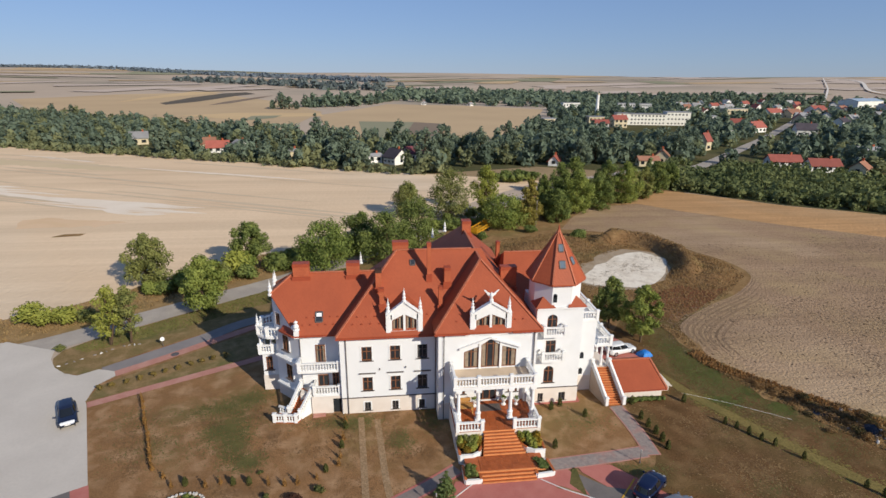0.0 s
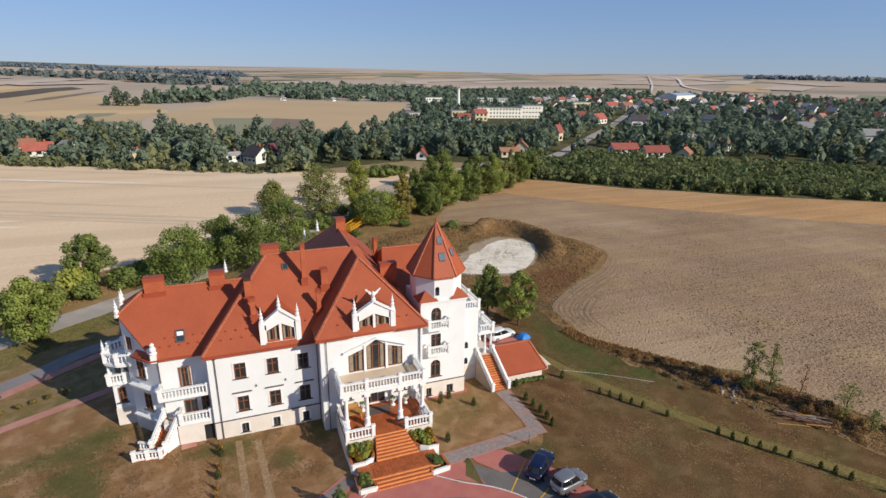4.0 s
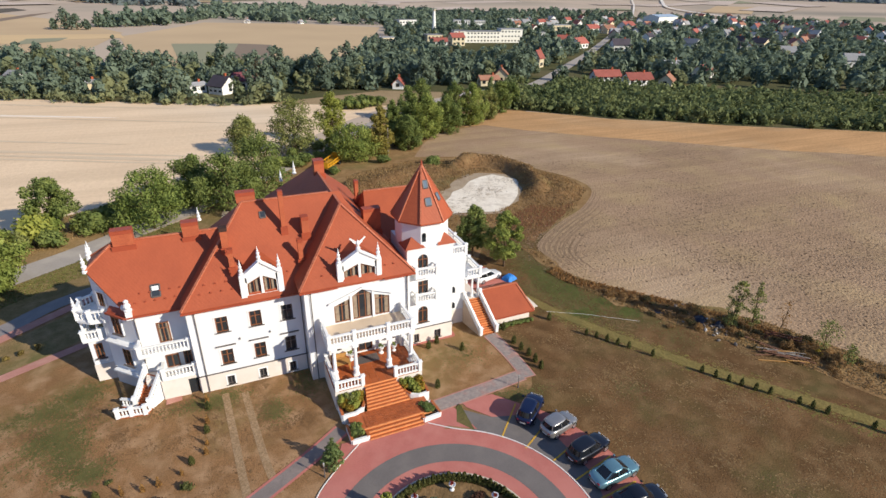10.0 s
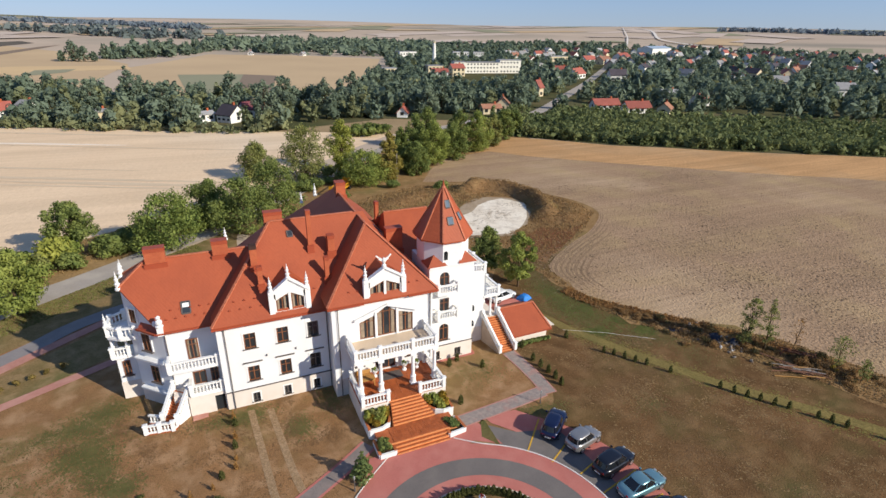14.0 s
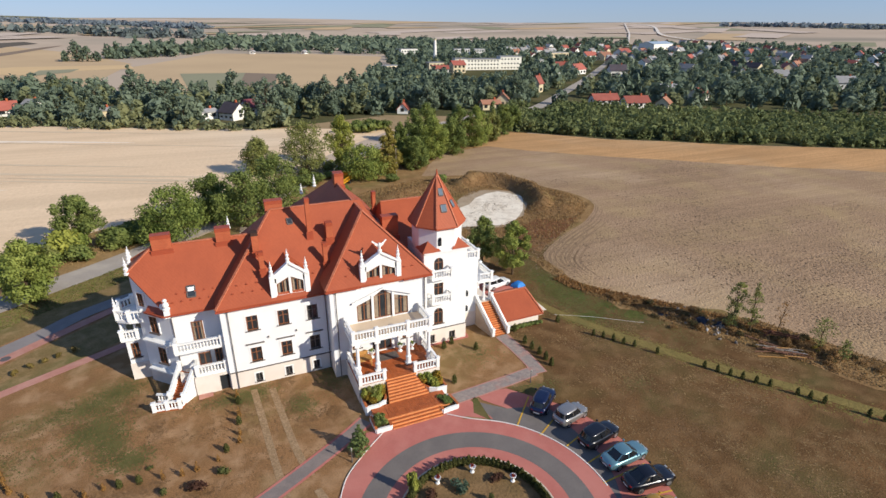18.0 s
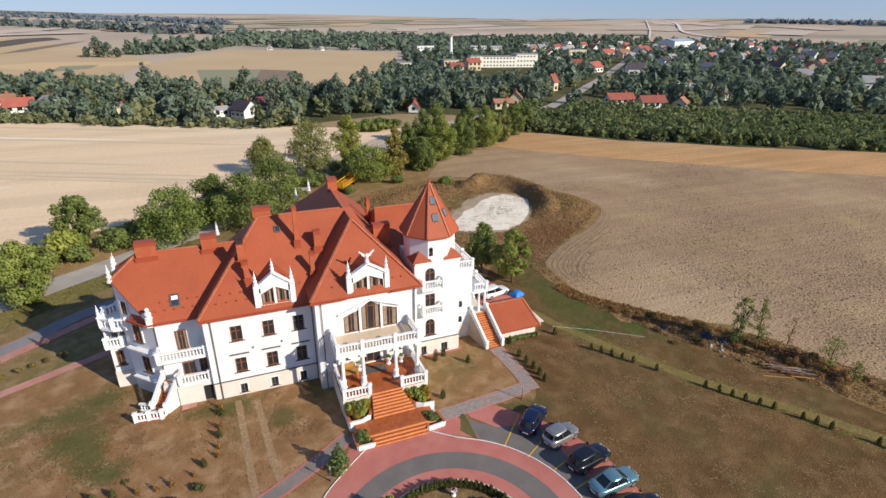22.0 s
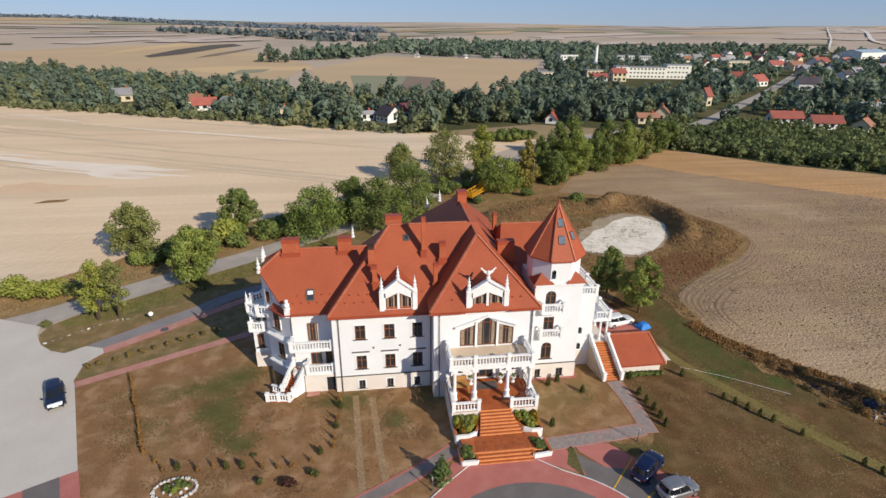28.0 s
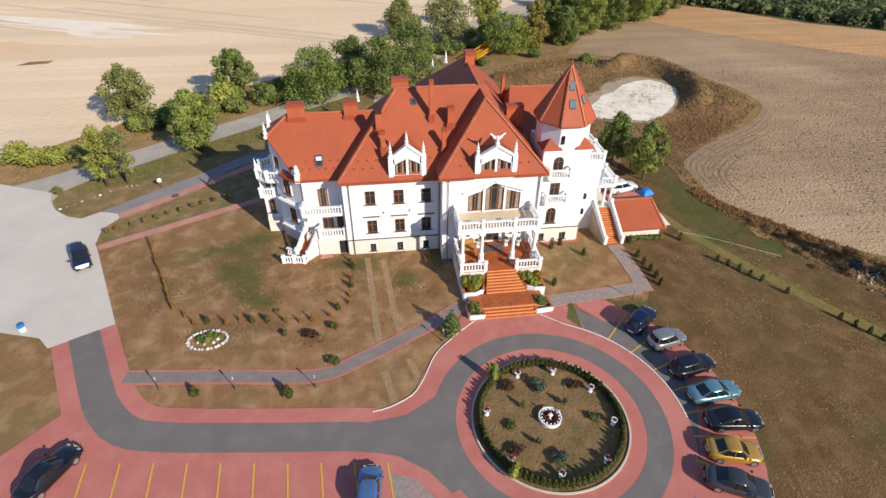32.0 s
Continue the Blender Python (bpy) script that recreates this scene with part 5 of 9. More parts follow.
def planter(poly, z0, z1, material=WHITE, name="planter_wall"):
    """A low wall round a bed, with soil inside."""
    bm = bmesh.new()
    n = len(poly)
    for i in range(n):
        (xa, ya), (xb, yb) = poly[i], poly[(i + 1) % n]
        beam(bm, (xa, ya, (z0 + z1) / 2), (xb, yb, (z0 + z1) / 2), 0.2, z1 - z0)
    w = part(name, bm, material, mansion)
    bm = bmesh.new()
    f = bm.faces.new([bm.verts.new((x, y, z1 - 0.12)) for x, y in poly])
    f.normal_update()
    if f.normal.z < 0:
        f.normal_flip()
    part("soil", bm, SOIL, w)
    for i in range(n):
        (xa, ya), (xb, yb) = poly[i], poly[(i + 1) % n]
        if abs(xa - xb) < 0.4:
            bm = bmesh.new()
            beam(bm, (xa, ya, z1 + 0.025), (xb, yb, z1 + 0.025), 0.24, 0.05)
            part("coping", bm, TREAD, w)


slab_trim("riser", 13.2, 16.35, -7.03, -7.003, 1.80, 1.99, SUNLIT_TILE)
tile_floor(12.35, 17.25, -10.8, -8.95, FLIGHT[7][4] + 0.002, 0.33)
SOIL = mat("dark_soil", (0.07, 0.045, 0.03), (0.05, 0.032, 0.02), 0.95, 2, 12, 0.6, 0.5)
planter([(10.72, -7.15), (10.72, -8.95), (11.9, -8.95), (12.6, -8.6), (12.9, -8.0), (13.1, -7.15)], 0.0, 1.0)
planter([(18.75, -7.15), (18.75, -8.85), (17.8, -8.85), (17.15, -8.5), (16.75, -7.9), (16.45, -7.15)], 0.0, 1.0)
planter([(10.85, -9.7), (10.85, -11.6), (12.25, -11.6), (12.2, -9.7)], 0.0, 0.5)
planter([(17.35, -9.6), (17.35, -11.45), (18.95, -11.3), (18.75, -9.6)], 0.0, 0.5)
# terrace over the porch
slab_trim("terrace", 10.5, 18.75, -5.45, -2.07, 5.48, 5.8)
slab_trim("terrace_floor", 10.6, 18.65, -5.35, -2.07, 5.804, 5.83, TERRACE)
for xa, xb in ((10.7, 13.0), (13.0, 16.2), (16.2, 18.55)):
    balustrade((xa, -5.25, 5.83), (xb, -5.25, 5.83), posts=(1, 1 if xb > 18 else 0))
for x in (10.7, 18.55):
    balustrade((x, -5.0, 5.83), (x, -2.4, 5.83), posts=(0, 1))
for x, y in ((11.05, -5.2), (13.0, -5.2), (16.2, -5.2), (18.45, -5.1)):
    bm = bmesh.new()
    box(bm, x - 0.3, x + 0.3, y - 0.3, y + 0.3, 1.99, 2.12)
    lathe(bm, [(0.3, 2.12), (0.26, 2.3), (0.26, 2.75), (0.3, 2.82), (0.19, 2.95), (0.16, 5.0), (0.22, 5.1), (0.22, 5.2)], 12, x, y)
    box(bm, x - 0.28, x + 0.28, y - 0.28, y + 0.28, 5.2, 5.48)
    part("column", bm, WHITE, mansion, "white turned porch column")
for x in (11.05, 18.45):
    bm = bmesh.new()
    lathe(bm, [(0.24, 1.99), (0.18, 2.2), (0.16, 5.2), (0.24, 5.48)], 12, x, -2.4)
    part("column", bm, WHITE, mansion)
for xa, xb in ((10.75, 13.15), (16.3, 18.7)):
    balustrade((xa, -6.85, 2.0), (xb, -6.85, 2.0))
for x in (10.75, 18.7):
    balustrade((x, -6.6, 2.0), (x, -2.6, 2.0), posts=(0, 1))

# porch furniture
TIMBER = mat("honey_timber", (0.50, 0.27, 0.085), (0.42, 0.21, 0.06), 0.55, 2, 16, 0.1, 0.35)


def bench(m, label):
    b = thing("bench", label, "bench", m)
    for nm, *q in (("seat", -0.75, 0.75, -0.22, 0.22, 0.42, 0.47), ("backrest", -0.75, 0.75, 0.2, 0.25, 0.5, 0.95)):
        bm = bmesh.new()
        box(bm, *q)
        part(nm, bm, TIMBER, b)
    for sx in (-0.65, 0.65):
        for y in (-0.18, 0.18):
            bm = bmesh.new()
            box(bm, sx - 0.04, sx + 0.04, y - 0.04, y + 0.04, 0, 0.42)
            part("leg", bm, TIMBER, b)


bench(pose(11.9, -3.0, 2.0), "honey-coloured timber bench with a backrest on the porch")
table = thing("table", "honey-coloured timber table on the porch", "table", pose(11.95, -3.9, 2.0))
bm = bmesh.new()
box(bm, -0.8, 0.8, -0.4, 0.4, 0.7, 0.76)
part("tabletop", bm, TIMBER, table)
for sx in (-0.7, 0.7):
    for y in (-0.3, 0.3):
        bm = bmesh.new()
        box(bm, sx - 0.04, sx + 0.04, y - 0.04, y + 0.04, 0, 0.7)
        part("leg", bm, TIMBER, table)


def urn_mesh():
    bm = bmesh.new()
    lathe(bm, [(0.22, 0), (0.22, 0.08), (0.1, 0.14), (0.1, 0.3), (0.2, 0.42), (0.3, 0.62), (0.32, 0.7), (0.26, 0.7), (0.22, 0.62)], 12)
    return bm


def urn(x, y, z, s, label, plant):
    u = thing("urn", label, "urn", Matrix.Translation((x, y, z)) @ Matrix.Diagonal((s, s, s, 1)), group="stone urns")
    part("bowl", urn_mesh(), WHITE, u)
    bm = bmesh.new()
    rnd = random.Random(int(x * 10))
    for k in range(14):
        a, r = rnd.uniform(0, 6.28), rnd.uniform(0, 0.2)
        c = Vector((r * math.cos(a), r * math.sin(a), 0.72 + rnd.uniform(0, 0.16)))
        t = Vector((rnd.uniform(-1, 1), rnd.uniform(-1, 1), rnd.uniform(-0.3, 1))).normalized() * 0.13
        q = t.orthogonal().normalized() * 0.1
        bm.faces.new([bm.verts.new(c + e) for e in (-t, q, t, -q)])
    part("plant", bm, plant, u)


RED_FLOWER = leaf_mat("red_flower", (0.15, 0.018, 0.013), (0.29, 0.055, 0.035), 4.0)
for x in (13.05, 16.1):
    urn(x, -2.9, 2.0, 1.15, "white stone urn with a dark plant beside the entrance", LEAF_B)
urn(17.4, -3.0, 2.0, 1.0, "white stone urn on the porch", LEAF_B)

# ---- side outbuilding ----
garage = thing("garage", "low outbuilding with a red tiled roof", "garage")
bm = bmesh.new()
box(bm, 30.3, 35.0, -0.2, 6.2, -0.05, 1.1)
part("wall", bm, PLINTH, garage)
bm = bmesh.new()
solid(bm, [(29.95, -0.62, 1.12), (35.4, -0.55, 1.12), (34.85, 3.0, 3.0), (30.15, 3.0, 3.0), (30.1, 6.6, 1.12), (35.4, 6.6, 1.12), (29.95, -0.62, 1.0), (35.4, -0.55, 1.0), (30.1, 6.6, 1.0), (35.4, 6.6, 1.0)],
      [(0, 1, 2, 3), (1, 5, 2), (3, 2, 5, 4), (0, 3, 4), (6, 7, 1, 0), (7, 9, 5, 1), (6, 8, 9, 7), (0, 4, 8, 6)])
part("roof", bm, ROOF, garage)
bm = bmesh.new()
beam(bm, (29.95, -0.66, 1.06), (35.4, -0.6, 1.06), 0.12, 0.12)
part("gutter", bm, ROOFTRIM, garage)
bm = bmesh.new()
beam(bm, (30.15, 3.0, 3.03), (34.85, 3.0, 3.03), 0.24, 0.1)
beam(bm, (34.85, 3.0, 3.03), (35.4, -0.55, 1.16), 0.2, 0.1)
part("ridge_tiles", bm, RIDGE, garage)
bm = bmesh.new()
solid(bm, [(35.1, 3.6, 1.9), (35.42, 0.2, 1.15), (36.6, 0.5, 0.75), (36.4, 4.2, 0.9), (35.1, 3.6, 1.8), (35.42, 0.2, 1.05), (36.6, 0.5, 0.65), (36.4, 4.2, 0.8)], [(0, 1, 2, 3), (7, 6, 5, 4), (0, 4, 5, 1), (1, 5, 6, 2), (2, 6, 7, 3), (3, 7, 4, 0)])
bmesh.ops.recalc_face_normals(bm, faces=bm.faces[:])
part("lean_to_roof", bm, CONCRETE, garage, "grey sheet roof of the lean-to")
bm = bmesh.new()
box(bm, 35.45, 36.35, 0.7, 3.9, -0.05, 0.76)
part("lean_to_wall", bm, PLINTH, garage)
mt = thing("doormat", "dark grey doormat before the entrance door", "mat", pose(14.5, -3.3, 1.998))
bm = bmesh.new()
box(bm, -1.2, 1.2, -0.6, 0.6, 0, 0.02)
part("mat_body", bm, PIPE, mt)
bm = bmesh.new()
solid(bm, [(-0.1, 0, 0), (0.1, 0, 0), (0, 0.16, 0.06), (-0.1, 0, 0.12), (0.1, 0, 0.12)], [(0, 1, 4, 3), (3, 4, 2), (0, 3, 2), (1, 2, 4)])
GUARD = bpy.data.meshes.new("snow_guard")
bm.to_mesh(GUARD)
bm.free()
GUARD.materials.append(ROOFTRIM)
for row in range(2):
    for k in range(9):
        x, u = 0.9 + 0.45 * row + 0.9 * k, 0.9 + 0.55 * row
        if not 4.0 < x < 8.3:
            share("snow_guard", GUARD, mansion, pose(x, -0.45 + u, 9.17 + u * 1.022, 45, 0, 0))
    for k in range(11):
        x, u = 10.4 + 0.45 * row + 0.85 * k, 0.8 + 0.55 * row
        if not 12.4 < x < 16.9 and 9.9 + u < x < 19.0 - u:
            share("snow_guard", GUARD, mansion, pose(x, -2.45 + u, 10.17 + u * 0.974, 44, 0, 0))
    for k in range(6):
        x, u = -4.4 + 0.45 * row + 0.8 * k, 0.7 + 0.55 * row
        if x < 0.2:
            share("snow_guard", GUARD, mansion, pose(x, 1.55 + u, 8.62 + u * 1.084, 47, 0, 0))

# ---- plants ----
def leaf_shells(rng, centres, radii, count, size, squash=0.8, jitter=0.5, loose=0.0, round_=0.35):
    """Small leaf-shaped quads strewn through the outer shells of many overlapping lobes. Returns verts, faces and soft normals."""
    centres, radii = np.array(centres), np.array(radii)
    pick = rng.choice(len(centres), count, p=radii ** 2 / (radii ** 2).sum())
    n = rng.normal(size=(count, 3))
    n /= np.linalg.norm(n, axis=1)[:, None]
    r = radii[pick] * (0.62 - 0.34 * loose + (0.42 + 0.5 * loose) * rng.random(count) ** 0.6)
    c = centres[pick] + n * r[:, None] * np.array([1, 1, squash])
    m = n + rng.normal(size=(count, 3)) * jitter
    m /= np.linalg.norm(m, axis=1)[:, None]
    t = np.cross(m, rng.normal(size=(count, 3)))
    t /= np.linalg.norm(t, axis=1)[:, None]
    b = np.cross(m, t)
    s = size * (0.6 + 0.8 * rng.random(count))[:, None]
    v = np.stack([c - t * s, c - b * s * 0.55 + m * s * 0.1, c + t * s, c + b * s * 0.55 + m * s * 0.1], 1).reshape(-1, 3)
    soft_n = np.repeat(n * round_ + m * (1 - round_), 4, axis=0)
    return v, np.arange(count * 4).reshape(-1, 4), soft_n


def leaf_cloud(rng, centres, radii, count, size, squash=0.8, jitter=0.5, loose=0.0):
    return leaf_shells(rng, centres, radii, count, size, squash, jitter, loose)[:2]


def cloud_mesh(name, v, f, material, normals=None):
    me = bpy.data.meshes.new(name)
    me.vertices.add(len(v))
    me.vertices.foreach_set("co", np.asarray(v, dtype=np.float32).ravel())
    me.loops.add(f.size)
    me.loops.foreach_set("vertex_index", f.ravel().astype(np.int32))
    me.polygons.add(len(f))
    me.polygons.foreach_set("loop_start", np.arange(0, f.size, f.shape[1], dtype=np.int32))
    me.polygons.foreach_set("loop_total", np.full(len(f), f.shape[1], dtype=np.int32))
    me.update(calc_edges=True)
    me.materials.append(material)
    if normals is not None:
        me.polygons.foreach_set("use_smooth", np.ones(len(f), dtype=bool))
        me.normals_split_custom_set_from_vertices((normals / np.linalg.norm(normals, axis=1)[:, None]).tolist())
    return me


def tube(bm, pts, radii, seg=6):
    rings = []
    for i, (p, r) in enumerate(zip(pts, radii)):
        d = (Vector(pts[min(i + 1, len(pts) - 1)]) - Vector(pts[max(i - 1, 0)])).normalized()
        s = d.orthogonal().normalized()
        u = d.cross(s)
        rings.append([bm.verts.new(Vector(p) + (s * math.cos(2 * math.pi * k / seg) + u * math.sin(2 * math.pi * k / seg)) * r) for k in range(seg)])
    for a, b in zip(rings, rings[1:]):
        for k in range(seg):
            bm.faces.new((a[k], a[(k + 1) % seg], b[(k + 1) % seg], b[k]))
    bm.faces.new(rings[-1])


def tree(x, y, h, w, leaf, label, seed, count=2600, low=0.12, size=0.18, lobes=44, thick=0.022, group="roadside trees", stems=1, spread=1.0, puff=1.0):
    """A broadleaf tree: tapered trunk, limbs that reach into the crown, a crown of many small leaves in separate uneven boughs."""
    rnd, rng = random.Random(seed), np.random.default_rng(seed)
    t = thing("tree", label, "tree", pose(x, y, 0, 0, 0, rnd.uniform(0, 360)), group)
    bm = bmesh.new()
    lean = Vector((rnd.uniform(-0.07, 0.07) * h, rnd.uniform(-0.07, 0.07) * h, 0))
    top = Vector((0, 0, h * 0.72)) + lean
    for k in range(stems):
        o = Vector((0.16 * w * math.cos(2.4 * k), 0.16 * w * math.sin(2.4 * k), 0)) if stems > 1 else Vector()
        tube(bm, [(0, 0, -0.1), tuple(top * 0.25 + o * 0.5), tuple(top * 0.55 + o), tuple(top + o)], [h * thick, h * thick * 0.8, h * thick * 0.55, h * thick * 0.2])
    cs, rs = [], []
    flat, turn = rnd.uniform(0.78, 1.0), rnd.uniform(0, 6.28)
    for k in range(lobes):
        a = 2.4 * k + rnd.uniform(-0.7, 0.7)
        zf = low + (0.96 - low) * ((k + 0.5) / lobes) + rnd.uniform(-0.05, 0.05)
        belly = math.sin(math.pi * min(1.0, max(0.0, (zf - low + 0.14) / (1.10 - low)))) ** 0.6
        rr = w * 0.5 * belly * rnd.choice((0.3, 0.6, 0.75, 0.85, 0.92)) * rnd.uniform(0.85, 1.12) * spread
        q = Vector((math.cos(a) * rr, math.sin(a) * rr * flat))
        c = Vector((q.x * math.cos(turn) - q.y * math.sin(turn), q.x * math.sin(turn) + q.y * math.cos(turn), zf * h)) + lean * zf
        cs.append(tuple(c))
        rs.append(w * rnd.choice((0.075, 0.10, 0.125, 0.15)) * rnd.uniform(0.85, 1.15) * puff * (0.75 + 0.35 * belly))
        if k % 3 == 0:
            s = top * max(0.15, min(0.85, zf * 0.8))
            mid = (s + c) * 0.5 + Vector((0, 0, 0.04 * h))
            tube(bm, [tuple(s), tuple(mid), tuple(c)], [h * thick * 0.4, h * thick * 0.26, h * thick * 0.08], 5)
    cs.append((lean.x, lean.y, 0.9 * h))
    rs.append(w * 0.11 * puff)
    part("trunk", bm, BARK, t)
    v, f, nn = leaf_shells(rng, cs, rs, count, size, 0.9, 0.75, 0.95)
    v[:, 2] = np.maximum(v[:, 2], 0.05)
    cr = new("crown", cloud_mesh("crown", v, f, leaf, nn))
    cr.parent = t
    return t


GREEN = "leafy green roadside tree with a full rounded crown"
for i, (x, y, h, w, lf, lab) in enumerate((
        (-35, 39.7, 8.8, 7.4, LEAF_D, "pale olive roadside tree with a full rounded crown"), (-23.6, 29.3, 8.4, 6.8, LEAF_A, GREEN), (-20.6, 47.6, 8.6, 7.0, LEAF_B, "dark green roadside tree with open limbs"), (-6.6, 44.0, 9.6, 10.0, LEAF_G, GREEN),
        (-32.0, 18.4, 8.4, 4.0, LEAF_C, "light green young tree on the roadside verge"), (-29.6, 18.8, 8.2, 3.4, LEAF_D, "olive young tree on the roadside verge"),
        (5.5, 47.0, 10.5, 10.5, LEAF_B, "dark green tree behind the mansion"), (11.5, 52.0, 11.8, 9.6, LEAF_B, "tall dark green tree behind the mansion"), (0.0, 53.5, 8.6, 8.4, LEAF_B, "dark green tree behind the mansion"), (10.6, 84.0, 8.6, 8.6, LEAF_D, "olive green tree beyond the road"),
        (21.4, 81.4, 12.4, 9.8, LEAF_D, "olive green tree beside the road"), (30.8, 85.0, 12.6, 6.6, LEAF_C, "light green tree beside the road"), (32.6, 70.6, 8.0, 9.6, LEAF_A, GREEN), (39.2, 72.2, 11.4, 5.0, LEAF_Y, "slender olive tree turning yellow"),
        (47.0, 75.6, 8.2, 6.4, LEAF_B, "dark round tree in a row"), (45.6, 80.0, 11.0, 4.6, LEAF_B, "slim dark green tree in a row"), (54.6, 82.6, 11.2, 7.8, LEAF_A, GREEN), (51.7, 88.4, 12.8, 6.8, LEAF_B, "tall dark green tree in a row"),
        (63.4, 87.6, 10.0, 7.0, LEAF_B, "dark olive tree in a row"), (74.2, 94.2, 11.6, 7.2, LEAF_A, GREEN), (68.4, 97.4, 12.0, 6.8, LEAF_B, "dark green tree in the second row"), (82.0, 99.8, 9.6, 5.2, LEAF_D, "olive tree at the field corner"), (90.5, 108.0, 9.8, 6.4, LEAF_B, "dark green tree at the field corner"), (98.0, 114.0, 8.4, 5.6, LEAF_B, "dark green tree at the field corner"),
        (61.0, 103.0, 12.4, 7.0, LEAF_B, "dark green tree in the second row"),
        (36.0, 16.8, 7.6, 4.7, LEAF_B, "dark green tree with an open crown beside the outbuilding"), (38.6, 12.3, 8.2, 5.2, LEAF_A, "fresh green tree with an open crown beside the outbuilding"),
)):
    tree(x, y, h, w * (1.12 if y > 66 else 1), lf, lab, 100 + i, size=0.21 if y > 66 else 0.19 if y > 24 else 0.15, count=3200 if "young" in lab else 8200, lobes=44 if "open crown" in lab else 30 if "open" in lab or "young" in lab else 72 if y > 66 else 54, puff=1.15 if "young" in lab else 1.0, stems=2 if "young" in lab else 1, low=0.16 if "young" in lab else 0.22 if "open crown" in lab else 0.30 if lab.startswith("dark green roadside") else 0.05 if y > 66 else 0.13)
for i, (x, y, h, w, lf, n) in enumerate(((55.4, -10.7, 6.6, 2.3, LEAF_D, 1900), (56.8, -12.4, 6.4, 1.9, LEAF_D, 1100), (60.0, -13.6, 4.2, 1.8, LEAF_O, 160), (60.9, -17.9, 4.0, 2.6, LEAF_D, 620), (61.1, -20.5, 2.6, 1.4, LEAF_D, 420))):
    tree(x, y, h, w, lf, "thin half-bare young tree by the rubble heap", 160 + i, count=n, low=0.1, size=0.10, lobes=34, thick=0.014, puff=1.15, group="saplings by the field edge")


def bush_mesh(seed, leaf, n=420, size=0.13, lobes=6):
    """A bush one metre high and one metre wide."""
    rnd, rng = random.Random(seed), np.random.default_rng(seed)
    cs = [(rnd.uniform(-0.28, 0.28), rnd.uniform(-0.28, 0.28), rnd.uniform(0.25, 0.7)) for _ in range(lobes)]
    v, f, nn = leaf_shells(rng, cs, [rnd.uniform(0.2, 0.32) for _ in cs], n, size, loose=0.6)
    v[:, 2] = np.maximum(v[:, 2], 0.0)
    return cloud_mesh("bush", v, f, leaf, nn)


BUSH = {"a": bush_mesh(1, LEAF_A), "b": bush_mesh(2, LEAF_B), "c": bush_mesh(3, LEAF_C), "d": bush_mesh(4, LEAF_D), "o": bush_mesh(5, LEAF_O, 160, 0.1), "t": None, "g": bush_mesh(6, leaf_mat("golden_leaf", (0.26, 0.17, 0.03), (0.48, 0.33, 0.05), 3.0), 320, 0.12)}


for key_, lf_ in (("A", LEAF_A), ("B", LEAF_B), ("C", LEAF_C), ("D", LEAF_D)):
    BUSH[key_] = bush_mesh(20 + ord(key_), lf_, 1150, 0.064, 14)


BUSH["w"] = bush_mesh(31, leaf_mat("straw_weed", (0.20, 0.118, 0.052), (0.37, 0.225, 0.095), 2.0), 620, 0.055, 9)
BUSH["v"] = bush_mesh(32, leaf_mat("dark_weed", (0.055, 0.050, 0.026), (0.13, 0.105, 0.045), 2.0), 620, 0.055, 9)


def bush(x, y, w, h, kind, label, z=0.0, name="bush", category="bush", group=""):
    ob = new(name, BUSH[kind])
    ob.matrix_basis = Matrix.Translation((x, y, z)) @ pose(0, 0, 0, 0, 0, (x * 37 + y * 91) % 360) @ Matrix.Diagonal((w, w, h, 1))
    return tagged(ob, label, category, group)


# undergrowth along the road
for x, y, w in ((-46, 26.4, 4.0), (-43.6, 25.2, 3.2), (-41.2, 25.6, 3.6), (-38.6, 26.0, 2.6), (-37.6, 17.2, 1.2)):
    bush(x, y, w, w * 0.85, "C" if w > 3 else "D", "yellowish green bush by the road fork", group="roadside bushes")
rnd = random.Random(5)
for k in range(104):
    u = rnd.random()
    x, y = (-58 + 64 * u, 17.5 + 39 * u) if u > 0.3 else (-60 + 70 * u, 18 + 33 * u)
    if u < 0.38:
        continue
    off = rnd.uniform(1.0, 6.0)
    x, y = x - 0.55 * off, y + 0.8 * off
    w = rnd.uniform(2.4, 5.2) if u > 0.45 else rnd.uniform(2.0, 3.8)
    bush(x, y, w, w * rnd.uniform(0.6, 1.0), rnd.choice("AABBCDD" if u < 0.6 else "ABBB"), "tangled green roadside bush", group="roadside bushes")
for k in range(60):
    u = rnd.random()
    x, y = 8 + 78 * u + rnd.uniform(-4, 4), 66 + 42 * u + rnd.uniform(-4, 4)
    w = rnd.uniform(2.4, 4.6)
    bush(x, y, w, w * rnd.uniform(0.6, 0.9), rnd.choice("ABBD"), "dark green bush under the tree row", group="bushes under the trees")
for x, y, w in ((43, 129, 5), (47, 130.5, 6), (52, 131, 6), (57, 131, 5), (47.5, 60.5, 3.4), (44.6, 57.5, 1.6), (26, 62, 2.5), (38, 66, 3)):
    bush(x, y, w, w * 0.75, "B", "rounded dark green bush standing in the field", group="field bushes")

# small thujas in rows
rng = np.random.default_rng(9)
BUSH["t"] = None
v, f = leaf_cloud(rng, [(0, 0, 0.2), (0, 0, 0.45), (0, 0, 0.68), (0, 0, 0.86)], [0.34, 0.32, 0.22, 0.12], 260, 0.10, 1.0)
v[:, 2] = np.maximum(v[:, 2], 0)
BUSH["t"] = cloud_mesh("thuja", v, f, LEAF_T)
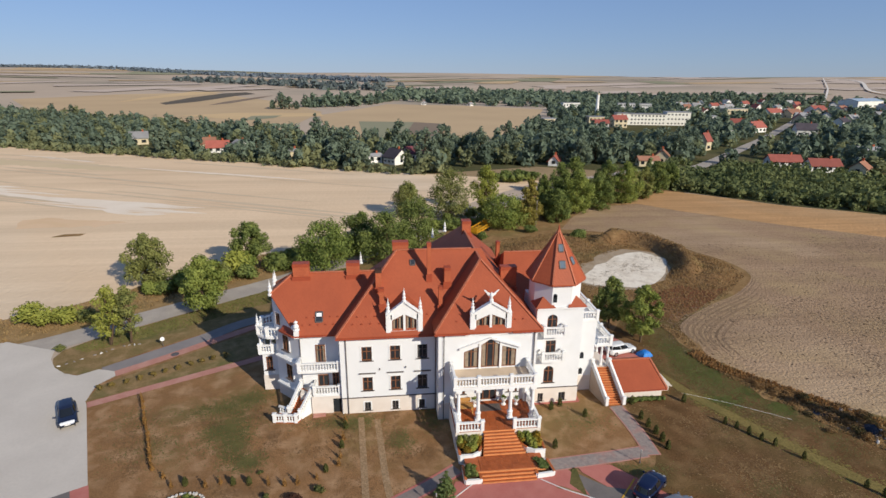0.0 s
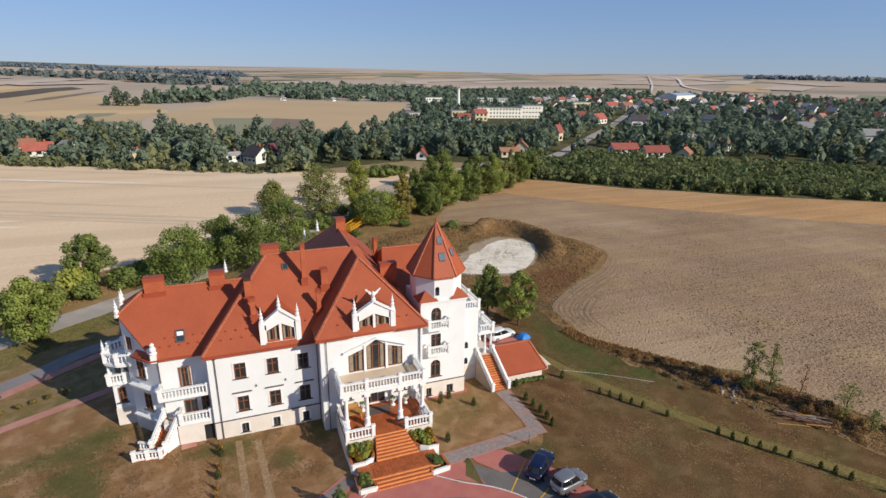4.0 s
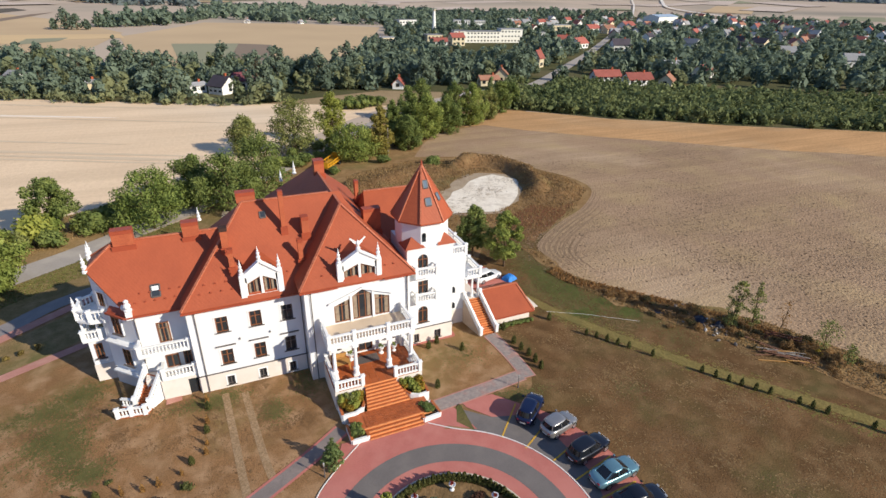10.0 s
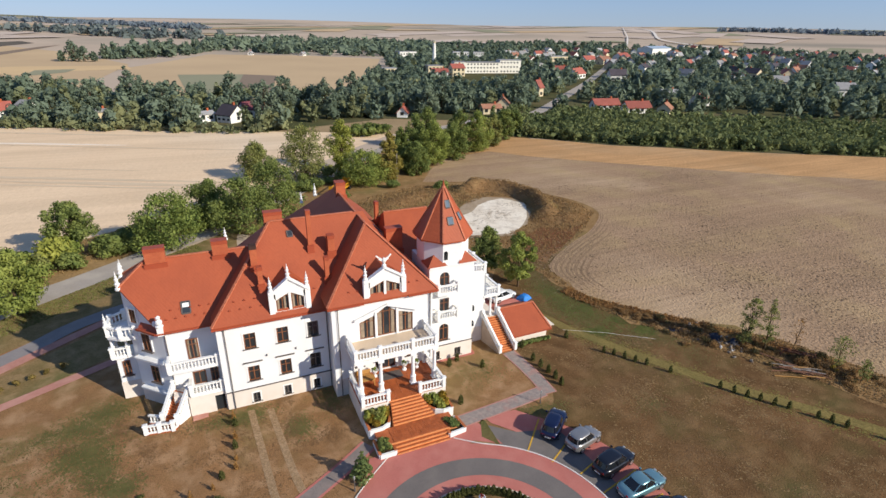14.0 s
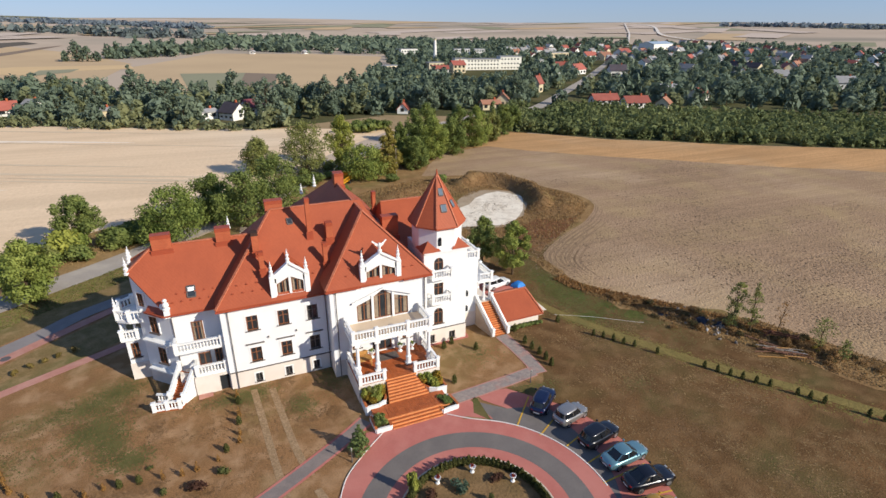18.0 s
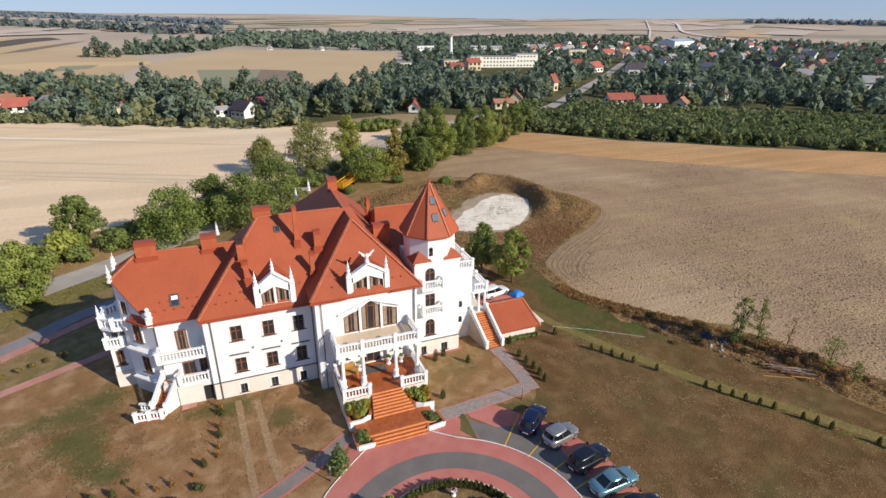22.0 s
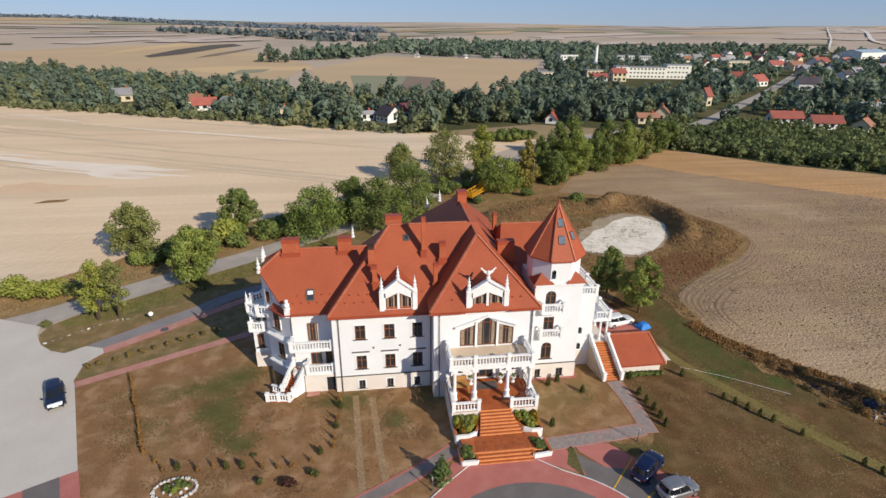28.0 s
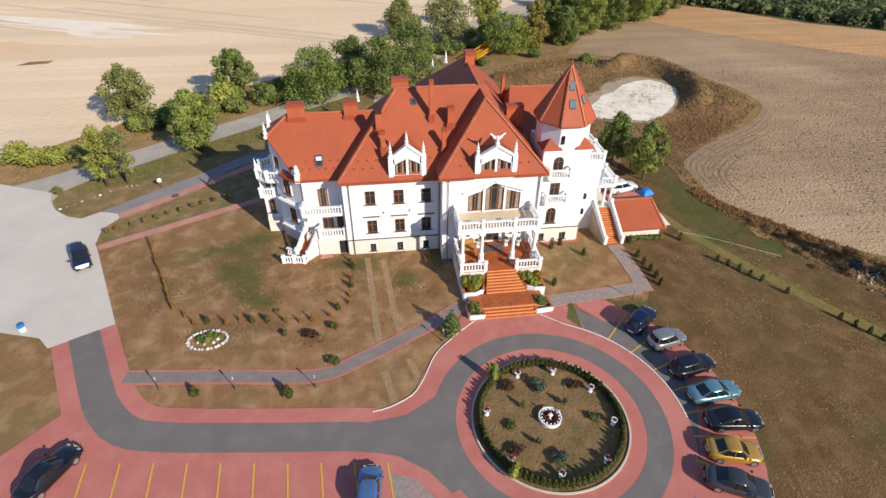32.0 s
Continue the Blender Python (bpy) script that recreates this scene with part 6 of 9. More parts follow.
v, f = leaf_cloud(rng, [(0, 0, 0.2), (0, 0, 0.4), (0, 0, 0.62), (0, 0, 0.82)], [0.24, 0.2, 0.15, 0.09], 110, 0.09, 1.0)
v[:, 2] = np.maximum(v[:, 2], 0)
BUSH["o"] = cloud_mesh("dry_thuja", v, f, LEAF_O)
for x, y in ((39.04, -5.78), (39.77, -6.62), (40.47, -7.58), (41.08, -8.6), (41.82, -9.54), (43.21, -11.6), (45.91, -15.61), (46.62, -16.68), (47.26, -17.69), (47.96, -18.61), (48.67, -19.63), (49.46, -20.57), (50.73, -22.56), (51.42, -23.42), (51.95, -24.47), (54.0, -27.3), (54.55, -28.34), (55.6, -30.0), (56.6, -31.6), (57.6, -33.2)):
    bush(x, y, 0.62, 0.95, "t", "small dark green thuja planted in a row", name="thuja", category="shrub", group="thuja row by the field")
for x, y in ((30.92, -1.4), (30.69, -4.1), (30.81, -5.42), (31.04, -6.6), (31.13, -7.74), (31.07, -8.92), (21.75, -1.49), (20.22, -7.64), (24.92, -3.11), (36.9, -1.6), (22.9, -1.0)):
    bush(x, y, 0.8, 1.1, "t", "small green thuja on the lawn beside the path", name="thuja", category="shrub", group="thujas by the side path")
for k in range(9):
    bush(30.6 + 0.52 * k, -1.05 - 0.12 * (k % 2), 0.8, 0.6, "b", "low dark hedge bush along the outbuilding", name="hedge_bush", group="outbuilding hedge")
BUSH["y"] = bush_mesh(14, leaf_mat("dull_golden_leaf", (0.155, 0.115, 0.036), (0.32, 0.235, 0.075), 2.0), 300, 0.1)
for x, y in ((-28.16, 7.27), (-27.08, 7.72), (-25.7, 8.26), (-24.47, 8.95), (-23.27, 9.66), (-22.15, 10.28), (-20.87, 10.89), (-19.69, 11.79), (-18.54, 12.32), (-17.43, 12.86), (-16.05, 13.52)):
    bush(x, y, 0.72, 0.85, "y", "upright golden green shrub in a row", name="shrub", category="shrub", group="shrubs along the red path")
for k, (x, y) in enumerate(((-22.78, 4.98), (-22.3, 4.0), (-21.86, 3.06), (-21.3, 1.9), (-20.89, 0.93), (-20.5, 0.1), (-20.11, -0.61), (-19.6, -1.6), (-19.18, -2.55), (-18.7, -3.5), (-18.35, -4.39), (-17.9, -5.3), (-17.56, -6.14), (-17.1, -6.9), (-15.7, -8.1), (-14.6, -9.3), (-13.5, -9.1), (-11.7, -9.6), (-10.5, -9.3), (-9.4, -9.5), (-8.0, -9.6), (-6.3, -9.9), (-4.9, -10.1), (-3.8, -10.0), (-2.2, -9.6), (-1.5, -8.7), (-0.4, -8.0), (-0.3, -7.0), (-0.3, -5.5), (-0.2, -4.4), (-0.1, -2.5), (-0.2, -1.5))):
    if k in (16, 19, 20, 25, 28, 30):
        bush(x, y, 0.75, 0.95, "t", "small green shrub in a curved row on the lawn", name="shrub", category="shrub", group="shrubs on the lawn")
    else:
        bush(x, y, 0.84 if k % 3 else 0.68, 1.1 if k % 2 else 0.9, "o", "dried orange thuja in a row on the lawn", name="dry_thuja", category="shrub", group="dry thujas on the lawn")


def conifer(x, y, h, w, label, seed, leaf=LEAF_T):
    """A young spruce: straight trunk, whorls of drooping branches in tiers."""
    t = thing("conifer", label, "conifer", pose(x, y, 0.02, 0, 0, seed * 40))
    bm = bmesh.new()
    tube(bm, [(0, 0, -0.05), (0, 0, h * 0.5), (0, 0, h * 0.97)], [0.07, 0.045, 0.01], 6)
    part("trunk", bm, BARK, t)
    rng = np.random.default_rng(seed)
    cs, rs = [], []
    for k in range(26):
        zf = 0.08 + 0.86 * k / 26
        a = 2.4 * k
        r = w * 0.5 * (1 - zf) * 0.75
        cs.append((math.cos(a) * r, math.sin(a) * r, zf * h))
        rs.append(max(0.08, w * 0.26 * (1 - zf * 0.8)))
    v, f = leaf_cloud(rng, cs, rs, 900, 0.13, 0.6)
    v[:, 2] = np.maximum(v[:, 2], 0.03)
    cr = new("crown", cloud_mesh("crown", v, f, leaf))
    cr.parent = t


conifer(8.9, -13.0, 3.0, 1.9, "young green spruce beside the footpath", 3, leaf_mat("young_spruce_needle", (0.10, 0.15, 0.05), (0.23, 0.27, 0.095), 2.0))
conifer(-5.2, -18.4, 1.3, 0.8, "small sparse conifer beside the footpath", 4)
conifer(-12.7, -17.4, 0.9, 0.6, "small conifer beside the footpath", 5)
REDSHRUB = leaf_mat("dark_red_leaf", (0.075, 0.035, 0.025), (0.15, 0.075, 0.045), 3.0)
BUSH["r"] = bush_mesh(11, REDSHRUB, 220, 0.1)
BUSH["s"] = bush_mesh(12, leaf_mat("blue_spruce_needle", (0.060, 0.095, 0.060), (0.13, 0.175, 0.115), 3.0), 420, 0.1, 8)
BUSH["u"] = bush_mesh(13, leaf_mat("muted_shrub_leaf", (0.075, 0.085, 0.03), (0.185, 0.19, 0.065), 2.0), 300, 0.1)
for x, y, w, h, k, lab in ((15.0, -20.2, 1.3, 0.8, "s", "low bluish spruce in the round bed"), (15.0, -26.7, 1.2, 0.7, "s", "low bluish spruce in the round bed"), (18.7, -23.5, 1.0, 0.5, "u", "sparse green shrub in the round bed"), (11.9, -23.5, 1.0, 0.5, "u", "sparse green shrub in the round bed"),
        (12.7, -19.8, 1.4, 0.6, "r", "dark red shrub in the round bed"), (18.0, -20.5, 1.3, 0.6, "r", "dark red shrub in the round bed"), (11.8, -25.8, 1.4, 0.6, "r", "dark red shrub in the round bed"),
        (13.4, -21.9, 0.45, 0.9, "u", "small yellow-green thuja in the round bed"), (16.7, -22.0, 0.5, 1.0, "u", "small yellow-green thuja in the round bed"), (13.7, -25.2, 0.45, 0.9, "u", "small yellow-green thuja in the round bed")):
    bush(x, y, w, h, k, lab, z=0.08, name="shrub", category="shrub", group="shrubs in the round bed")
for x, y, h in ((11.55, -18.85, 2.3), (11.35, -27.5, 1.7)):
    bush(x, y, 0.9, h, "c", "tall narrow green thuja in the ring hedge", z=0.08, name="thuja", category="shrub")

# clipped hedge round the bed
for k in range(84):
    a = 2 * math.pi * k / 84
    r = 5.45
    bush(C[0] + r * math.cos(a), C[1] + r * math.sin(a), 0.74, 0.85 + 0.12 * math.sin(k * 2.3), "t", "small thuja in the ring hedge of the round bed", z=0.08, name="hedge_thuja", category="hedge plant", group="ring hedge")
for x, y in ((10.39, -22.21), (11.35, -26.45), (14.62, -28.0), (18.22, -27.29), (19.9, -24.27), (19.25, -21.0), (16.69, -18.9), (13.66, -18.85)):
    urn(x, y, 0.08, 0.85, "white stone urn with red flowers in the round bed", RED_FLOWER)

for x, y, w, h in ((45.6, 127.4, 3.9, 3.9), (48.4, 126.4, 3.6, 3.5), (51.2, 126.6, 4.2, 4.1), (53.8, 128.6, 3.2, 4.8)):
    bush(x, y, w, h, "b", "large dark green bush alone in the stubble", group="bushes in the stubble field")
# fountain bed in the middle
fo = thing("fountain", "white stone ring fountain filled with red flowers", "fountain", pose(15.2, -23.2, 0.08) @ Matrix.Scale(0.84, 4))
bm = bmesh.new()
n = 28
for r0, r1, z0, z1 in ((0.97, 1.05, 0.0, 0.34), (0.95, 1.07, 0.34, 0.4)):
    rings = [[bm.verts.new((r * math.cos(2 * math.pi * k / n), r * math.sin(2 * math.pi * k / n), z)) for k in range(n)] for r, z in ((r1, z0), (r1, z1), (r0, z1), (r0, z0))]
    for a, b in zip(rings, rings[1:] + rings[:1]):
        for k in range(n):
            bm.faces.new((a[k], a[(k + 1) % n], b[(k + 1) % n], b[k]))
part("rim", bm, WHITE, fo)
bm = bmesh.new()
lathe(bm, [(0.2, 0), (0.15, 0.1), (0.07, 0.2), (0.06, 0.45), (0.2, 0.55), (0.21, 0.6), (0.05, 0.62), (0.05, 0.75), (0.08, 0.82), (0.02, 0.95)], 12)
part("pedestal", bm, WHITE, fo)
for k in range(14):
    a = 2 * math.pi * k / 14
    bm = bmesh.new()
    lathe(bm, [(0.05, 0), (0.09, 0.05), (0.07, 0.12), (0.02, 0.15)], 6, 0.8 * math.cos(a), 0.8 * math.sin(a), 0.3)
    part("stone", bm, WHITE, fo)
v, f = leaf_cloud(np.random.default_rng(3), [(0.6 * math.cos(a), 0.6 * math.sin(a), 0.2) for a in np.arange(0, 6.28, 0.5)], [0.25] * 13, 700, 0.09)
fl = new("flower_bed", cloud_mesh("flower_bed", v, f, RED_FLOWER))
fl.parent = fo
for k in range(4):
    a = 0.4 + k * math.pi / 2
    urn(15.2 + 0.85 * math.cos(a), -23.2 + 0.85 * math.sin(a), 0.415, 0.27, "small white urn at the fountain rim", RED_FLOWER)
# planter shrubs at the steps
for x, y, w, k in ((11.2, -7.6, 0.8, "g"), (12.2, -7.6, 1.0, "c"), (11.3, -8.4, 0.8, "g"), (12.1, -8.3, 0.9, "c"), (11.7, -8.0, 0.6, "a"), (12.6, -7.9, 0.5, "g"), (17.0, -7.6, 0.7, "g"), (17.9, -7.6, 1.1, "c"), (18.3, -8.3, 0.7, "g"), (17.6, -8.3, 0.8, "c"), (18.4, -7.6, 0.6, "g"), (17.4, -7.9, 0.5, "a"), (11.0, -7.35, 0.9, "c"), (11.7, -7.3, 1.0, "d"), (12.4, -7.3, 0.9, "c"), (12.85, -7.4, 0.6, "g"), (10.95, -8.0, 0.7, "g"), (16.8, -7.3, 0.8, "c"), (17.5, -7.3, 1.0, "a"), (18.3, -7.3, 1.0, "g"), (18.45, -7.9, 0.7, "g"), (17.9, -8.5, 0.7, "c"), (11.5, -8.6, 0.7, "g")):
    bush(x, y, w, 0.75 if y < -7.4 else 1.15, k, "flowering green shrub in the step planter", z=0.86, name="shrub", category="shrub", group="shrubs in the step planters")
for x, y in ((11.4, -10.3), (11.6, -11.0), (18.0, -10.2), (18.2, -10.8)):
    bush(x, y, 1.1, 0.8, "b", "dark green shrub in the lower step planter", z=0.36, name="shrub", category="shrub", group="shrubs in the step planters")

# stone ring bed on the lawn, flower pot, dark bench
ringbed = thing("rock_bed", "oval bed ringed with white painted stones", "flower bed", pose(-13.0, -11.4, 0.02))
bm = bmesh.new()
bmesh.ops.create_icosphere(bm, subdivisions=1, radius=0.2)
for v_ in bm.verts:
    v_.co *= 0.85 + 0.3 * noise.noise(v_.co * 5)
ROCK = bpy.data.meshes.new("stone")
bm.to_mesh(ROCK)
bm.free()
ROCK.materials.append(mat("whitewashed_stone", (0.60, 0.57, 0.52), (0.45, 0.42, 0.38), 0.85, 3, 10, 0.3, 0.5, vary=0.25))
rnd = random.Random(12)
for k in range(30):
    a = 2 * math.pi * k / 30 + rnd.uniform(-0.06, 0.06)
    share("stone", ROCK, ringbed, Matrix.Translation((1.7 * math.cos(a), 1.15 * math.sin(a), 0.08)) @ pose(0, 0, 0, rnd.uniform(0, 90), 0, rnd.uniform(0, 360)) @ Matrix.Diagonal((rnd.uniform(0.8, 1.3), rnd.uniform(0.7, 1.1), 0.85, 1)))
for k in range(9):
    a = 0.9 * k
    share("stone", ROCK, ringbed, Matrix.Translation((0.9 * math.cos(a), 0.5 * math.sin(a), 0.06)) @ pose(0, 0, 0, 0, 0, 50 * k))
for dx, dy, k in ((0, -0.2, "c"), (-0.7, 0.1, "b"), (0.7, 0.2, "b"), (0.2, 0.45, "a")):
    bush(-13.0 + dx, -11.4 + dy, 0.8, 0.45, k, "low green plant in the rock bed", z=0.03, name="plant", category="plant", group="rock bed plants")
for x, y, w, h, k, lab in ((-4.0, -12.0, 1.8, 0.7, "r", "low dark reddish shrub on the dry lawn"), (-6.3, -11.6, 0.7, 0.7, "u", "low green shrub on the dry lawn"), (-1.8, -11.0, 1.0, 0.7, "u", "low green shrub on the dry lawn"), (-1.7, -15.1, 1.3, 0.5, "u", "low green shrub on the dry lawn"), (-7.4, -8.2, 0.6, 0.3, "u", "low green shrub on the dry lawn")):
    bush(x, y, w, h, k, lab, name="shrub", category="shrub", group="low shrubs on the lawn")


def lamp_post(x, y, h=1.55):
    l = thing("lamp_post", "short slim garden lamp post beside the footpath", "lamp", pose(x, y, 0), group="garden lamps")
    bm = bmesh.new()
    lathe(bm, [(0.07, 0), (0.07, 0.25), (0.035, 0.35), (0.03, h - 0.35)], 8)
    part("pole", bm, PIPE, l)
    bm = bmesh.new()
    lathe(bm, [(0.05, h - 0.35), (0.07, h - 0.2), (0.08, h - 0.05), (0.04, h)], 10)
    part("lantern", bm, LANTERN, l)


LANTERN = mat("frosted_lantern", (0.36, 0.35, 0.32), (0.28, 0.27, 0.25), 0.3, 3, 20, 0.0, 0.1)
for x, y in ((-15.65, -16.6), (-9.5, -17.3), (-3.0, -17.9), (27.4, -10.6), (8.0, -14.0)):
    lamp_post(x, y)

# ---- vehicles ----
TYRE = mat("tyre_rubber", (0.02, 0.02, 0.02), (0.03, 0.03, 0.03), 0.8, 4, 30, 0.1, 0.3)
RIM = mat("alloy_rim", (0.55, 0.55, 0.56), (0.45, 0.45, 0.46), 0.3, 4, 30, 0.0, 0.1, metal=0.8)
LAMPGLASS = glass_mat("headlamp_glass", (0.30, 0.31, 0.33), 0.1)
REDLAMP = glass_mat("tail_lamp", (0.30, 0.012, 0.01), 0.15)
CARGLASS = glass_mat("car_glass", (0.012, 0.014, 0.017), 0.04)


def car(m, paint, label, length=4.3, wide=1.75, tall=1.45, style="hatch", nose=None):
    """A parked car with its nose along +x: lofted body, glazed cabin, wheels with rims, lamps, mirrors, plates."""
    c = thing("car", label, "car", m, group="parked cars")
    L, W = length / 2, wide / 2
    belt = 0.88 if style != "van" else 1.0
    bonnet = belt - 0.06
    rear_deck = belt + 0.02 if style == "sedan" else belt + 0.08
    def side(u):
        """Half width, sill and top of the body at u, from the tail (-1) to the nose (1)."""
        w = 1.0 - 0.30 * max(0.0, (abs(u) - 0.62) / 0.38) ** 2.4
        lo = 0.20 + 0.20 * max(0.0, (abs(u) - 0.8) / 0.2) ** 2
        if u < -0.2:
            hi = belt + (rear_deck - belt) * min(1.0, (-u - 0.2) / 0.5) - 0.30 * max(0.0, (-u - 0.86) / 0.14) ** 2.2
        else:
            hi = belt + (bonnet - 0.04 - belt) * min(1.0, (u + 0.2) / 0.8) - 0.12 * max(0.0, (u - 0.5) / 0.4) ** 2 - 0.26 * max(0.0, (u - 0.86) / 0.14) ** 2.2
        return w, lo, hi

    bm = bmesh.new()
    rings = []
    for u in (-1.0, -0.97, -0.9, -0.8, -0.65, -0.45, -0.2, 0.1, 0.35, 0.55, 0.7, 0.82, 0.91, 0.97, 1.0):
        wf, lo, hi = side(u)
        w = W * wf
        prof = [(-w * 0.88, lo), (-w * 0.98, lo + 0.08), (-w, lo + 0.2), (-w * 0.99, hi - 0.2), (-w * 0.94, hi - 0.07), (-w * 0.8, hi - 0.01), (-w * 0.4, hi + 0.02), (0, hi + 0.03)]
        prof += [(-y, z) for y, z in prof[-2::-1]]
        rings.append([bm.verts.new((u * L, y, z)) for y, z in prof])
    for a, b in zip(rings, rings[1:]):
        for k in range(len(a)):
            bm.faces.new((a[k], b[k], b[(k + 1) % len(a)], a[(k + 1) % len(a)]))
    bm.faces.new(rings[0])
    bm.faces.new(rings[-1][::-1])
    bmesh.ops.recalc_face_normals(bm, faces=bm.faces[:])
    body = part("body", bm, paint, c)
    smooth(body)
    # cabin: rounded rings from the belt line up to the domed roof
    xr0, xr1, xf1, xf0 = {"sedan": (-L * 0.78, -L * 0.30, L * 0.06, L * 0.46), "hatch": (-L * 0.94, -L * 0.80, L * 0.08, L * 0.48), "van": (-L * 0.93, -L * 0.84, L * 0.22, L * 0.56)}[style]
    wb, wt = W * 0.88, W * 0.70
    z0, z1 = belt - 0.05, tall

    def cabin(kk, inset, angles):
        xa, xb, w = xr0 + (xr1 - xr0) * kk + inset, xf0 + (xf1 - xf0) * kk - inset, wb + (wt - wb) * kk - inset
        out = []
        for q in angles:
            cq, sq = math.cos(q), math.sin(q)
            out.append(((xa + xb) / 2 + (xb - xa) / 2 * math.copysign(abs(cq) ** 0.5, cq), w * math.copysign(abs(sq) ** 0.5, sq), z0 + (z1 - z0) * kk))
        return out

    ANG = [2 * math.pi * k / 24 for k in range(24)]

    def shell(name, levels, material, cap):
        bm = bmesh.new()
        rows = [[bm.verts.new(p) for p in cabin(kk, inset, ANG)] for kk, inset in levels]
        for a, b in zip(rows, rows[1:]):
            for k in range(24):
                bm.faces.new((a[k], a[(k + 1) % 24], b[(k + 1) % 24], b[k]))
        if cap:
            bm.faces.new(rows[-1])
        smooth(part(name, bm, material, c))

    shell("glass", ((0.0, 0.0), (0.4, 0.0), (0.86, 0.0)), CARGLASS, False)
    shell("roof", ((0.80, -0.015), (0.88, 0.0), (0.94, 0.06), (0.98, 0.17), (1.0, 0.34)), paint, True)
    for q in (0.62, -0.62, math.pi - 0.62, math.pi + 0.62, math.pi / 2, -math.pi / 2):
        bm = bmesh.new()
        beam(bm, cabin(0.0, -0.012, (q,))[0], cabin(0.84, -0.012, (q,))[0], 0.07, 0.07)
        part("pillar", bm, paint, c)
    for sx in (-0.60, 0.62):
        for sy in (-1, 1):
            bm = bmesh.new()
            lathe(bm, [(0.20, -0.1), (0.30, -0.1), (0.32, -0.05), (0.32, 0.05), (0.30, 0.1), (0.20, 0.1)], 16)
            w = part("wheel", bm, TYRE, c)
            w.matrix_basis = pose(sx * L, sy * (W - 0.1), 0.32, 90, 0, 0)
            bm = bmesh.new()
            lathe(bm, [(0.21, -0.104), (0.05, -0.09), (0.05, 0.09), (0.21, 0.104)], 12)
            part("rim", bm, RIM, w)
    for sy in (-1, 1):
        for nm, x, z, mt in (("headlight", L - 0.15, 0.60, LAMPGLASS), ("tail_light", -L + 0.13, 0.70, REDLAMP)):
            bm = bmesh.new()
            box(bm, x - 0.12, x + 0.085, sy * W * 0.54 - 0.12, sy * W * 0.54 + 0.12, z - 0.05, z + 0.05)
            bmesh.ops.bevel(bm, geom=bm.edges[:], offset=0.03, segments=2, affect="EDGES")
            part(nm, bm, mt, c)
        bm = bmesh.new()
        box(bm, xf0 - 0.28, xf0 - 0.12, sy * (W + 0.09) - 0.09, sy * (W + 0.09) + 0.09, belt - 0.02, belt + 0.12)
        bmesh.ops.bevel(bm, geom=bm.edges[:], offset=0.03, segments=2, affect="EDGES")
        part("mirror", bm, paint, c)
    for x in (-L - 0.005, L + 0.005):
        bm = bmesh.new()
        box(bm, x - 0.012, x + 0.012, -0.26, 0.26, 0.42, 0.53)
        part("plate", bm, KERB, c)
    for x in (-L + 0.04, L - 0.04):
        bm = bmesh.new()
        box(bm, x - 0.06, x + 0.06, -W * 0.6, W * 0.6, 0.32, 0.42)
        part("bumper", bm, TYRE, c)
    if nose:
        bm = bmesh.new()
        solid(bm, [(L - 0.28, -W * 0.70, bonnet - 0.085), (L - 0.28, W * 0.70, bonnet - 0.085), (L - 0.14, W * 0.74, bonnet - 0.13), (L - 0.14, -W * 0.74, bonnet - 0.13), (L + 0.012, -W * 0.66, 0.56), (L + 0.012, W * 0.66, 0.56)], [(3, 2, 1, 0), (4, 5, 2, 3)])
        bmesh.ops.recalc_face_normals(bm, faces=bm.faces[:])
        part("front_panel", bm, nose, c, "white front panel")
    return c


def paint(name, col, metal=0.3):
    return mat(name, col, tuple(v * 0.92 for v in col), 0.28, 1.5, 60, 0.0, 0.05, metal=metal, spec=0.5, coat=0.6)


P_BLUE, P_SILVER, P_BLACK, P_TEAL, P_GOLD, P_NAVY = paint("blue_paint", (0.006, 0.011, 0.045)), paint("silver_paint", (0.34, 0.32, 0.30), 0.6), paint("black_paint", (0.010, 0.010, 0.014)), paint("teal_paint", (0.16, 0.30, 0.34), 0.5), paint("gold_paint", (0.50, 0.27, 0.04), 0.4), paint("navy_paint", (0.016, 0.022, 0.05))
P_WHITE, P_SKY, P_GREY = paint("white_paint", (0.75, 0.75, 0.74), 0.0), paint("light_blue_paint", (0.10, 0.19, 0.36), 0.4), paint("grey_paint", (0.05, 0.052, 0.056), 0.4)


for x, y, turn, p, lab, ln, st, th in ((26.6, -14.0, 40, P_BLUE, "dark blue hatchback parked in a bay", 4.1, "hatch", 1.55), (27.9, -16.6, 14, P_SILVER, "silver hatchback parked in a bay", 3.6, "hatch", 1.5), (28.6, -19.8, 12, P_BLACK, "black estate car parked in a bay", 4.2, "hatch", 1.5), (29.0, -22.6, 5, P_TEAL, "pale teal saloon car parked in a bay", 4.4, "sedan", 1.4), (29.1, -25.3, -5, P_BLACK, "black saloon car parked in a bay", 4.3, "sedan", 1.42), (27.6, -27.8, -13, P_GOLD, "golden yellow coupe parked in a bay", 3.9, "sedan", 1.38), (26.5, -30.2, -26, P_GREY, "dark grey saloon car parked in a bay", 4.4, "sedan", 1.42)):
    car(pose(x, y, 0.075, 0, 0, turn), p, lab, ln, 1.72, th, st)
car(pose(1.2, -27.6, 0.07, 0, 0, 90 - 5), P_SKY, "light blue car parked nose out in the red car park", 3.8, 1.65, 1.5, "hatch")
car(pose(-20.9, -23.6, 0.07, 0, 0, 63), P_BLACK, "black car parked in the red car park", 4.5, 1.8, 1.45, "sedan")
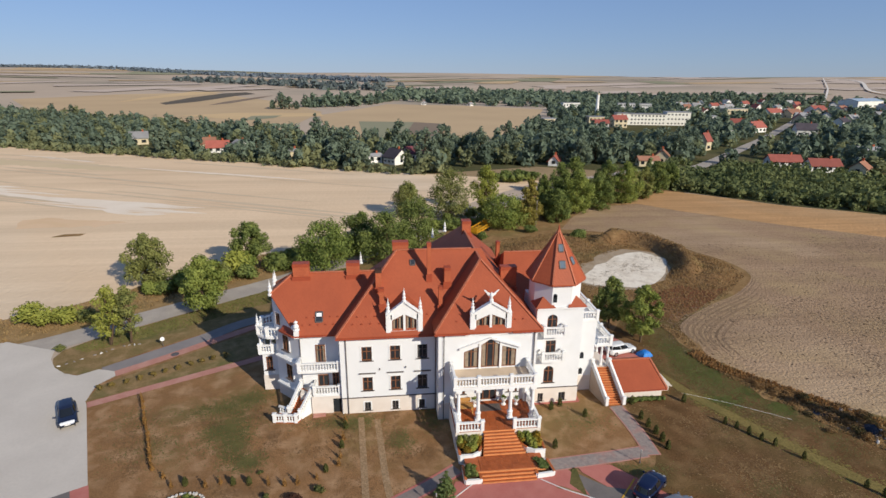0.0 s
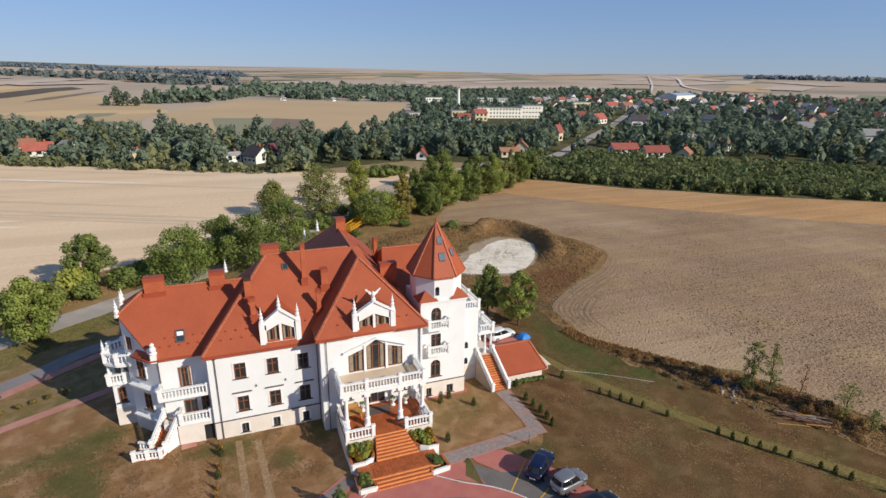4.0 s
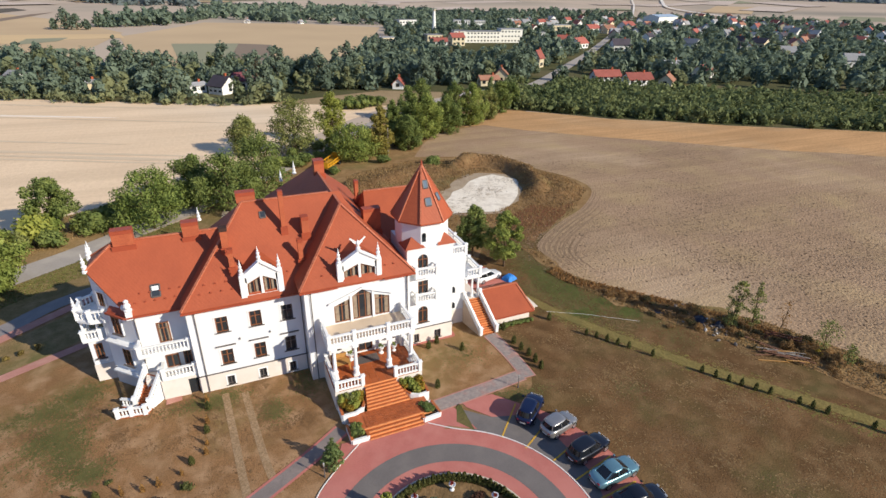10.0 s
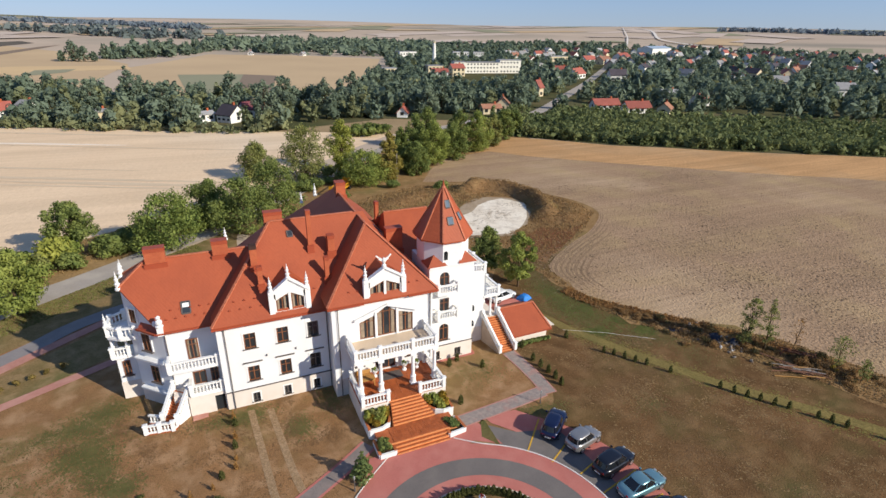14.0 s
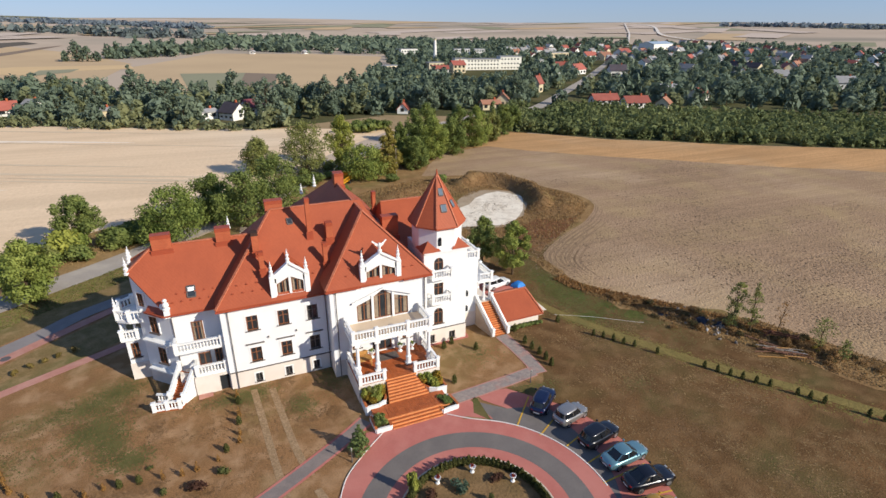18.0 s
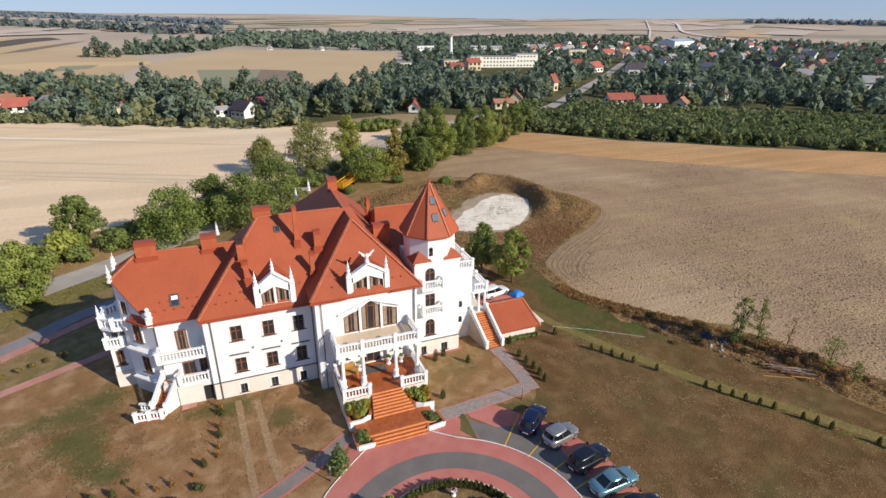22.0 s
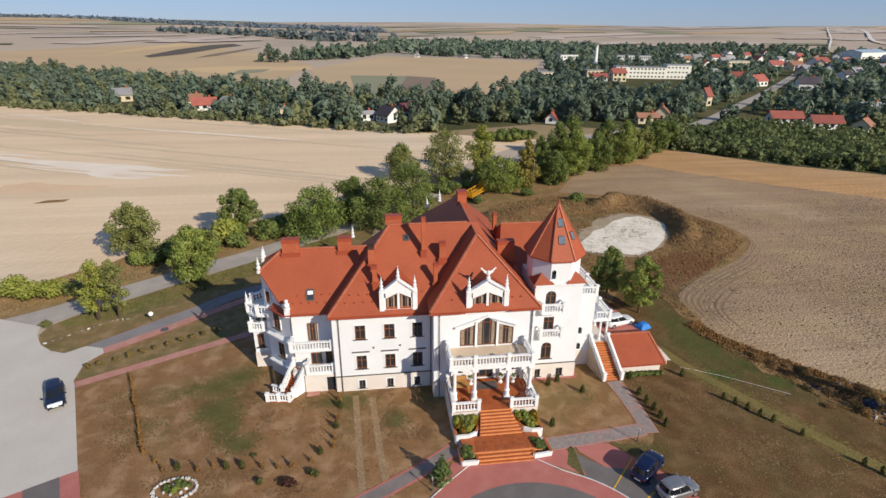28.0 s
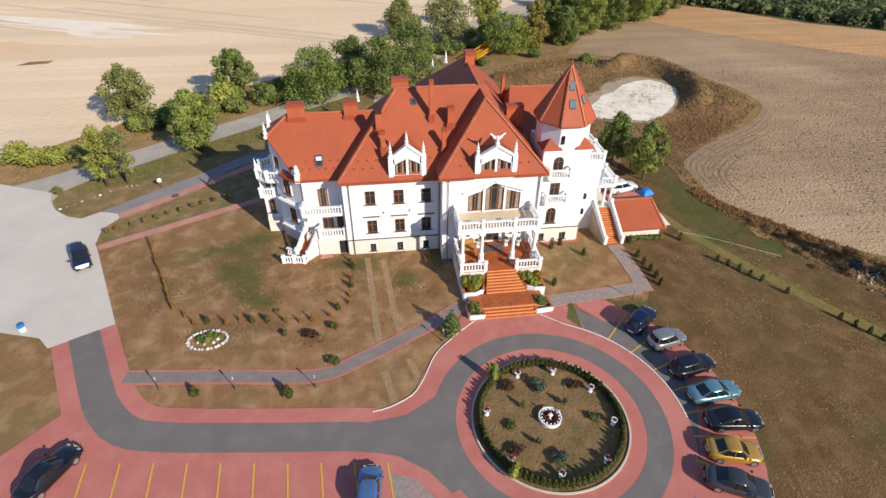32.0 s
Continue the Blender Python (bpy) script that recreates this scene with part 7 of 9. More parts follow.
car(pose(-28.8, 2.0, 0.08, 0, 0, -62), P_NAVY, "dark navy estate car with a white front on the forecourt", 4.3, 1.75, 1.5, "hatch", P_WHITE)
car(pose(34.6, 9.8, 0.06, 0, 0, 15), P_WHITE, "white estate car behind the outbuilding", 4.3, 1.75, 1.5, "hatch")
car(pose(32.0, 12.8, 0.06, 0, 0, 15), P_SKY, "blue car behind the outbuilding", 4.2, 1.75, 1.5, "hatch")

# parking lines
def line(name, a, b, w=0.14, z=0.078, material=None):
    bm = bmesh.new()
    d = (Vector((*b, 0)) - Vector((*a, 0))).normalized()
    s = Vector((-d.y, d.x, 0)) * w / 2
    bm.faces.new([bm.verts.new(Vector((*q, z)) + e) for q, e in ((a, -s), (b, -s), (b, s), (a, s))])
    o = part(name, bm, material or YELLOW)
    return tagged(o, "faded yellow parking bay line on pavers", "line", kind="structure")


for k in range(10):
    x = -19.0 + 2.38 * k
    y = -22.5 - 0.121 * (x + 14) - 0.9
    line("bay_line", (x + 0.1, y), (x + 0.62, y - 4.9))
for a, b in (((22.8, -15.7), (26, -12.5)), ((24.1, -17.5), (27.6, -15.5)), ((25.5, -19.5), (29.4, -18.2)), ((26, -21.8), (30.1, -20.9)), ((25.8, -24), (30.3, -23.7)), ((25.6, -26), (30.3, -26.7)), ((24.7, -27.9), (28.9, -30.1))):
    line("bay_line", a, b)

# ---- village, woods and far fields ----
def inside(x, y, poly):
    hit = False
    for (xa, ya), (xb, yb) in zip(poly, poly[1:] + poly[:1]):
        if (ya > y) != (yb > y) and x < (xb - xa) * (y - ya) / (yb - ya) + xa:
            hit = not hit
    return hit


def wood(name, poly, spacing, h, w, leaves, size, label, leaf, seed, avoid=(), keep=1.0):
    """Many trees as one mass: leaf clumps in uneven crowns of varied height, trunks hidden inside."""
    rnd, rng = random.Random(seed), np.random.default_rng(seed)
    xs, ys = [p[0] for p in poly], [p[1] for p in poly]
    vs, fs, ns, n = [], [], [], 0
    tv, tf = [], []
    y = min(ys)
    while y < max(ys):
        x = min(xs)
        while x < max(xs):
            px_, py_ = x + rnd.uniform(-0.45, 0.45) * spacing, y + rnd.uniform(-0.45, 0.45) * spacing
            x += spacing
            if rnd.random() > keep or not inside(px_, py_, poly) or any(math.hypot(px_ - a, py_ - b) < r for a, b, r in avoid):
                continue
            hh, ww = h * rnd.uniform(0.55, 1.25), w * rnd.uniform(0.7, 1.25)
            if rnd.random() < 0.05:
                hh *= 1.35
                ww *= 0.7
            cs, rs = [], []
            for k in range(12):
                u = (k + 0.5) / 12
                a, q = rnd.uniform(0, 6.28), rnd.uniform(0.05, 0.40) * (1.0 - 0.75 * u * u)
                cs.append((px_ + math.cos(a) * q * ww, py_ + math.sin(a) * q * ww, hh * (0.14 + 0.76 * u)))
                rs.append(ww * rnd.uniform(0.13, 0.27) * (1.1 - 0.35 * u))
            v, f, n1 = leaf_shells(rng, cs, rs, leaves, size * 0.85, 1.0, 0.35, 0.3, 0.85)
            v2, f2, n2 = leaf_shells(rng, cs, [r * 0.86 for r in rs], max(8, leaves // 4), size * 2.0, 1.0, 0.15, 0.0, 0.85)
            v, f = np.concatenate([v, v2]), np.concatenate([f, f2 + len(v)])
            ns.append(np.concatenate([n1, n2]))
            g = height(px_, py_)
            v[:, 2] = np.maximum(v[:, 2], 0.0) + g
            vs.append(v)
            fs.append(f + n)
            n += len(v)
            b = len(tv)
            for zz, r in ((0, 0.02), (0.7, 0.008)):
                tv += [(px_ + hh * r * math.cos(k * 2.094), py_ + hh * r * math.sin(k * 2.094), g + hh * zz) for k in range(3)]
            tf += [(b + k, b + (k + 1) % 3, b + 3 + (k + 1) % 3, b + 3 + k) for k in range(3)]
        y += spacing
    if not vs:
        return None
    t = thing(name, label, "trees", kind="stuff")
    cr = new("crowns", cloud_mesh("crowns", np.concatenate(vs), np.concatenate(fs), leaf, np.concatenate(ns)))
    cr.parent = t
    raw("trunks", tv, tf, BARK, t)
    return t


HOUSES = []


def house(x, y, w, d, h, roof, turn, wall, label, flat=False, pitch=0.75, floors=1, cols=3):
    """A village house: walls, gabled roof or flat roof, chimney, windows and a door."""
    HOUSES.append((x, y, max(w, d) * 0.62))
    o = thing("house", label, "house", pose(x, y, height(x, y), 0, 0, turn), group="village houses")
    bm = bmesh.new()
    box(bm, -w / 2, w / 2, -d / 2, d / 2, -0.3, h)
    if not flat:
        for sx in (-1, 1):
            solid(bm, [(sx * w / 2, -d / 2, h), (sx * w / 2, d / 2, h), (sx * w / 2, 0, h + d / 2 * pitch)], [(0, 1, 2) if sx > 0 else (2, 1, 0)])
    part("wall", bm, wall, o)
    bm = bmesh.new()
    if flat:
        box(bm, -w / 2 - 0.2, w / 2 + 0.2, -d / 2 - 0.2, d / 2 + 0.2, h, h + 0.35)
    else:
        t, e = 0.22, 0.5
        zr, ze = h + d / 2 * pitch + 0.12, h - e * pitch + 0.12
        for sy in (-1, 1):
            solid(bm, [(-w / 2 - e, sy * (d / 2 + e), ze), (w / 2 + e, sy * (d / 2 + e), ze), (w / 2 + e, 0, zr), (-w / 2 - e, 0, zr), (-w / 2 - e, sy * (d / 2 + e), ze + t), (w / 2 + e, sy * (d / 2 + e), ze + t), (w / 2 + e, 0, zr + t), (-w / 2 - e, 0, zr + t)],
                  [(0, 1, 2, 3), (7, 6, 5, 4), (0, 4, 5, 1), (1, 5, 6, 2), (3, 7, 4, 0)])
        bmesh.ops.recalc_face_normals(bm, faces=bm.faces[:])
    part("roof", bm, roof, o)
    if not flat:
        bm = bmesh.new()
        box(bm, w * 0.2, w * 0.2 + 0.7, -0.3, 0.4, h + d / 2 * pitch - 0.3, h + d / 2 * pitch + 1.2)
        part("chimney", bm, CHIM, o)
    for fl in range(floors):
        z = 1.0 + fl * (h / floors)
        for sy in (-1, 1):
            for k in range(cols):
                xx = -w / 2 + w * (k + 0.5) / cols
                bm = bmesh.new()
                box(bm, xx - w / cols * 0.26, xx + w / cols * 0.26, sy * d / 2 - 0.06, sy * d / 2 + 0.06, z, z + min(1.5, h / floors * 0.5))
                part("window", bm, PANE, o)
        if floors < 4:
            for sx in (-1, 1):
                bm = bmesh.new()
                box(bm, sx * w / 2 - 0.06, sx * w / 2 + 0.06, -0.7, 0.7, z, z + 1.3)
                part("window", bm, PANE, o)
    return o


R_RED = mat("village_red_roof", (0.36, 0.105, 0.075), (0.29, 0.085, 0.06), 0.7, 0.4, 3, 0.1, 0.25, vary=0.2)
R_DARK = mat("village_dark_roof", (0.075, 0.06, 0.07), (0.055, 0.045, 0.05), 0.7, 0.4, 3, 0.1, 0.25, vary=0.2)
R_GREY = mat("village_grey_roof", (0.32, 0.31, 0.30), (0.26, 0.25, 0.245), 0.7, 0.4, 3, 0.1, 0.25, vary=0.25)
R_ORANGE = mat("village_orange_roof", (0.34, 0.165, 0.10), (0.29, 0.135, 0.082), 0.7, 0.4, 3, 0.1, 0.25, vary=0.15)
W_WHITE = mat("village_white_wall", (0.76, 0.74, 0.69), (0.70, 0.67, 0.61), 0.85, 0.4, 5, 0.0, 0.15, vary=0.1)
W_CREAM = mat("village_cream_wall", (0.66, 0.56, 0.38), (0.60, 0.50, 0.33), 0.85, 0.4, 5, 0.0, 0.15, vary=0.15)
for args in (
        (10.2, 172.0, 7.0, 7.6, 3.0, R_DARK, -50, W_WHITE, "white house with a dark roof at the edge of the wood", False, 0.8, 2, 3),
        (17.6, 180, 7.0, 6, 3.6, mat("maroon_roof", (0.18, 0.05, 0.06), (0.14, 0.04, 0.045), 0.7, 0.5, 4, 0.1, 0.2), 25, W_WHITE, "small white house with a maroon roof", False, 0.8, 1, 2),
        (0.8, 176, 6, 4.6, 2.8, R_GREY, 25, W_WHITE, "low white shed with a grey roof", False, 0.35, 1, 2),
        (-71.5, 212, 9.6, 6.6, 2.6, R_RED, 12, W_WHITE, "white house with a bright red roof among trees", False, 0.8, 1, 3),
        (-80, 222, 9, 7, 3.2, R_ORANGE, 20, W_CREAM, "house with a faded orange roof among trees", False, 0.7, 1, 3),
        (-62, 216, 6, 5, 3.6, R_GREY, -40, W_WHITE, "white house with a grey roof among trees", False, 0.6, 1, 2),
        (-120, 246, 8, 7, 3.4, R_GREY, 20, W_CREAM, "cream house half hidden in the trees", False, 0.8, 1, 2),
        (-36, 197, 7, 5, 2.4, R_GREY, 20, W_CREAM, "low grey shed among bushes", False, 0.3, 1, 2),
        (170.7, 155.5, 12, 6.4, 2.4, R_RED, -12, W_WHITE, "white bungalow with a red roof", False, 0.7, 1, 4),
        (177, 142, 11, 6.6, 2.6, R_RED, -12, W_WHITE, "white bungalow with a salmon red roof", False, 0.7, 1, 4),
        (213, 160, 8.6, 7.5, 6.0, R_GREY, -10, W_WHITE, "white two-storey house with a shallow grey roof", False, 0.3, 2, 3),
        (187, 135, 7, 5.5, 2.6, R_ORANGE, 35, W_CREAM, "house with an orange roof behind the plantation", False, 0.8, 1, 3),
        (123, 166, 6, 5.4, 3.4, R_ORANGE, 60, W_CREAM, "orange house with a hipped roof beyond the field", False, 0.9, 1, 2),
        (113.5, 160, 8, 5, 2.6, R_ORANGE, -8, W_CREAM, "long low orange house beyond the field", False, 0.5, 1, 3),
        (75, 163, 4.6, 4.2, 2.0, R_RED, 60, W_WHITE, "small house with a red gable in the trees", False, 1.0, 1, 2),
        (168, 208, 5, 5, 5.0, R_RED, 30, W_CREAM, "narrow house with a red roof by the road", False, 1.4, 1, 1),
        (222, 567, 22, 12, 8, R_GREY, 10, W_WHITE, "pale block at the village edge", True, 0, 2, 6),
        (166, 350, 12, 10, 7, R_GREY, 0, W_CREAM, "cream two-storey village building", True, 0, 2, 4),
        (180, 338, 10, 9, 6, R_RED, 0, W_CREAM, "cream village house with a red roof", False, 0.6, 2, 3),
        (264.7, 510, 17, 12, 10, R_GREY, -20, W_WHITE, "white flat-roofed block of flats", True, 0, 3, 7),
        (281, 500, 11, 12, 10, R_GREY, -20, W_WHITE, "white flat-roofed block of flats", True, 0, 3, 6),
        (345, 448, 24, 12, 8, R_GREY, 8, W_CREAM, "long cream two-storey public building", True, 0, 2, 7),
        (384, 444, 16, 10, 5, R_RED, 10, W_WHITE, "village house with a red roof", False, 0.7, 1, 4),
        (402, 441, 18, 12, 4, R_ORANGE, 20, W_CREAM, "village house with an orange roof", False, 0.7, 1, 4),
        (466, 486, 22, 12, 5, R_RED, 20, W_WHITE, "large red roofed village house", False, 0.7, 1, 4),
        (640, 615, 60, 24, 8, mat("blue_steel_roof", (0.34, 0.42, 0.50), (0.3, 0.37, 0.45), 0.5, 0.3, 3, 0.0, 0.1), 20, W_WHITE, "long hall with a pale blue steel roof", False, 0.25, 1, 5),
        (277, 272.5, 12, 9, 4.4, R_DARK, -20, W_WHITE, "white house with a dark roof by the street", False, 0.8, 1, 3),
        (262, 300, 12, 9, 3.6, R_RED, 20, W_WHITE, "village house with a red roof", False, 0.8, 1, 3),
        (225, 151, 9, 7, 3.2, R_RED, 20, W_WHITE, "village house with a red roof beside the plantation", False, 0.8, 1, 3),
        (351, 201, 9, 8, 4.5, R_GREY, -30, W_CREAM, "village house with a grey roof", False, 0.8, 1, 3),
        (343, 155, 10, 8, 4.5, R_GREY, -30, W_WHITE, "village house with a red roof", False, 0.8, 1, 3),
        (128, 343, 11, 9, 6, R_GREY, 5, W_CREAM, "village building with a grey flat roof", True, 0, 2, 4),
        (154.5, 311, 11, 8, 5.5, R_RED, -15, W_WHITE, "white village building with a red roof beside the school", False, 0.5, 2, 3),
        (271, 368, 8, 8, 6.5, R_GREY, -15, W_WHITE, "white flat-roofed village house by the street", True, 0, 2, 3),
        (382, 402, 13, 9, 4.2, R_GREY, -25, W_WHITE, "white village house with a pale roof by the street", False, 0.6, 1, 3),
        (272, 335, 12, 8, 3.6, R_RED, -20, W_CREAM, "village house with a red roof by the street", False, 0.7, 1, 3)):
    house(*args)
rnd = random.Random(77)
NAMED = len(HOUSES)
for k in range(150):
    u, v = rnd.random(), rnd.random()
    x = 300 + 500 * u + 60 * v
    y = 250 + 420 * v - 60 * u + 120 * u * v
    if any(math.hypot(x - a, y - b) < 21 for a, b, _ in HOUSES):
        continue
    rf, word = rnd.choice(((R_RED, "red"), (R_RED, "red"), (R_GREY, "grey"), (R_GREY, "grey"), (R_GREY, "grey"), (R_DARK, "dark"), (R_ORANGE, "orange")))
    house(x, y, rnd.uniform(8, 12), rnd.uniform(7, 9), rnd.uniform(3.2, 5.4), rf, rnd.choice((10, 22, 100, 55)), rnd.choice((W_WHITE, W_WHITE, W_WHITE, W_CREAM)), "small village house with a %s roof among trees" % word, False, rnd.uniform(0.6, 0.95), 1, 3)
for x, y in ((60, 655), (118, 640)):
    house(x, y, 6.5, 5, 2.6, R_GREY, rnd.uniform(0, 90), W_WHITE, "distant farm house with white walls", False, 0.7, 1, 3)
# school
SCHOOL_WALL = mat("pale_yellow_wall", (0.82, 0.78, 0.68), (0.77, 0.73, 0.63), 0.85, 0.3, 4, 0.0, 0.1)
sch = thing("school", "long pale yellow three-storey school with rows of windows", "school", pose(217, 360, 0, 0, 0, -11))
HOUSES.append((217, 360, 32))
for x0, x1, hh in ((-28, -18, 8.6), (-18, 10, 8.2), (10, 28, 10.0)):
    bm = bmesh.new()
    box(bm, x0, x1, -5, 6, -0.3, hh)
    part("wall", bm, SCHOOL_WALL, sch)
    bm = bmesh.new()
    box(bm, x0 - 0.2, x1 + 0.2, -5.3, 6.3, hh, hh + 0.4)
    part("roof", bm, R_GREY, sch)
    for fl in range(3):
        for k in range(int((x1 - x0) / 2.7)):
            bm = bmesh.new()
            box(bm, x0 + 0.8 + 2.7 * k, x0 + 2.1 + 2.7 * k, -5.06, -4.9, 1.1 + fl * hh / 3, 2.1 + fl * hh / 3)
            part("window", bm, PANE, sch)
# chimney tower of the village
tw = thing("factory_chimney", "slim white chimney tower above the village", "chimney", pose(196, 420, 0))
bm = bmesh.new()
lathe(bm, [(1.9, 0), (1.5, 10), (1.15, 21)], 14)
part("shaft", bm, W_WHITE, tw)
bm = bmesh.new()
lathe(bm, [(1.3, 21), (1.3, 22.2), (0.9, 22.2)], 14)
part("rim", bm, W_CREAM, tw)

STREET = [(128, 150), (149, 168.8), (201, 220.5), (242, 261), (310, 332.5), (385, 412), (490, 528), (667, 707)]
AV = [(a, b, r + 1.5) for a, b, r in HOUSES] + [(q.x, q.y, 8.0) for q in curve_points(STREET, 8)]
FRONT = []
for i, (a, b, r) in enumerate(HOUSES):
    q = math.hypot(a - 4, b + 47)
    far = 110 if r > 30 else ((12 if q < 300 and 50 < a < 100 else 22 if q < 300 else 34) if i < NAMED else 80)
    d = 5
    while d < far:
        FRONT.append((a - (a - 4) / q * d, b - (b + 47) / q * d, r * (0.95 if d < 15 or r > 30 else 0.7)))
        d += 7
FRONT += [(q.x - d * 0.62, q.y - d * 0.78, 9.0) for q in curve_points(STREET[2:6], 8) for d in (8, 17, 26)]
FRONT += [(14, 167.5, 6), (17, 163.5, 6), (20, 160, 6), (11, 170, 6.5), (14, 173, 5.5), (9, 164, 5.5), (13, 165, 5)]
AVF = AV + FRONT
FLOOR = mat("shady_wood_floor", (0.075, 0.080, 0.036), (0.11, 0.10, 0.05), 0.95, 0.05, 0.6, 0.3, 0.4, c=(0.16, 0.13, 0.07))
BELT = [(-420, 345), (-190, 242), (-109, 206), (-55, 181), (-10, 158), (19, 146), (40, 152), (66, 160), (70, 215), (-4, 245), (-53, 288), (-122, 330), (-290, 450), (-420, 520)]
NEAR_TOWN = [(60, 164), (88, 150), (112, 150), (132, 166), (166, 145), (184, 128), (225, 108), (262, 88), (420, 60), (560, 150), (520, 330), (430, 420), (330, 470), (230, 480), (150, 400), (108, 310), (60, 215)]
FAR_TOWN = [(420, 60), (760, 230), (900, 470), (880, 620), (727, 720), (680, 960), (420, 960), (250, 760), (150, 400), (230, 480), (330, 470), (430, 420), (520, 330), (560, 150)]
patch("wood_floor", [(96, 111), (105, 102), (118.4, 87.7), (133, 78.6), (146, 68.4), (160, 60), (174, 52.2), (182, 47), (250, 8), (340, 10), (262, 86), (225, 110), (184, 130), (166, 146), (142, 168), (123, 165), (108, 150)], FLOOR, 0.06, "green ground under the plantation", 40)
patch("field", [(192, 119), (222, 105), (256, 86), (262, 79), (252, 78), (221, 100), (192, 114)], mat("tan_strip", (0.50, 0.36, 0.21), (0.44, 0.31, 0.18), 0.95, 0.05, 0.8, 0.0, 0.2), 0.13, "narrow tan strip behind the plantation")
patch("stubble_corner", [(58, 128), (112, 152), (88, 151), (66, 161), (40, 153), (19, 147), (22, 139)], mat("tan_rough_grass", (0.37, 0.265, 0.15), (0.30, 0.215, 0.12), 0.95, 0.08, 1.5, 0.3, 0.5), 0.028, "pale stubble corner before the wood", 40)
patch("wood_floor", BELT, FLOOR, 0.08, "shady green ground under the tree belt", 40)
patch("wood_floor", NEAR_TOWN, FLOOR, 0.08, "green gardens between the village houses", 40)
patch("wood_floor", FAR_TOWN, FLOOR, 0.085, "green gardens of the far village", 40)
wood("tree_belt", BELT, 8.0, 9.2, 9.5, 176, 0.69, "dense mixed green tree belt beyond the stubble field", LEAF_FAR_HAZY, 21, AVF, 0.62)
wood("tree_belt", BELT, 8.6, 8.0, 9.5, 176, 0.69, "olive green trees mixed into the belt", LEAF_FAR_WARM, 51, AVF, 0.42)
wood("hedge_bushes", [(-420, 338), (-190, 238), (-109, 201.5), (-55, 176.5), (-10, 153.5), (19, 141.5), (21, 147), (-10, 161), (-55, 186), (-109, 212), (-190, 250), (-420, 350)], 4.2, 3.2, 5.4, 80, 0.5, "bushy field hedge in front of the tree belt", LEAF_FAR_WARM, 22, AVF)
wood("village_trees", NEAR_TOWN, 10.0, 9.6, 11.0, 164, 0.9, "dark green trees between the village houses", LEAF_FAR_HAZY, 23, AVF, 0.68)
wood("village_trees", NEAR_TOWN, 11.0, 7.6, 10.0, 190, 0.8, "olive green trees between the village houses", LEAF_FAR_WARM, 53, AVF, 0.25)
wood("village_trees", FAR_TOWN, 15.0, 8.2, 13.0, 80, 1.5, "green trees among the far village gardens", LEAF_FAR_HAZY, 24, AVF, 0.55)
PLANT_LEAF = leaf_mat("leaf_plantation", (0.128, 0.160, 0.066), (0.245, 0.262, 0.104), 0.1, 0.14)
wood("plantation", [(96, 113), (106, 103.5), (119.5, 89), (134, 80), (147, 69.6), (161, 61.2), (175, 53.4), (184, 47.6), (252, 9.5), (340, 10), (256, 74), (220, 98), (184, 124), (166, 141), (142, 166), (123, 163), (108, 150)], 3.7, 3.2, 5.6, 64, 0.47, "low dense green plantation along the ploughed field", PLANT_LEAF, 25, AV)
wood("plantation_edge", [(96, 113), (106, 103.5), (119.5, 89), (134, 80), (147, 69.6), (161, 61.2), (175, 53.4), (184, 47.6), (252, 9.5), (254, 13.5), (186, 51.6), (162, 65.5), (136, 84), (122, 93), (109, 107), (100, 118)], 3.2, 3.9, 4.4, 110, 0.42, "slightly taller green edge of the plantation", PLANT_LEAF, 35)
wood("far_trees", [(-88, 585), (-20, 612), (25, 740), (-30, 760), (-95, 690)], 12.0, 12.5, 12.0, 80, 1.6, "tall copse on the far tan field", LEAF_FAR_HAZY, 26, AV, 0.85)
wood("far_trees", [(10, 768), (102, 668), (189, 607), (252, 640), (330, 760), (420, 960), (230, 1080), (20, 1080)], 19.0, 10.0, 19.0, 44, 2.4, "dark tree line beyond the tan field", LEAF_FAR_HAZY, 36, AV, 0.75)
wood("far_trees", [(-620, 1660), (-360, 1390), (-230, 1280), (-100, 1080), (20, 1060), (60, 1160), (-200, 1380), (-330, 1500), (-560, 1780)], 30.0, 13.0, 30.0, 45, 4.0, "belt of far trees along the valley", LEAF_HORIZON_HAZY, 27, (), 0.7)
# Ridge trees are coloured pale blue to carry the haze in front of them.
RIDGE_LEAF_HAZY = leaf_mat("leaf_ridge_hazy", (0.17, 0.205, 0.235), (0.20, 0.235, 0.265), 0.01)
wood("far_forest", [(-1900, 2900), (-1200, 2700), (-798, 2500), (-510, 2380), (-200, 2130), (-13, 1720), (60, 1780), (-140, 2250), (-480, 2480), (-800, 2620), (-1200, 2820), (-1900, 3020)], 26.0, 7.5, 36.0, 16, 5.0, "dark forest on the far ridge", RIDGE_LEAF_HAZY, 28)
wood("far_forest", [(1640, 1365), (1720, 1262), (1786, 1014), (1850, 700), (1920, 720), (1860, 1040), (1790, 1300), (1700, 1410)], 26.0, 7.5, 36.0, 16, 5.0, "dark wood strip on the far slope", RIDGE_LEAF_HAZY, 29)
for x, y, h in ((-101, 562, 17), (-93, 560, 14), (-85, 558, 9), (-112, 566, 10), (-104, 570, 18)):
    tree(x, y, h, h * 0.75, LEAF_FAR_HAZY, "dark tree in a lone clump on the far field", 300 + int(h), count=500, size=0.9, group="far clump")
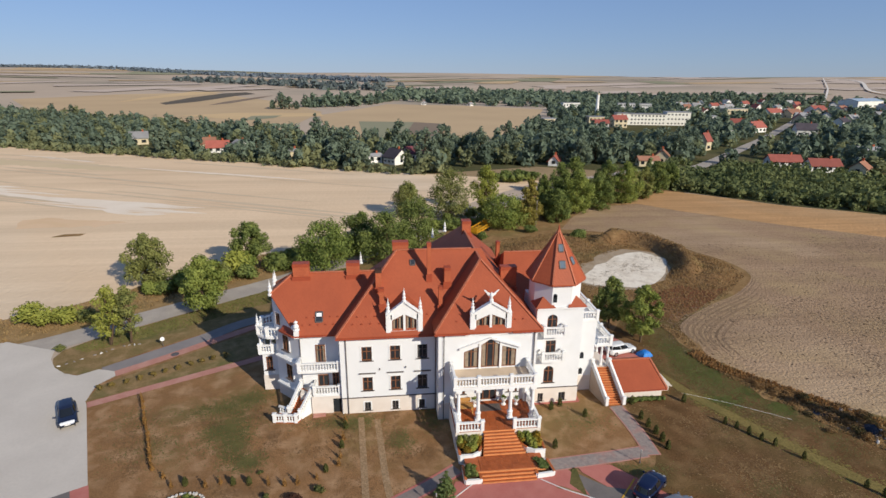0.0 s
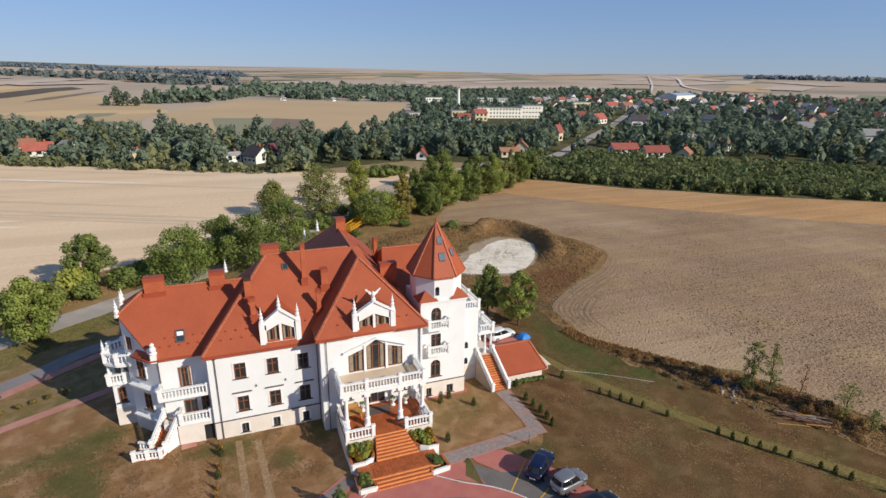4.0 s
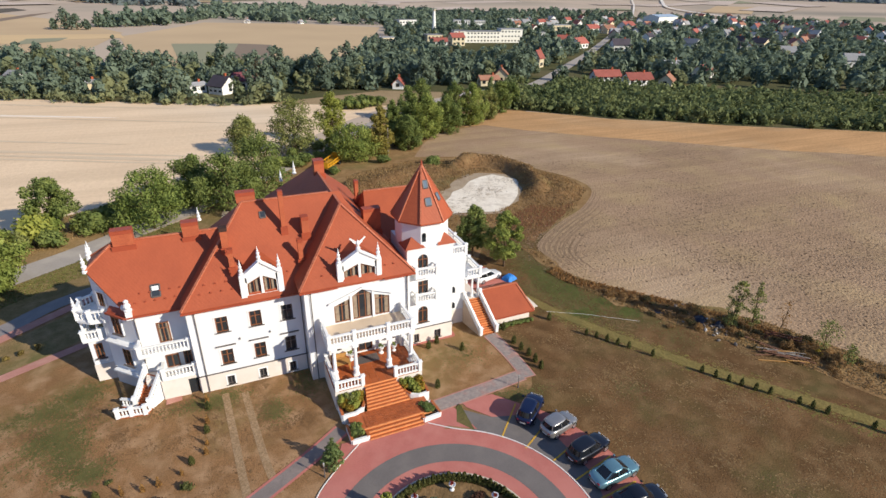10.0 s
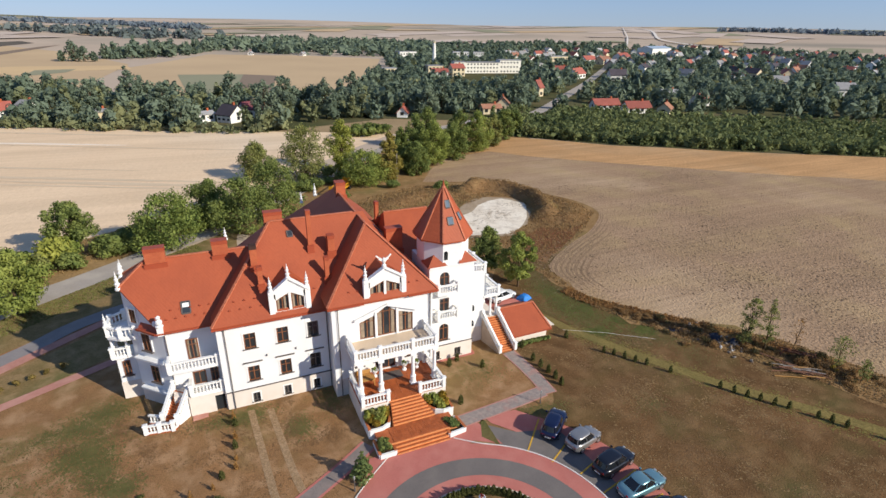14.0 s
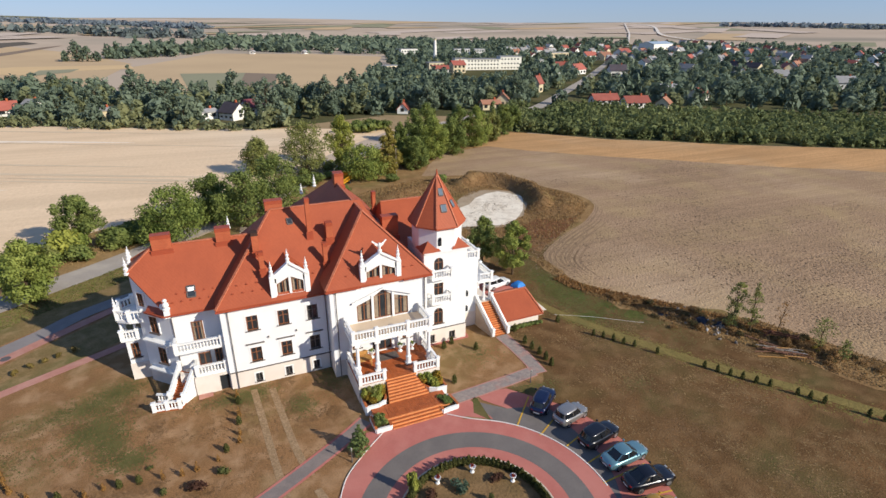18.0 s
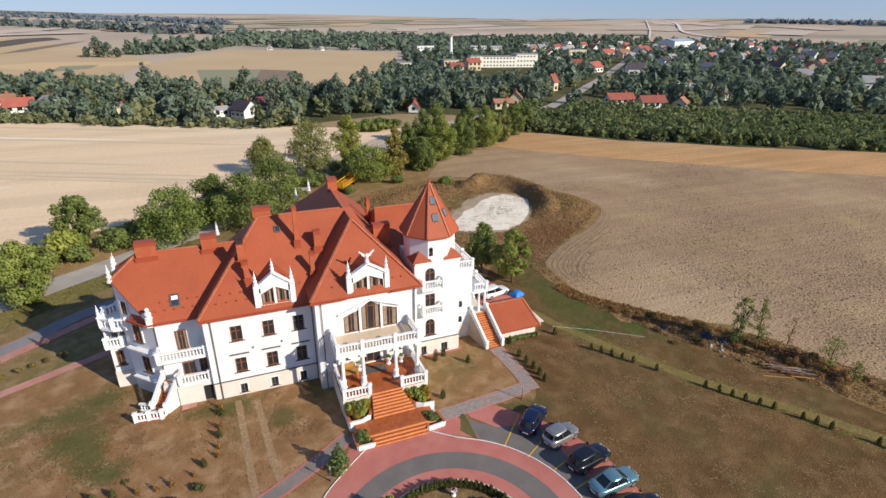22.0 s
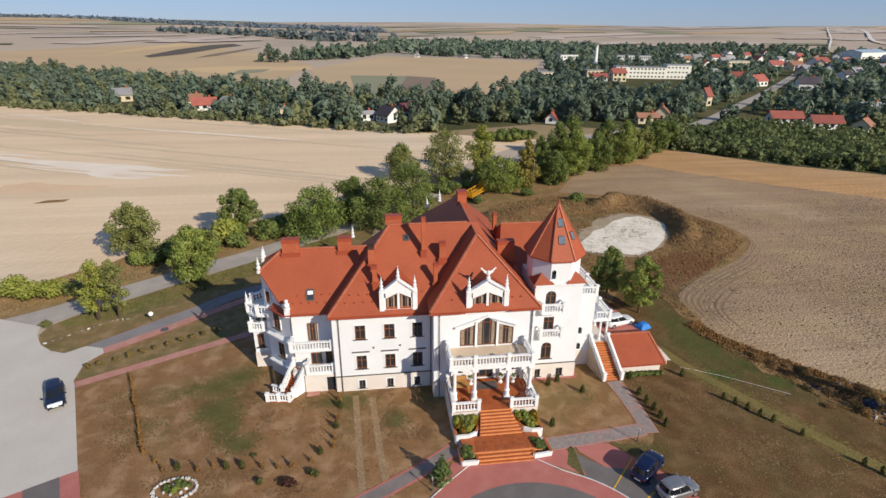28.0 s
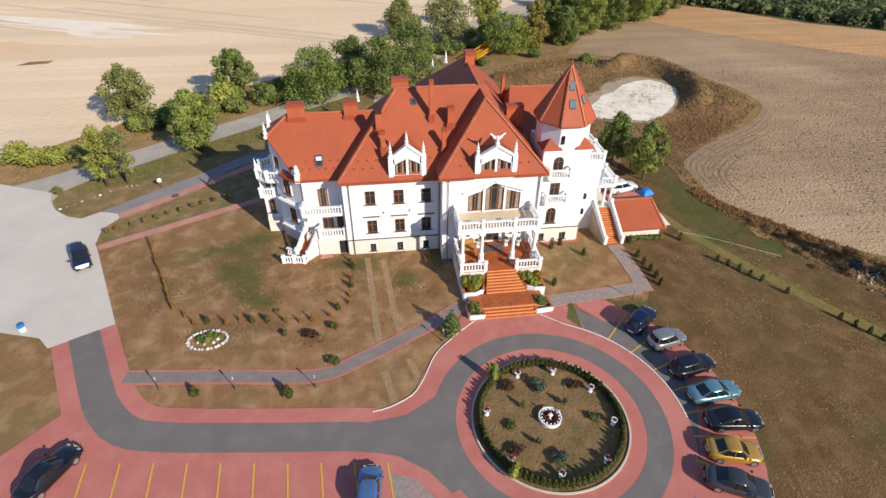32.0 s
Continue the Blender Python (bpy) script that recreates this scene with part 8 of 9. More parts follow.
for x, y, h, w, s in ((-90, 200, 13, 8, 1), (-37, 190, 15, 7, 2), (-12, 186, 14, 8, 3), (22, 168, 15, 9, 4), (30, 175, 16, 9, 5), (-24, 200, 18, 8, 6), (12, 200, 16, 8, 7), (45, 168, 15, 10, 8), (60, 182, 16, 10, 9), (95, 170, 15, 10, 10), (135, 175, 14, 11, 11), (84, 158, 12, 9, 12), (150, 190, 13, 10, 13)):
    tree(x, y, h, w, LEAF_FAR_HAZY, "tall dark green tree standing out of the wood", 320 + s, count=1800, size=0.5, group="tall trees of the wood")

# field strips on the slopes beyond
def far_strip(pts, m, label, lift=0.12):
    patch("field", pts, m, lift, label, 70)


F_TAN = mat("far_tan_field", (0.54, 0.39, 0.235), (0.48, 0.345, 0.21), 0.95, 0.01, 0.3, 0.0, 0.15)
F_PALE = mat("far_pale_field", (0.56, 0.455, 0.37), (0.505, 0.405, 0.33), 0.95, 0.008, 0.2, 0.0, 0.12)
F_GREEN = mat("far_green_field", (0.30, 0.285, 0.19), (0.265, 0.255, 0.165), 0.95, 0.01, 0.2, 0.0, 0.15)
F_BROWN = mat("far_brown_field", (0.26, 0.20, 0.15), (0.23, 0.175, 0.13), 0.95, 0.01, 0.2, 0.0, 0.2)
far_strip([(-30, 300), (0, 240), (40, 225), (99, 300), (192, 569), (125, 638), (14, 671), (-52, 470)], F_TAN, "tan field rising behind the wood")
far_strip([(-13, 393), (30.8, 386), (16, 262), (-4, 242)], F_GREEN, "small green field behind the wood", 0.2)
far_strip([(30.8, 386), (52, 370), (36, 262), (16, 262)], F_BROWN, "small dark ploughed field behind the wood", 0.2)
far_strip([(-480, 740), (-330, 520), (-125, 345), (-60, 320), (-54, 516), (-120, 700), (-300, 980), (-420, 900)], F_TAN, "broad tan field on the slope")
F_DARK = mat("far_dark_crop", (0.115, 0.10, 0.085), (0.15, 0.13, 0.105), 0.95, 0.05, 0.5, 0.3, 0.3)
F_GOLD = mat("far_golden_field", (0.62, 0.44, 0.245), (0.56, 0.395, 0.22), 0.95, 0.01, 0.3, 0.0, 0.15)
far_strip([(-323, 677), (-315, 815), (-273, 984), (-335, 1001), (-345, 813)], F_GOLD, "golden strip on the far tan slope", 0.22)
far_strip([(-268, 670), (-249, 637), (-235, 709), (-225, 865), (-208, 932), (-236, 985), (-264, 947), (-277, 817)], F_DARK, "long dark strip of tall crop across the far field", 0.28)
far_strip([(-198, 629), (-185, 675), (-169, 883), (-185, 835), (-201, 711)], F_BROWN, "thin brown strip on the far field", 0.28)
far_strip([(-171, 457), (-103, 406), (-88, 442), (-47, 454), (-54, 499), (-135, 500)], F_GOLD, "light golden strip behind the tree belt", 0.22)
far_strip([(-106, 401), (-86, 429), (-85, 462), (-110, 455)], F_GREEN, "small green strip behind the tree belt", 0.26)
rnd = random.Random(31)
for k in range(80):
    a = radians(rnd.uniform(28, 128))
    r = rnd.uniform(1050, 3300)
    l, w = rnd.uniform(160, 460) * r / 1800, rnd.uniform(40, 110) * r / 1600
    th = rnd.choice((0.2, 0.35, 1.2, 0.5)) + rnd.uniform(-0.2, 0.2)
    c, s = math.cos(th), math.sin(th)
    x, y = 10 + r * math.cos(a), r * math.sin(a)
    far_strip([(x + c * l * i - s * w * j, y + s * l * i + c * w * j) for i, j in ((-0.5, -0.5), (0.5, -0.5), (0.5, 0.5), (-0.5, 0.5))], rnd.choice((F_PALE, F_PALE, F_PALE, F_TAN, F_GREEN, F_GREEN)), "field strip on the far slope", 0.4 + 0.02 * k)
ribbon("village_road", STREET, 5.6, ROADMAT, 0.35, "village street running up to the far hill", 30)
GRAVEL = mat("white_gravel_road", (0.72, 0.66, 0.59), (0.65, 0.59, 0.52), 0.95, 0.05, 1, 0.0, 0.15)
ribbon("hill_street", [(667, 707), (1100, 1200), (1600, 1800)], 3.6, GRAVEL, 2.4, "pale street climbing the far hill", 30)
ribbon("hill_road", [(1600, 1800), (1484, 1522), (1115, 1097), (983, 894), (905, 745), (823, 620), (784, 544)], 8.5, GRAVEL, 2.5, "pale road across the far slope", 30)

# ---- verge, lawn patches, rubble and other small things ----
patch("verge", [(-37.6, 15.1), (-36, 13), (-34, 11.4), (-32.3, 10.8), (-30.5, 12.1), (-28.1, 14.4), (-24.9, 17.9), (-20.6, 20.9), (-15, 25.5), (-6, 30), (2, 34), (4, 52), (-8, 42), (-15.8, 36), (-21.2, 31.5), (-24.6, 28.5), (-28.6, 25.4), (-34.1, 21), (-37.5, 17.8)], VERGE, 0.035, "rough green verge between road and drive", jag=0.3)
patch("verge", [(-62, 6), (-45, 17), (-33, 25.5), (-21, 35), (-14, 40), (2, 55), (8, 68), (-4, 66), (-24, 52), (-44, 32), (-62, 22)], ROADSCRUB, 0.036, "dry scrubby verge beyond the road", jag=0.5)
patch("path_border", [(-28.6, 5.1), (-28.8, 8.0), (-27.4, 9.6), (-25.4, 11.0), (-18.9, 16.6), (-12.5, 22), (-10, 16), (-14.4, 12.4), (-21.5, 8.4)], VERGE, 0.038, "planted strip between path and drive", jag=0.2)
BARE = mat("bare_track_soil", (0.385, 0.262, 0.155), (0.305, 0.20, 0.11), 0.95, 1.6, 6, 0.4, 0.8, d=(0.235, 0.14, 0.066), grime=0.5)
for pts in ([(1.4, -0.9), (1.8, -6.8), (2.0, -9.9), (2.3, -13.8), (2.5, -15.6)], [(3.1, -1.4), (3.6, -7.0), (4.0, -11.0), (4.6, -14.2)], [(2.6, -16.9), (2.9, -18.2), (3.3, -20.2)], [(4.8, -15.7), (5.1, -16.8), (5.5, -18.2)]):
    ribbon("wheel_track", pts, 0.62, BARE, 0.034, "bare wheel track across the lawn")
ribbon("grass_path", [(37, 4), (39.1, -1.6), (45.5, -13.5), (53.2, -24.1), (62, -38), (72, -54)], 1.3, mat("yellow_grass", (0.245, 0.185, 0.066), (0.19, 0.145, 0.053), 0.95, 0.6, 4, 0.5, 0.7, c=(0.16, 0.135, 0.048)), 0.04, "yellowish mown grass path beside the thuja row")
patch("field_margin", [(43.5, 18), (46, 15.0), (45.6, 7.8), (48.2, 1.9), (53.4, -3.5), (57.6, -7.9), (60.8, -12.0), (63.1, -17.7), (64.6, -21.7), (80, -48), (76, -50), (59.2, -24.8), (55.2, -16.3), (50.5, -9.0), (46.6, -1.4), (44.6, 3.5), (44.2, 12)], SCRUB, 0.042, "weedy dry margin between lawn and ploughed field", jag=0.7)
CHALKY = mat("chalky_stubble", (0.82, 0.70, 0.56), (0.76, 0.63, 0.485), 0.95, 0.1, 1.2, 0.1, 0.2)


FAINT = mat("faint_stubble_line", (0.64, 0.495, 0.34), (0.58, 0.445, 0.30), 0.95, 0.1, 1.2, 0.1, 0.2)


def streak(pts, width, lift, label, m=CHALKY):
    """A long soft-ended streak: widest in the middle, thin and ragged at both ends."""
    line_ = curve_points(pts, 3.0)
    rnd_ = random.Random(int(abs(pts[0][0]) * 10))
    a, b = [], []
    for i, q in enumerate(line_):
        u = i / (len(line_) - 1)
        d = (line_[min(i + 1, len(line_) - 1)] - line_[max(i - 1, 0)]).normalized()
        w = 0.05 + width / 2 * math.sin(math.pi * u) ** 0.6
        a.append((q.x - d.y * w * rnd_.uniform(0.6, 1.3), q.y + d.x * w * rnd_.uniform(0.6, 1.3)))
        b.append((q.x + d.y * w * rnd_.uniform(0.6, 1.3), q.y - d.x * w * rnd_.uniform(0.6, 1.3)))
    patch("field_streak", a + b[::-1], m, lift, label)


streak([(-140, 138), (-106, 119), (-82, 108), (-60, 97), (-41, 91)], 4.0, 0.035, "broad chalky wedge in the stubble field")
streak([(-158, 207), (-137, 197.2), (-112, 183)], 3.0, 0.046, "pale bright line in the stubble field")
streak([(-90, 167), (-63.5, 155.4), (-44, 147.2), (-20, 136.5)], 2.2, 0.047, "pale bright line in the stubble field")
patch("field_streak", [(-160, 194), (-125.4, 187.3), (-104.7, 174.6), (-78, 159), (-100.7, 161.9), (-122.7, 170.9), (-150, 180)], mat("olive_stubble", (0.60, 0.47, 0.29), (0.65, 0.49, 0.32), 0.95, 0.05, 1.0, 0.1, 0.2), 0.033, "faintly green band in the stubble field", jag=1.2)
patch("field_streak", [(-84.2, 86.9), (-78.2, 89.4), (-58.1, 84.4), (-62.3, 80.0), (-72.6, 79.1), (-80.0, 79.8)], mat("tan_stubble", (0.66, 0.455, 0.27), (0.71, 0.50, 0.32), 0.95, 0.1, 1.0, 0.1, 0.2), 0.033, "tan patch in the stubble field", jag=1.2)
rnd = random.Random(15)
for k in range(22):
    x, l = rnd.uniform(-125, -58), rnd.uniform(20, 50)
    y = 124 - 0.53 * (x + 100) - rnd.uniform(0, 13)
    streak([(x - l * 0.45, y + l * 0.17), (x, y + rnd.uniform(-2, 2)), (x + l * 0.45, y - l * 0.13)], rnd.uniform(0.8, 2.6), 0.036 + 0.001 * k, "pale chalky streak in the stubble field")
for k in range(16):
    u, l = rnd.uniform(0.05, 0.95), rnd.uniform(50, 120)
    x, y = rnd.uniform(-200, 0), 0
    y = 150 - 0.47 * x - rnd.uniform(6, 95)
    if x < -120 + y * 0.2 and y < 60:
        continue
    streak([(x - l / 2, y + l * 0.235), (x, y), (x + min(l / 2, max(4, 8 + y * 0.25 - x)), y - min(l / 2, max(4, 8 + y * 0.25 - x)) * 0.47)], rnd.uniform(0.8, 2.4), 0.06 + 0.0015 * k, "faint lighter tractor line in the stubble field", FAINT)
patch("bare_mark", [(-68.6, 71.6), (-66.5, 73.8), (-62.5, 73.6), (-63.0, 72.0)], SCRUB, 0.06, "dark weedy mark in the stubble field", jag=0.4)
FURROW = mat("furrow_soil", (0.30, 0.20, 0.124), (0.25, 0.166, 0.102), 0.95, 0.3, 3, 0.5, 0.4)
for k in range(14):
    line_ = curve_points(PLOUGH_EDGE[:7], 1.5)
    off = 0.4 + 0.44 * k + 0.16 * math.sin(k * 2.7)
    pts = [(q.x + off * 0.78 * (1 - 0.35 * i / len(line_)), q.y - off * 0.62) for i, q in enumerate(line_)]
    ribbon("furrow", pts[1 + k % 3:-(3 + 2 * (k % 4) + k)], 0.11 + 0.04 * (k % 3), FURROW, 0.045, "curved furrow at the corner of the ploughed field")


RIMS = [([(49, 57), (56, 58.5), (61.5, 55), (63.2, 48), (62.0, 40.5), (57.5, 34)], 3.4, 2.3), ([(20, 45), (32, 53), (42, 57), (49, 57)], 6.5, 1.3), ([(60, 32), (66, 38), (66.5, 46)], 5.0, 0.8)]
RIM_PTS = [(curve_points(p, 1.0), w, h) for p, w, h in RIMS]


def mound(x, y):
    """Height of the overgrown banks round the pit."""
    best = 0.0
    for line_, w, h in RIM_PTS:
        d, i = min(((x - q.x) ** 2 + (y - q.y) ** 2, i) for i, q in enumerate(line_))
        d = math.sqrt(d)
        if d < w:
            u = i / (len(line_) - 1)
            best = max(best, (0.5 + 0.5 * math.cos(math.pi * d / w)) * h * min(1.0, 6 * u + 0.15, 6 * (1 - u) + 0.15))
    if best <= 0.0:
        return 0.0
    return best * (1 + 0.35 * noise.noise(Vector((x * 0.25, y * 0.25, 3)))) + 0.22 * min(1, best) * noise.noise(Vector((x * 0.8, y * 0.8, 0)))


def tufts(name, poly, n, size, tall, leaf, label, seed, z=0.03):
    """Blades of dry grass, thousands of them."""
    rng = np.random.default_rng(seed)
    p = np.array(poly)
    lo, hi = p.min(0), p.max(0)
    pts = []
    while len(pts) < n:
        q = lo + (hi - lo) * rng.random(2)
        if inside(q[0], q[1], poly):
            pts.append(q)
    pts = np.array(pts)
    a = rng.random(n) * 6.28
    h = tall * (0.4 + 0.9 * rng.random(n))
    w = size * (0.5 + rng.random(n))
    base = np.c_[pts, [z(*q) for q in pts] if callable(z) else np.full(n, z)]
    s = np.c_[np.cos(a), np.sin(a), np.zeros(n)] * w[:, None]
    lean = np.c_[rng.normal(size=(n, 2)) * 0.35, np.ones(n)] * h[:, None]
    v = np.stack([base - s, base + s, base + s * 0.5 + lean, base - s * 0.5 + lean], 1).reshape(-1, 3)
    o = new(name, cloud_mesh(name, v, np.arange(4 * n).reshape(-1, 4), leaf))
    return tagged(o, label, "grass", kind="stuff")


tufts("dry_grass", [(36, 24), (44, 18), (48, 19), (60, 26), (70, 35), (70.5, 42), (67, 51), (64, 58), (60, 48), (59.5, 41.2), (53, 33.5), (45.6, 30.4), (38.9, 33.8), (41, 41), (47, 48.5), (55.8, 52.8), (60, 50), (64, 58), (52, 64), (44, 66), (28, 60), (24, 44)], 24000, 0.07, 0.22, STRAWTUFT, "tall dry grass round the chalk pit", 41, mound)
tufts("dry_grass", [(43.5, 18), (46, 15.0), (45.6, 7.8), (48.2, 1.9), (53.4, -3.5), (57.6, -7.9), (60.8, -12.0), (63.1, -17.7), (64.6, -21.7), (80, -48), (76, -50), (59.2, -24.8), (55.2, -16.3), (50.5, -9.0), (46.6, -1.4), (44.6, 3.5), (44.2, 12)], 11000, 0.07, 0.16, STRAWTUFT, "dry weeds along the field margin", 42)
ROADTUFT = leaf_mat("golden_grass_blade", (0.28, 0.18, 0.08), (0.42, 0.29, 0.13), 0.3)
tufts("dry_grass", [(-62, 12), (-45, 21), (-33, 29), (-18, 43), (-2, 57), (6, 68), (-4, 66), (-24, 52), (-44, 32), (-62, 22)], 9000, 0.06, 0.22, ROADTUFT, "dry grass along the road", 43)
GREENBLADE = leaf_mat("short_green_blade", (0.125, 0.124, 0.042), (0.195, 0.172, 0.062), 0.6)


def grass_spots(name, spots, leaf, label, seed, size=0.06, lift=0.022):
    """Greener grass that thins out softly round each spot (x, y, spread along x, along y, blades)."""
    rng = np.random.default_rng(seed)
    pts = np.concatenate([np.array([x, y]) + rng.normal(size=(3 * n // 2, 2)) * np.array([rx, ry]) for x, y, rx, ry, n in spots])
    n = len(pts)
    a = rng.random(n) * 6.28
    s_ = np.c_[np.cos(a), np.sin(a), np.zeros(n)] * (size * (0.5 + rng.random(n)))[:, None]
    lean = np.c_[rng.normal(size=(n, 2)), np.full(n, 0.12)] * (size * 1.4 * (0.5 + rng.random(n)))[:, None]
    base = np.c_[pts, np.full(n, lift)]
    v = np.stack([base - s_, base + s_, base + s_ * 0.5 + lean, base - s_ * 0.5 + lean], 1).reshape(-1, 3)
    o = new(name, cloud_mesh(name, v, np.arange(4 * n).reshape(-1, 4), leaf))
    return tagged(o, label, "grass", kind="stuff")


grass_spots("green_grass", [(-11.6, -1.6, 1.2, 1.6, 2600), (-8.8, -6.6, 0.8, 0.7, 1100), (-10.6, -4.4, 0.7, 1.2, 1400), (-12.6, 2.4, 1.4, 1.0, 1500), (-15.1, 1.8, 1.6, 0.8, 700), (-10.6, 4.0, 1.1, 0.9, 1300), (-0.4, -1.6, 1.6, 0.5, 900), (5.4, -5.0, 0.7, 0.8, 800),
    (1.2, -1.5, 1.1, 0.7, 900), (8.8, -1.6, 0.8, 1.4, 900), (-18, -3.6, 2.4, 1.6, 700), (-22, 1.0, 1.8, 1.2, 500), (-13, -1.7, 0.8, 0.8, 700), (24.5, -3.9, 1.6, 1.2, 500), (27, -11.6, 1.6, 0.5, 900), (24, -10.9, 1.4, 0.4, 500), (44.1, 8.5, 1.6, 5.0, 2600), (44.5, 0.5, 2.0, 2.6, 1500), (41.6, -5, 2.0, 2.0, 900), (37.6, -15, 1.2, 0.8, 300), (36, 4.5, 1.4, 2.2, 1200), (40, 3, 1.5, 3.0, 1500), (42.2, 12, 1.2, 3.4, 2600), (40.4, 17, 1.6, 2.0, 1400), (42.6, 5, 1.2, 3.0, 1800), (46, -4.5, 1.6, 1.6, 900), (48.5, -9, 1.4, 2.0, 900)], GREENBLADE, "patches of greener grass on the dry lawn", 44)
tufts("green_grass", [(-36.8, 18.0), (-33.6, 20.9), (-28.4, 25.0), (-21.0, 31.2), (-12.0, 38.6), (-3, 46), (-2, 41), (-9, 34.0), (-17, 28.4), (-24, 22.8), (-29.5, 19.4), (-34, 16.4)], 16000, 0.10, 0.06, leaf_mat("verge_green_blade", (0.13, 0.145, 0.045), (0.21, 0.20, 0.065), 0.5), "green grass along the road verge", 62)
BROWNBLADE = leaf_mat("dead_grass_blade", (0.18, 0.105, 0.05), (0.27, 0.16, 0.078), 0.6)
rnd = random.Random(52)
grass_spots("dead_grass", [(rnd.uniform(-24, 8), rnd.uniform(-13, 1.5), rnd.uniform(0.5, 2.2), rnd.uniform(0.4, 1.2), 260) for _ in range(34)] + [(rnd.uniform(31, 46) + 0.0, rnd.uniform(-40, -4), rnd.uniform(0.8, 2.6), rnd.uniform(0.6, 1.6), 300) for _ in range(34)], BROWNBLADE, "darker dead grass on the dry lawn", 45)

# banks of earth round the pit
bpts = []
for y in range(28, 67):
    for x in range(16, 74):
        bpts.append((x + 0.3 * noise.noise(Vector((x, y, 1))), y + 0.3 * noise.noise(Vector((x, y, 5)))))
raw_bank = [(x, y, mound(x, y) - 0.02) for x, y in bpts]
W_ = 74 - 16
bfaces = []
for j in range(66 - 28):
    for i in range(W_ - 1):
        q = (j * W_ + i, j * W_ + i + 1, (j + 1) * W_ + i + 1, (j + 1) * W_ + i)
        if max(raw_bank[k][2] for k in q) > 0.03:
            bfaces.append(q)
tagged(smooth(raw("earth_bank", raw_bank, bfaces, mat("dark_scrub_bank", (0.26, 0.148, 0.068), (0.18, 0.102, 0.048), 0.95, 0.25, 2.6, 0.4, 0.6, c=(0.15, 0.122, 0.05), d=(0.31, 0.20, 0.095), grime=0.3))), "overgrown grassy earth bank round the chalk pit", "earth bank", kind="structure")

# rubble heap by the field
RUBBLE = ROCK.copy()
RUBBLE.materials[0] = mat("dirty_rubble", (0.27, 0.225, 0.185), (0.19, 0.16, 0.13), 0.9, 1.5, 8, 0.3, 0.5)
rub = thing("rubble_heap", "heap of broken white stones and rubbish at the field edge", "rubble")
rnd = random.Random(8)
for k in range(60):
    x, y = (54.0 + rnd.gauss(0, 1.2), -10.3 + rnd.gauss(0, 1.4)) if k < 40 else (52.1 + rnd.gauss(0, 0.9), -5.6 + rnd.gauss(0, 0.9))
    s = rnd.uniform(0.5, 1.7)
    share("stone", ROCK if k % 6 == 0 else RUBBLE, rub, Matrix.Translation((x, y, 0.12)) @ pose(0, 0, 0, rnd.uniform(0, 180), 0, rnd.uniform(0, 360)) @ Matrix.Diagonal((s, s * 0.8, s * 0.6, 1)))
BROWNWOOD = mat("reddish_brown_wood", (0.27, 0.135, 0.085), (0.20, 0.10, 0.065), 0.85, 1.5, 10, 0.2, 0.4)
GREYWOOD = mat("weathered_wood", (0.36, 0.31, 0.26), (0.28, 0.24, 0.20), 0.85, 1.5, 10, 0.2, 0.4)
tim = thing("timber_pile", "scattered pile of pale planks and poles", "timber")
for k in range(22):
    a = radians(-50 + rnd.uniform(-30, 30))
    x, y, l = 56.4 + rnd.gauss(0, 0.75), -17.2 + rnd.gauss(0, 0.9), rnd.uniform(1.4, 4.6)
    bm = bmesh.new()
    beam(bm, (x - math.cos(a) * l / 2, y - math.sin(a) * l / 2, 0.1 + 0.02 * k), (x + math.cos(a) * l / 2, y + math.sin(a) * l / 2, 0.12 + 0.02 * k), rnd.uniform(0.06, 0.13), 0.06)
    part("plank", bm, TIMBER if k % 6 == 0 else BROWNWOOD if k % 2 else GREYWOOD, tim)
for k in range(80):
    u = rnd.random()
    x, y = 51.5 + 10.5 * u + rnd.gauss(0, 1.3), -4.5 - 17.5 * u + rnd.gauss(0, 1.5)
    bush(x, y, rnd.uniform(0.6, 1.5), rnd.uniform(0.35, 0.9), rnd.choice("vvwwww"), "dry weedy bush by the rubble", group="weeds by the rubble")
JUNK = mat("dark_blue_sheeting", (0.014, 0.020, 0.038), (0.03, 0.035, 0.05), 0.75, 2, 8, 0.4, 0.5)
for jx, jy, jw, jl, jh, turn in ((53.2, -8.4, 1.0, 0.7, 0.7, -40), (50.9, -5.6, 1.3, 0.6, 0.35, -42), (54.6, -10.0, 0.6, 0.5, 0.5, 10)):
    bm = bmesh.new()
    bmesh.ops.create_grid(bm, x_segments=12, y_segments=10, size=1.0)
    for v_ in bm.verts:
        x, y = v_.co.x, v_.co.y
        r = min(1.0, math.hypot(x, y))
        v_.co = (x * jw + 0.15 * noise.noise(Vector((y * 3, x * 2, jx))), y * jl, max(0.0, (1 - r ** 2) * jh + 0.3 * jh * noise.noise(Vector((x * 3, y * 3, jy)))))
    heap = part("crumpled_sheet", bm, JUNK)
    heap.matrix_basis = pose(jx, jy, 0.045, 0, 0, turn)
    tagged(heap, "crumpled dark blue sheet lying in the weeds", "sheet", "crumpled sheets")
RUST = mat("rusty_iron", (0.20, 0.075, 0.04), (0.14, 0.055, 0.03), 0.8, 2, 12, 0.2, 0.5)
rack = thing("rusty_rack", "rusty iron rack lying in the weeds by the planks", "rack", pose(58.3, -15.2, 0.05, 0, 0, -52))
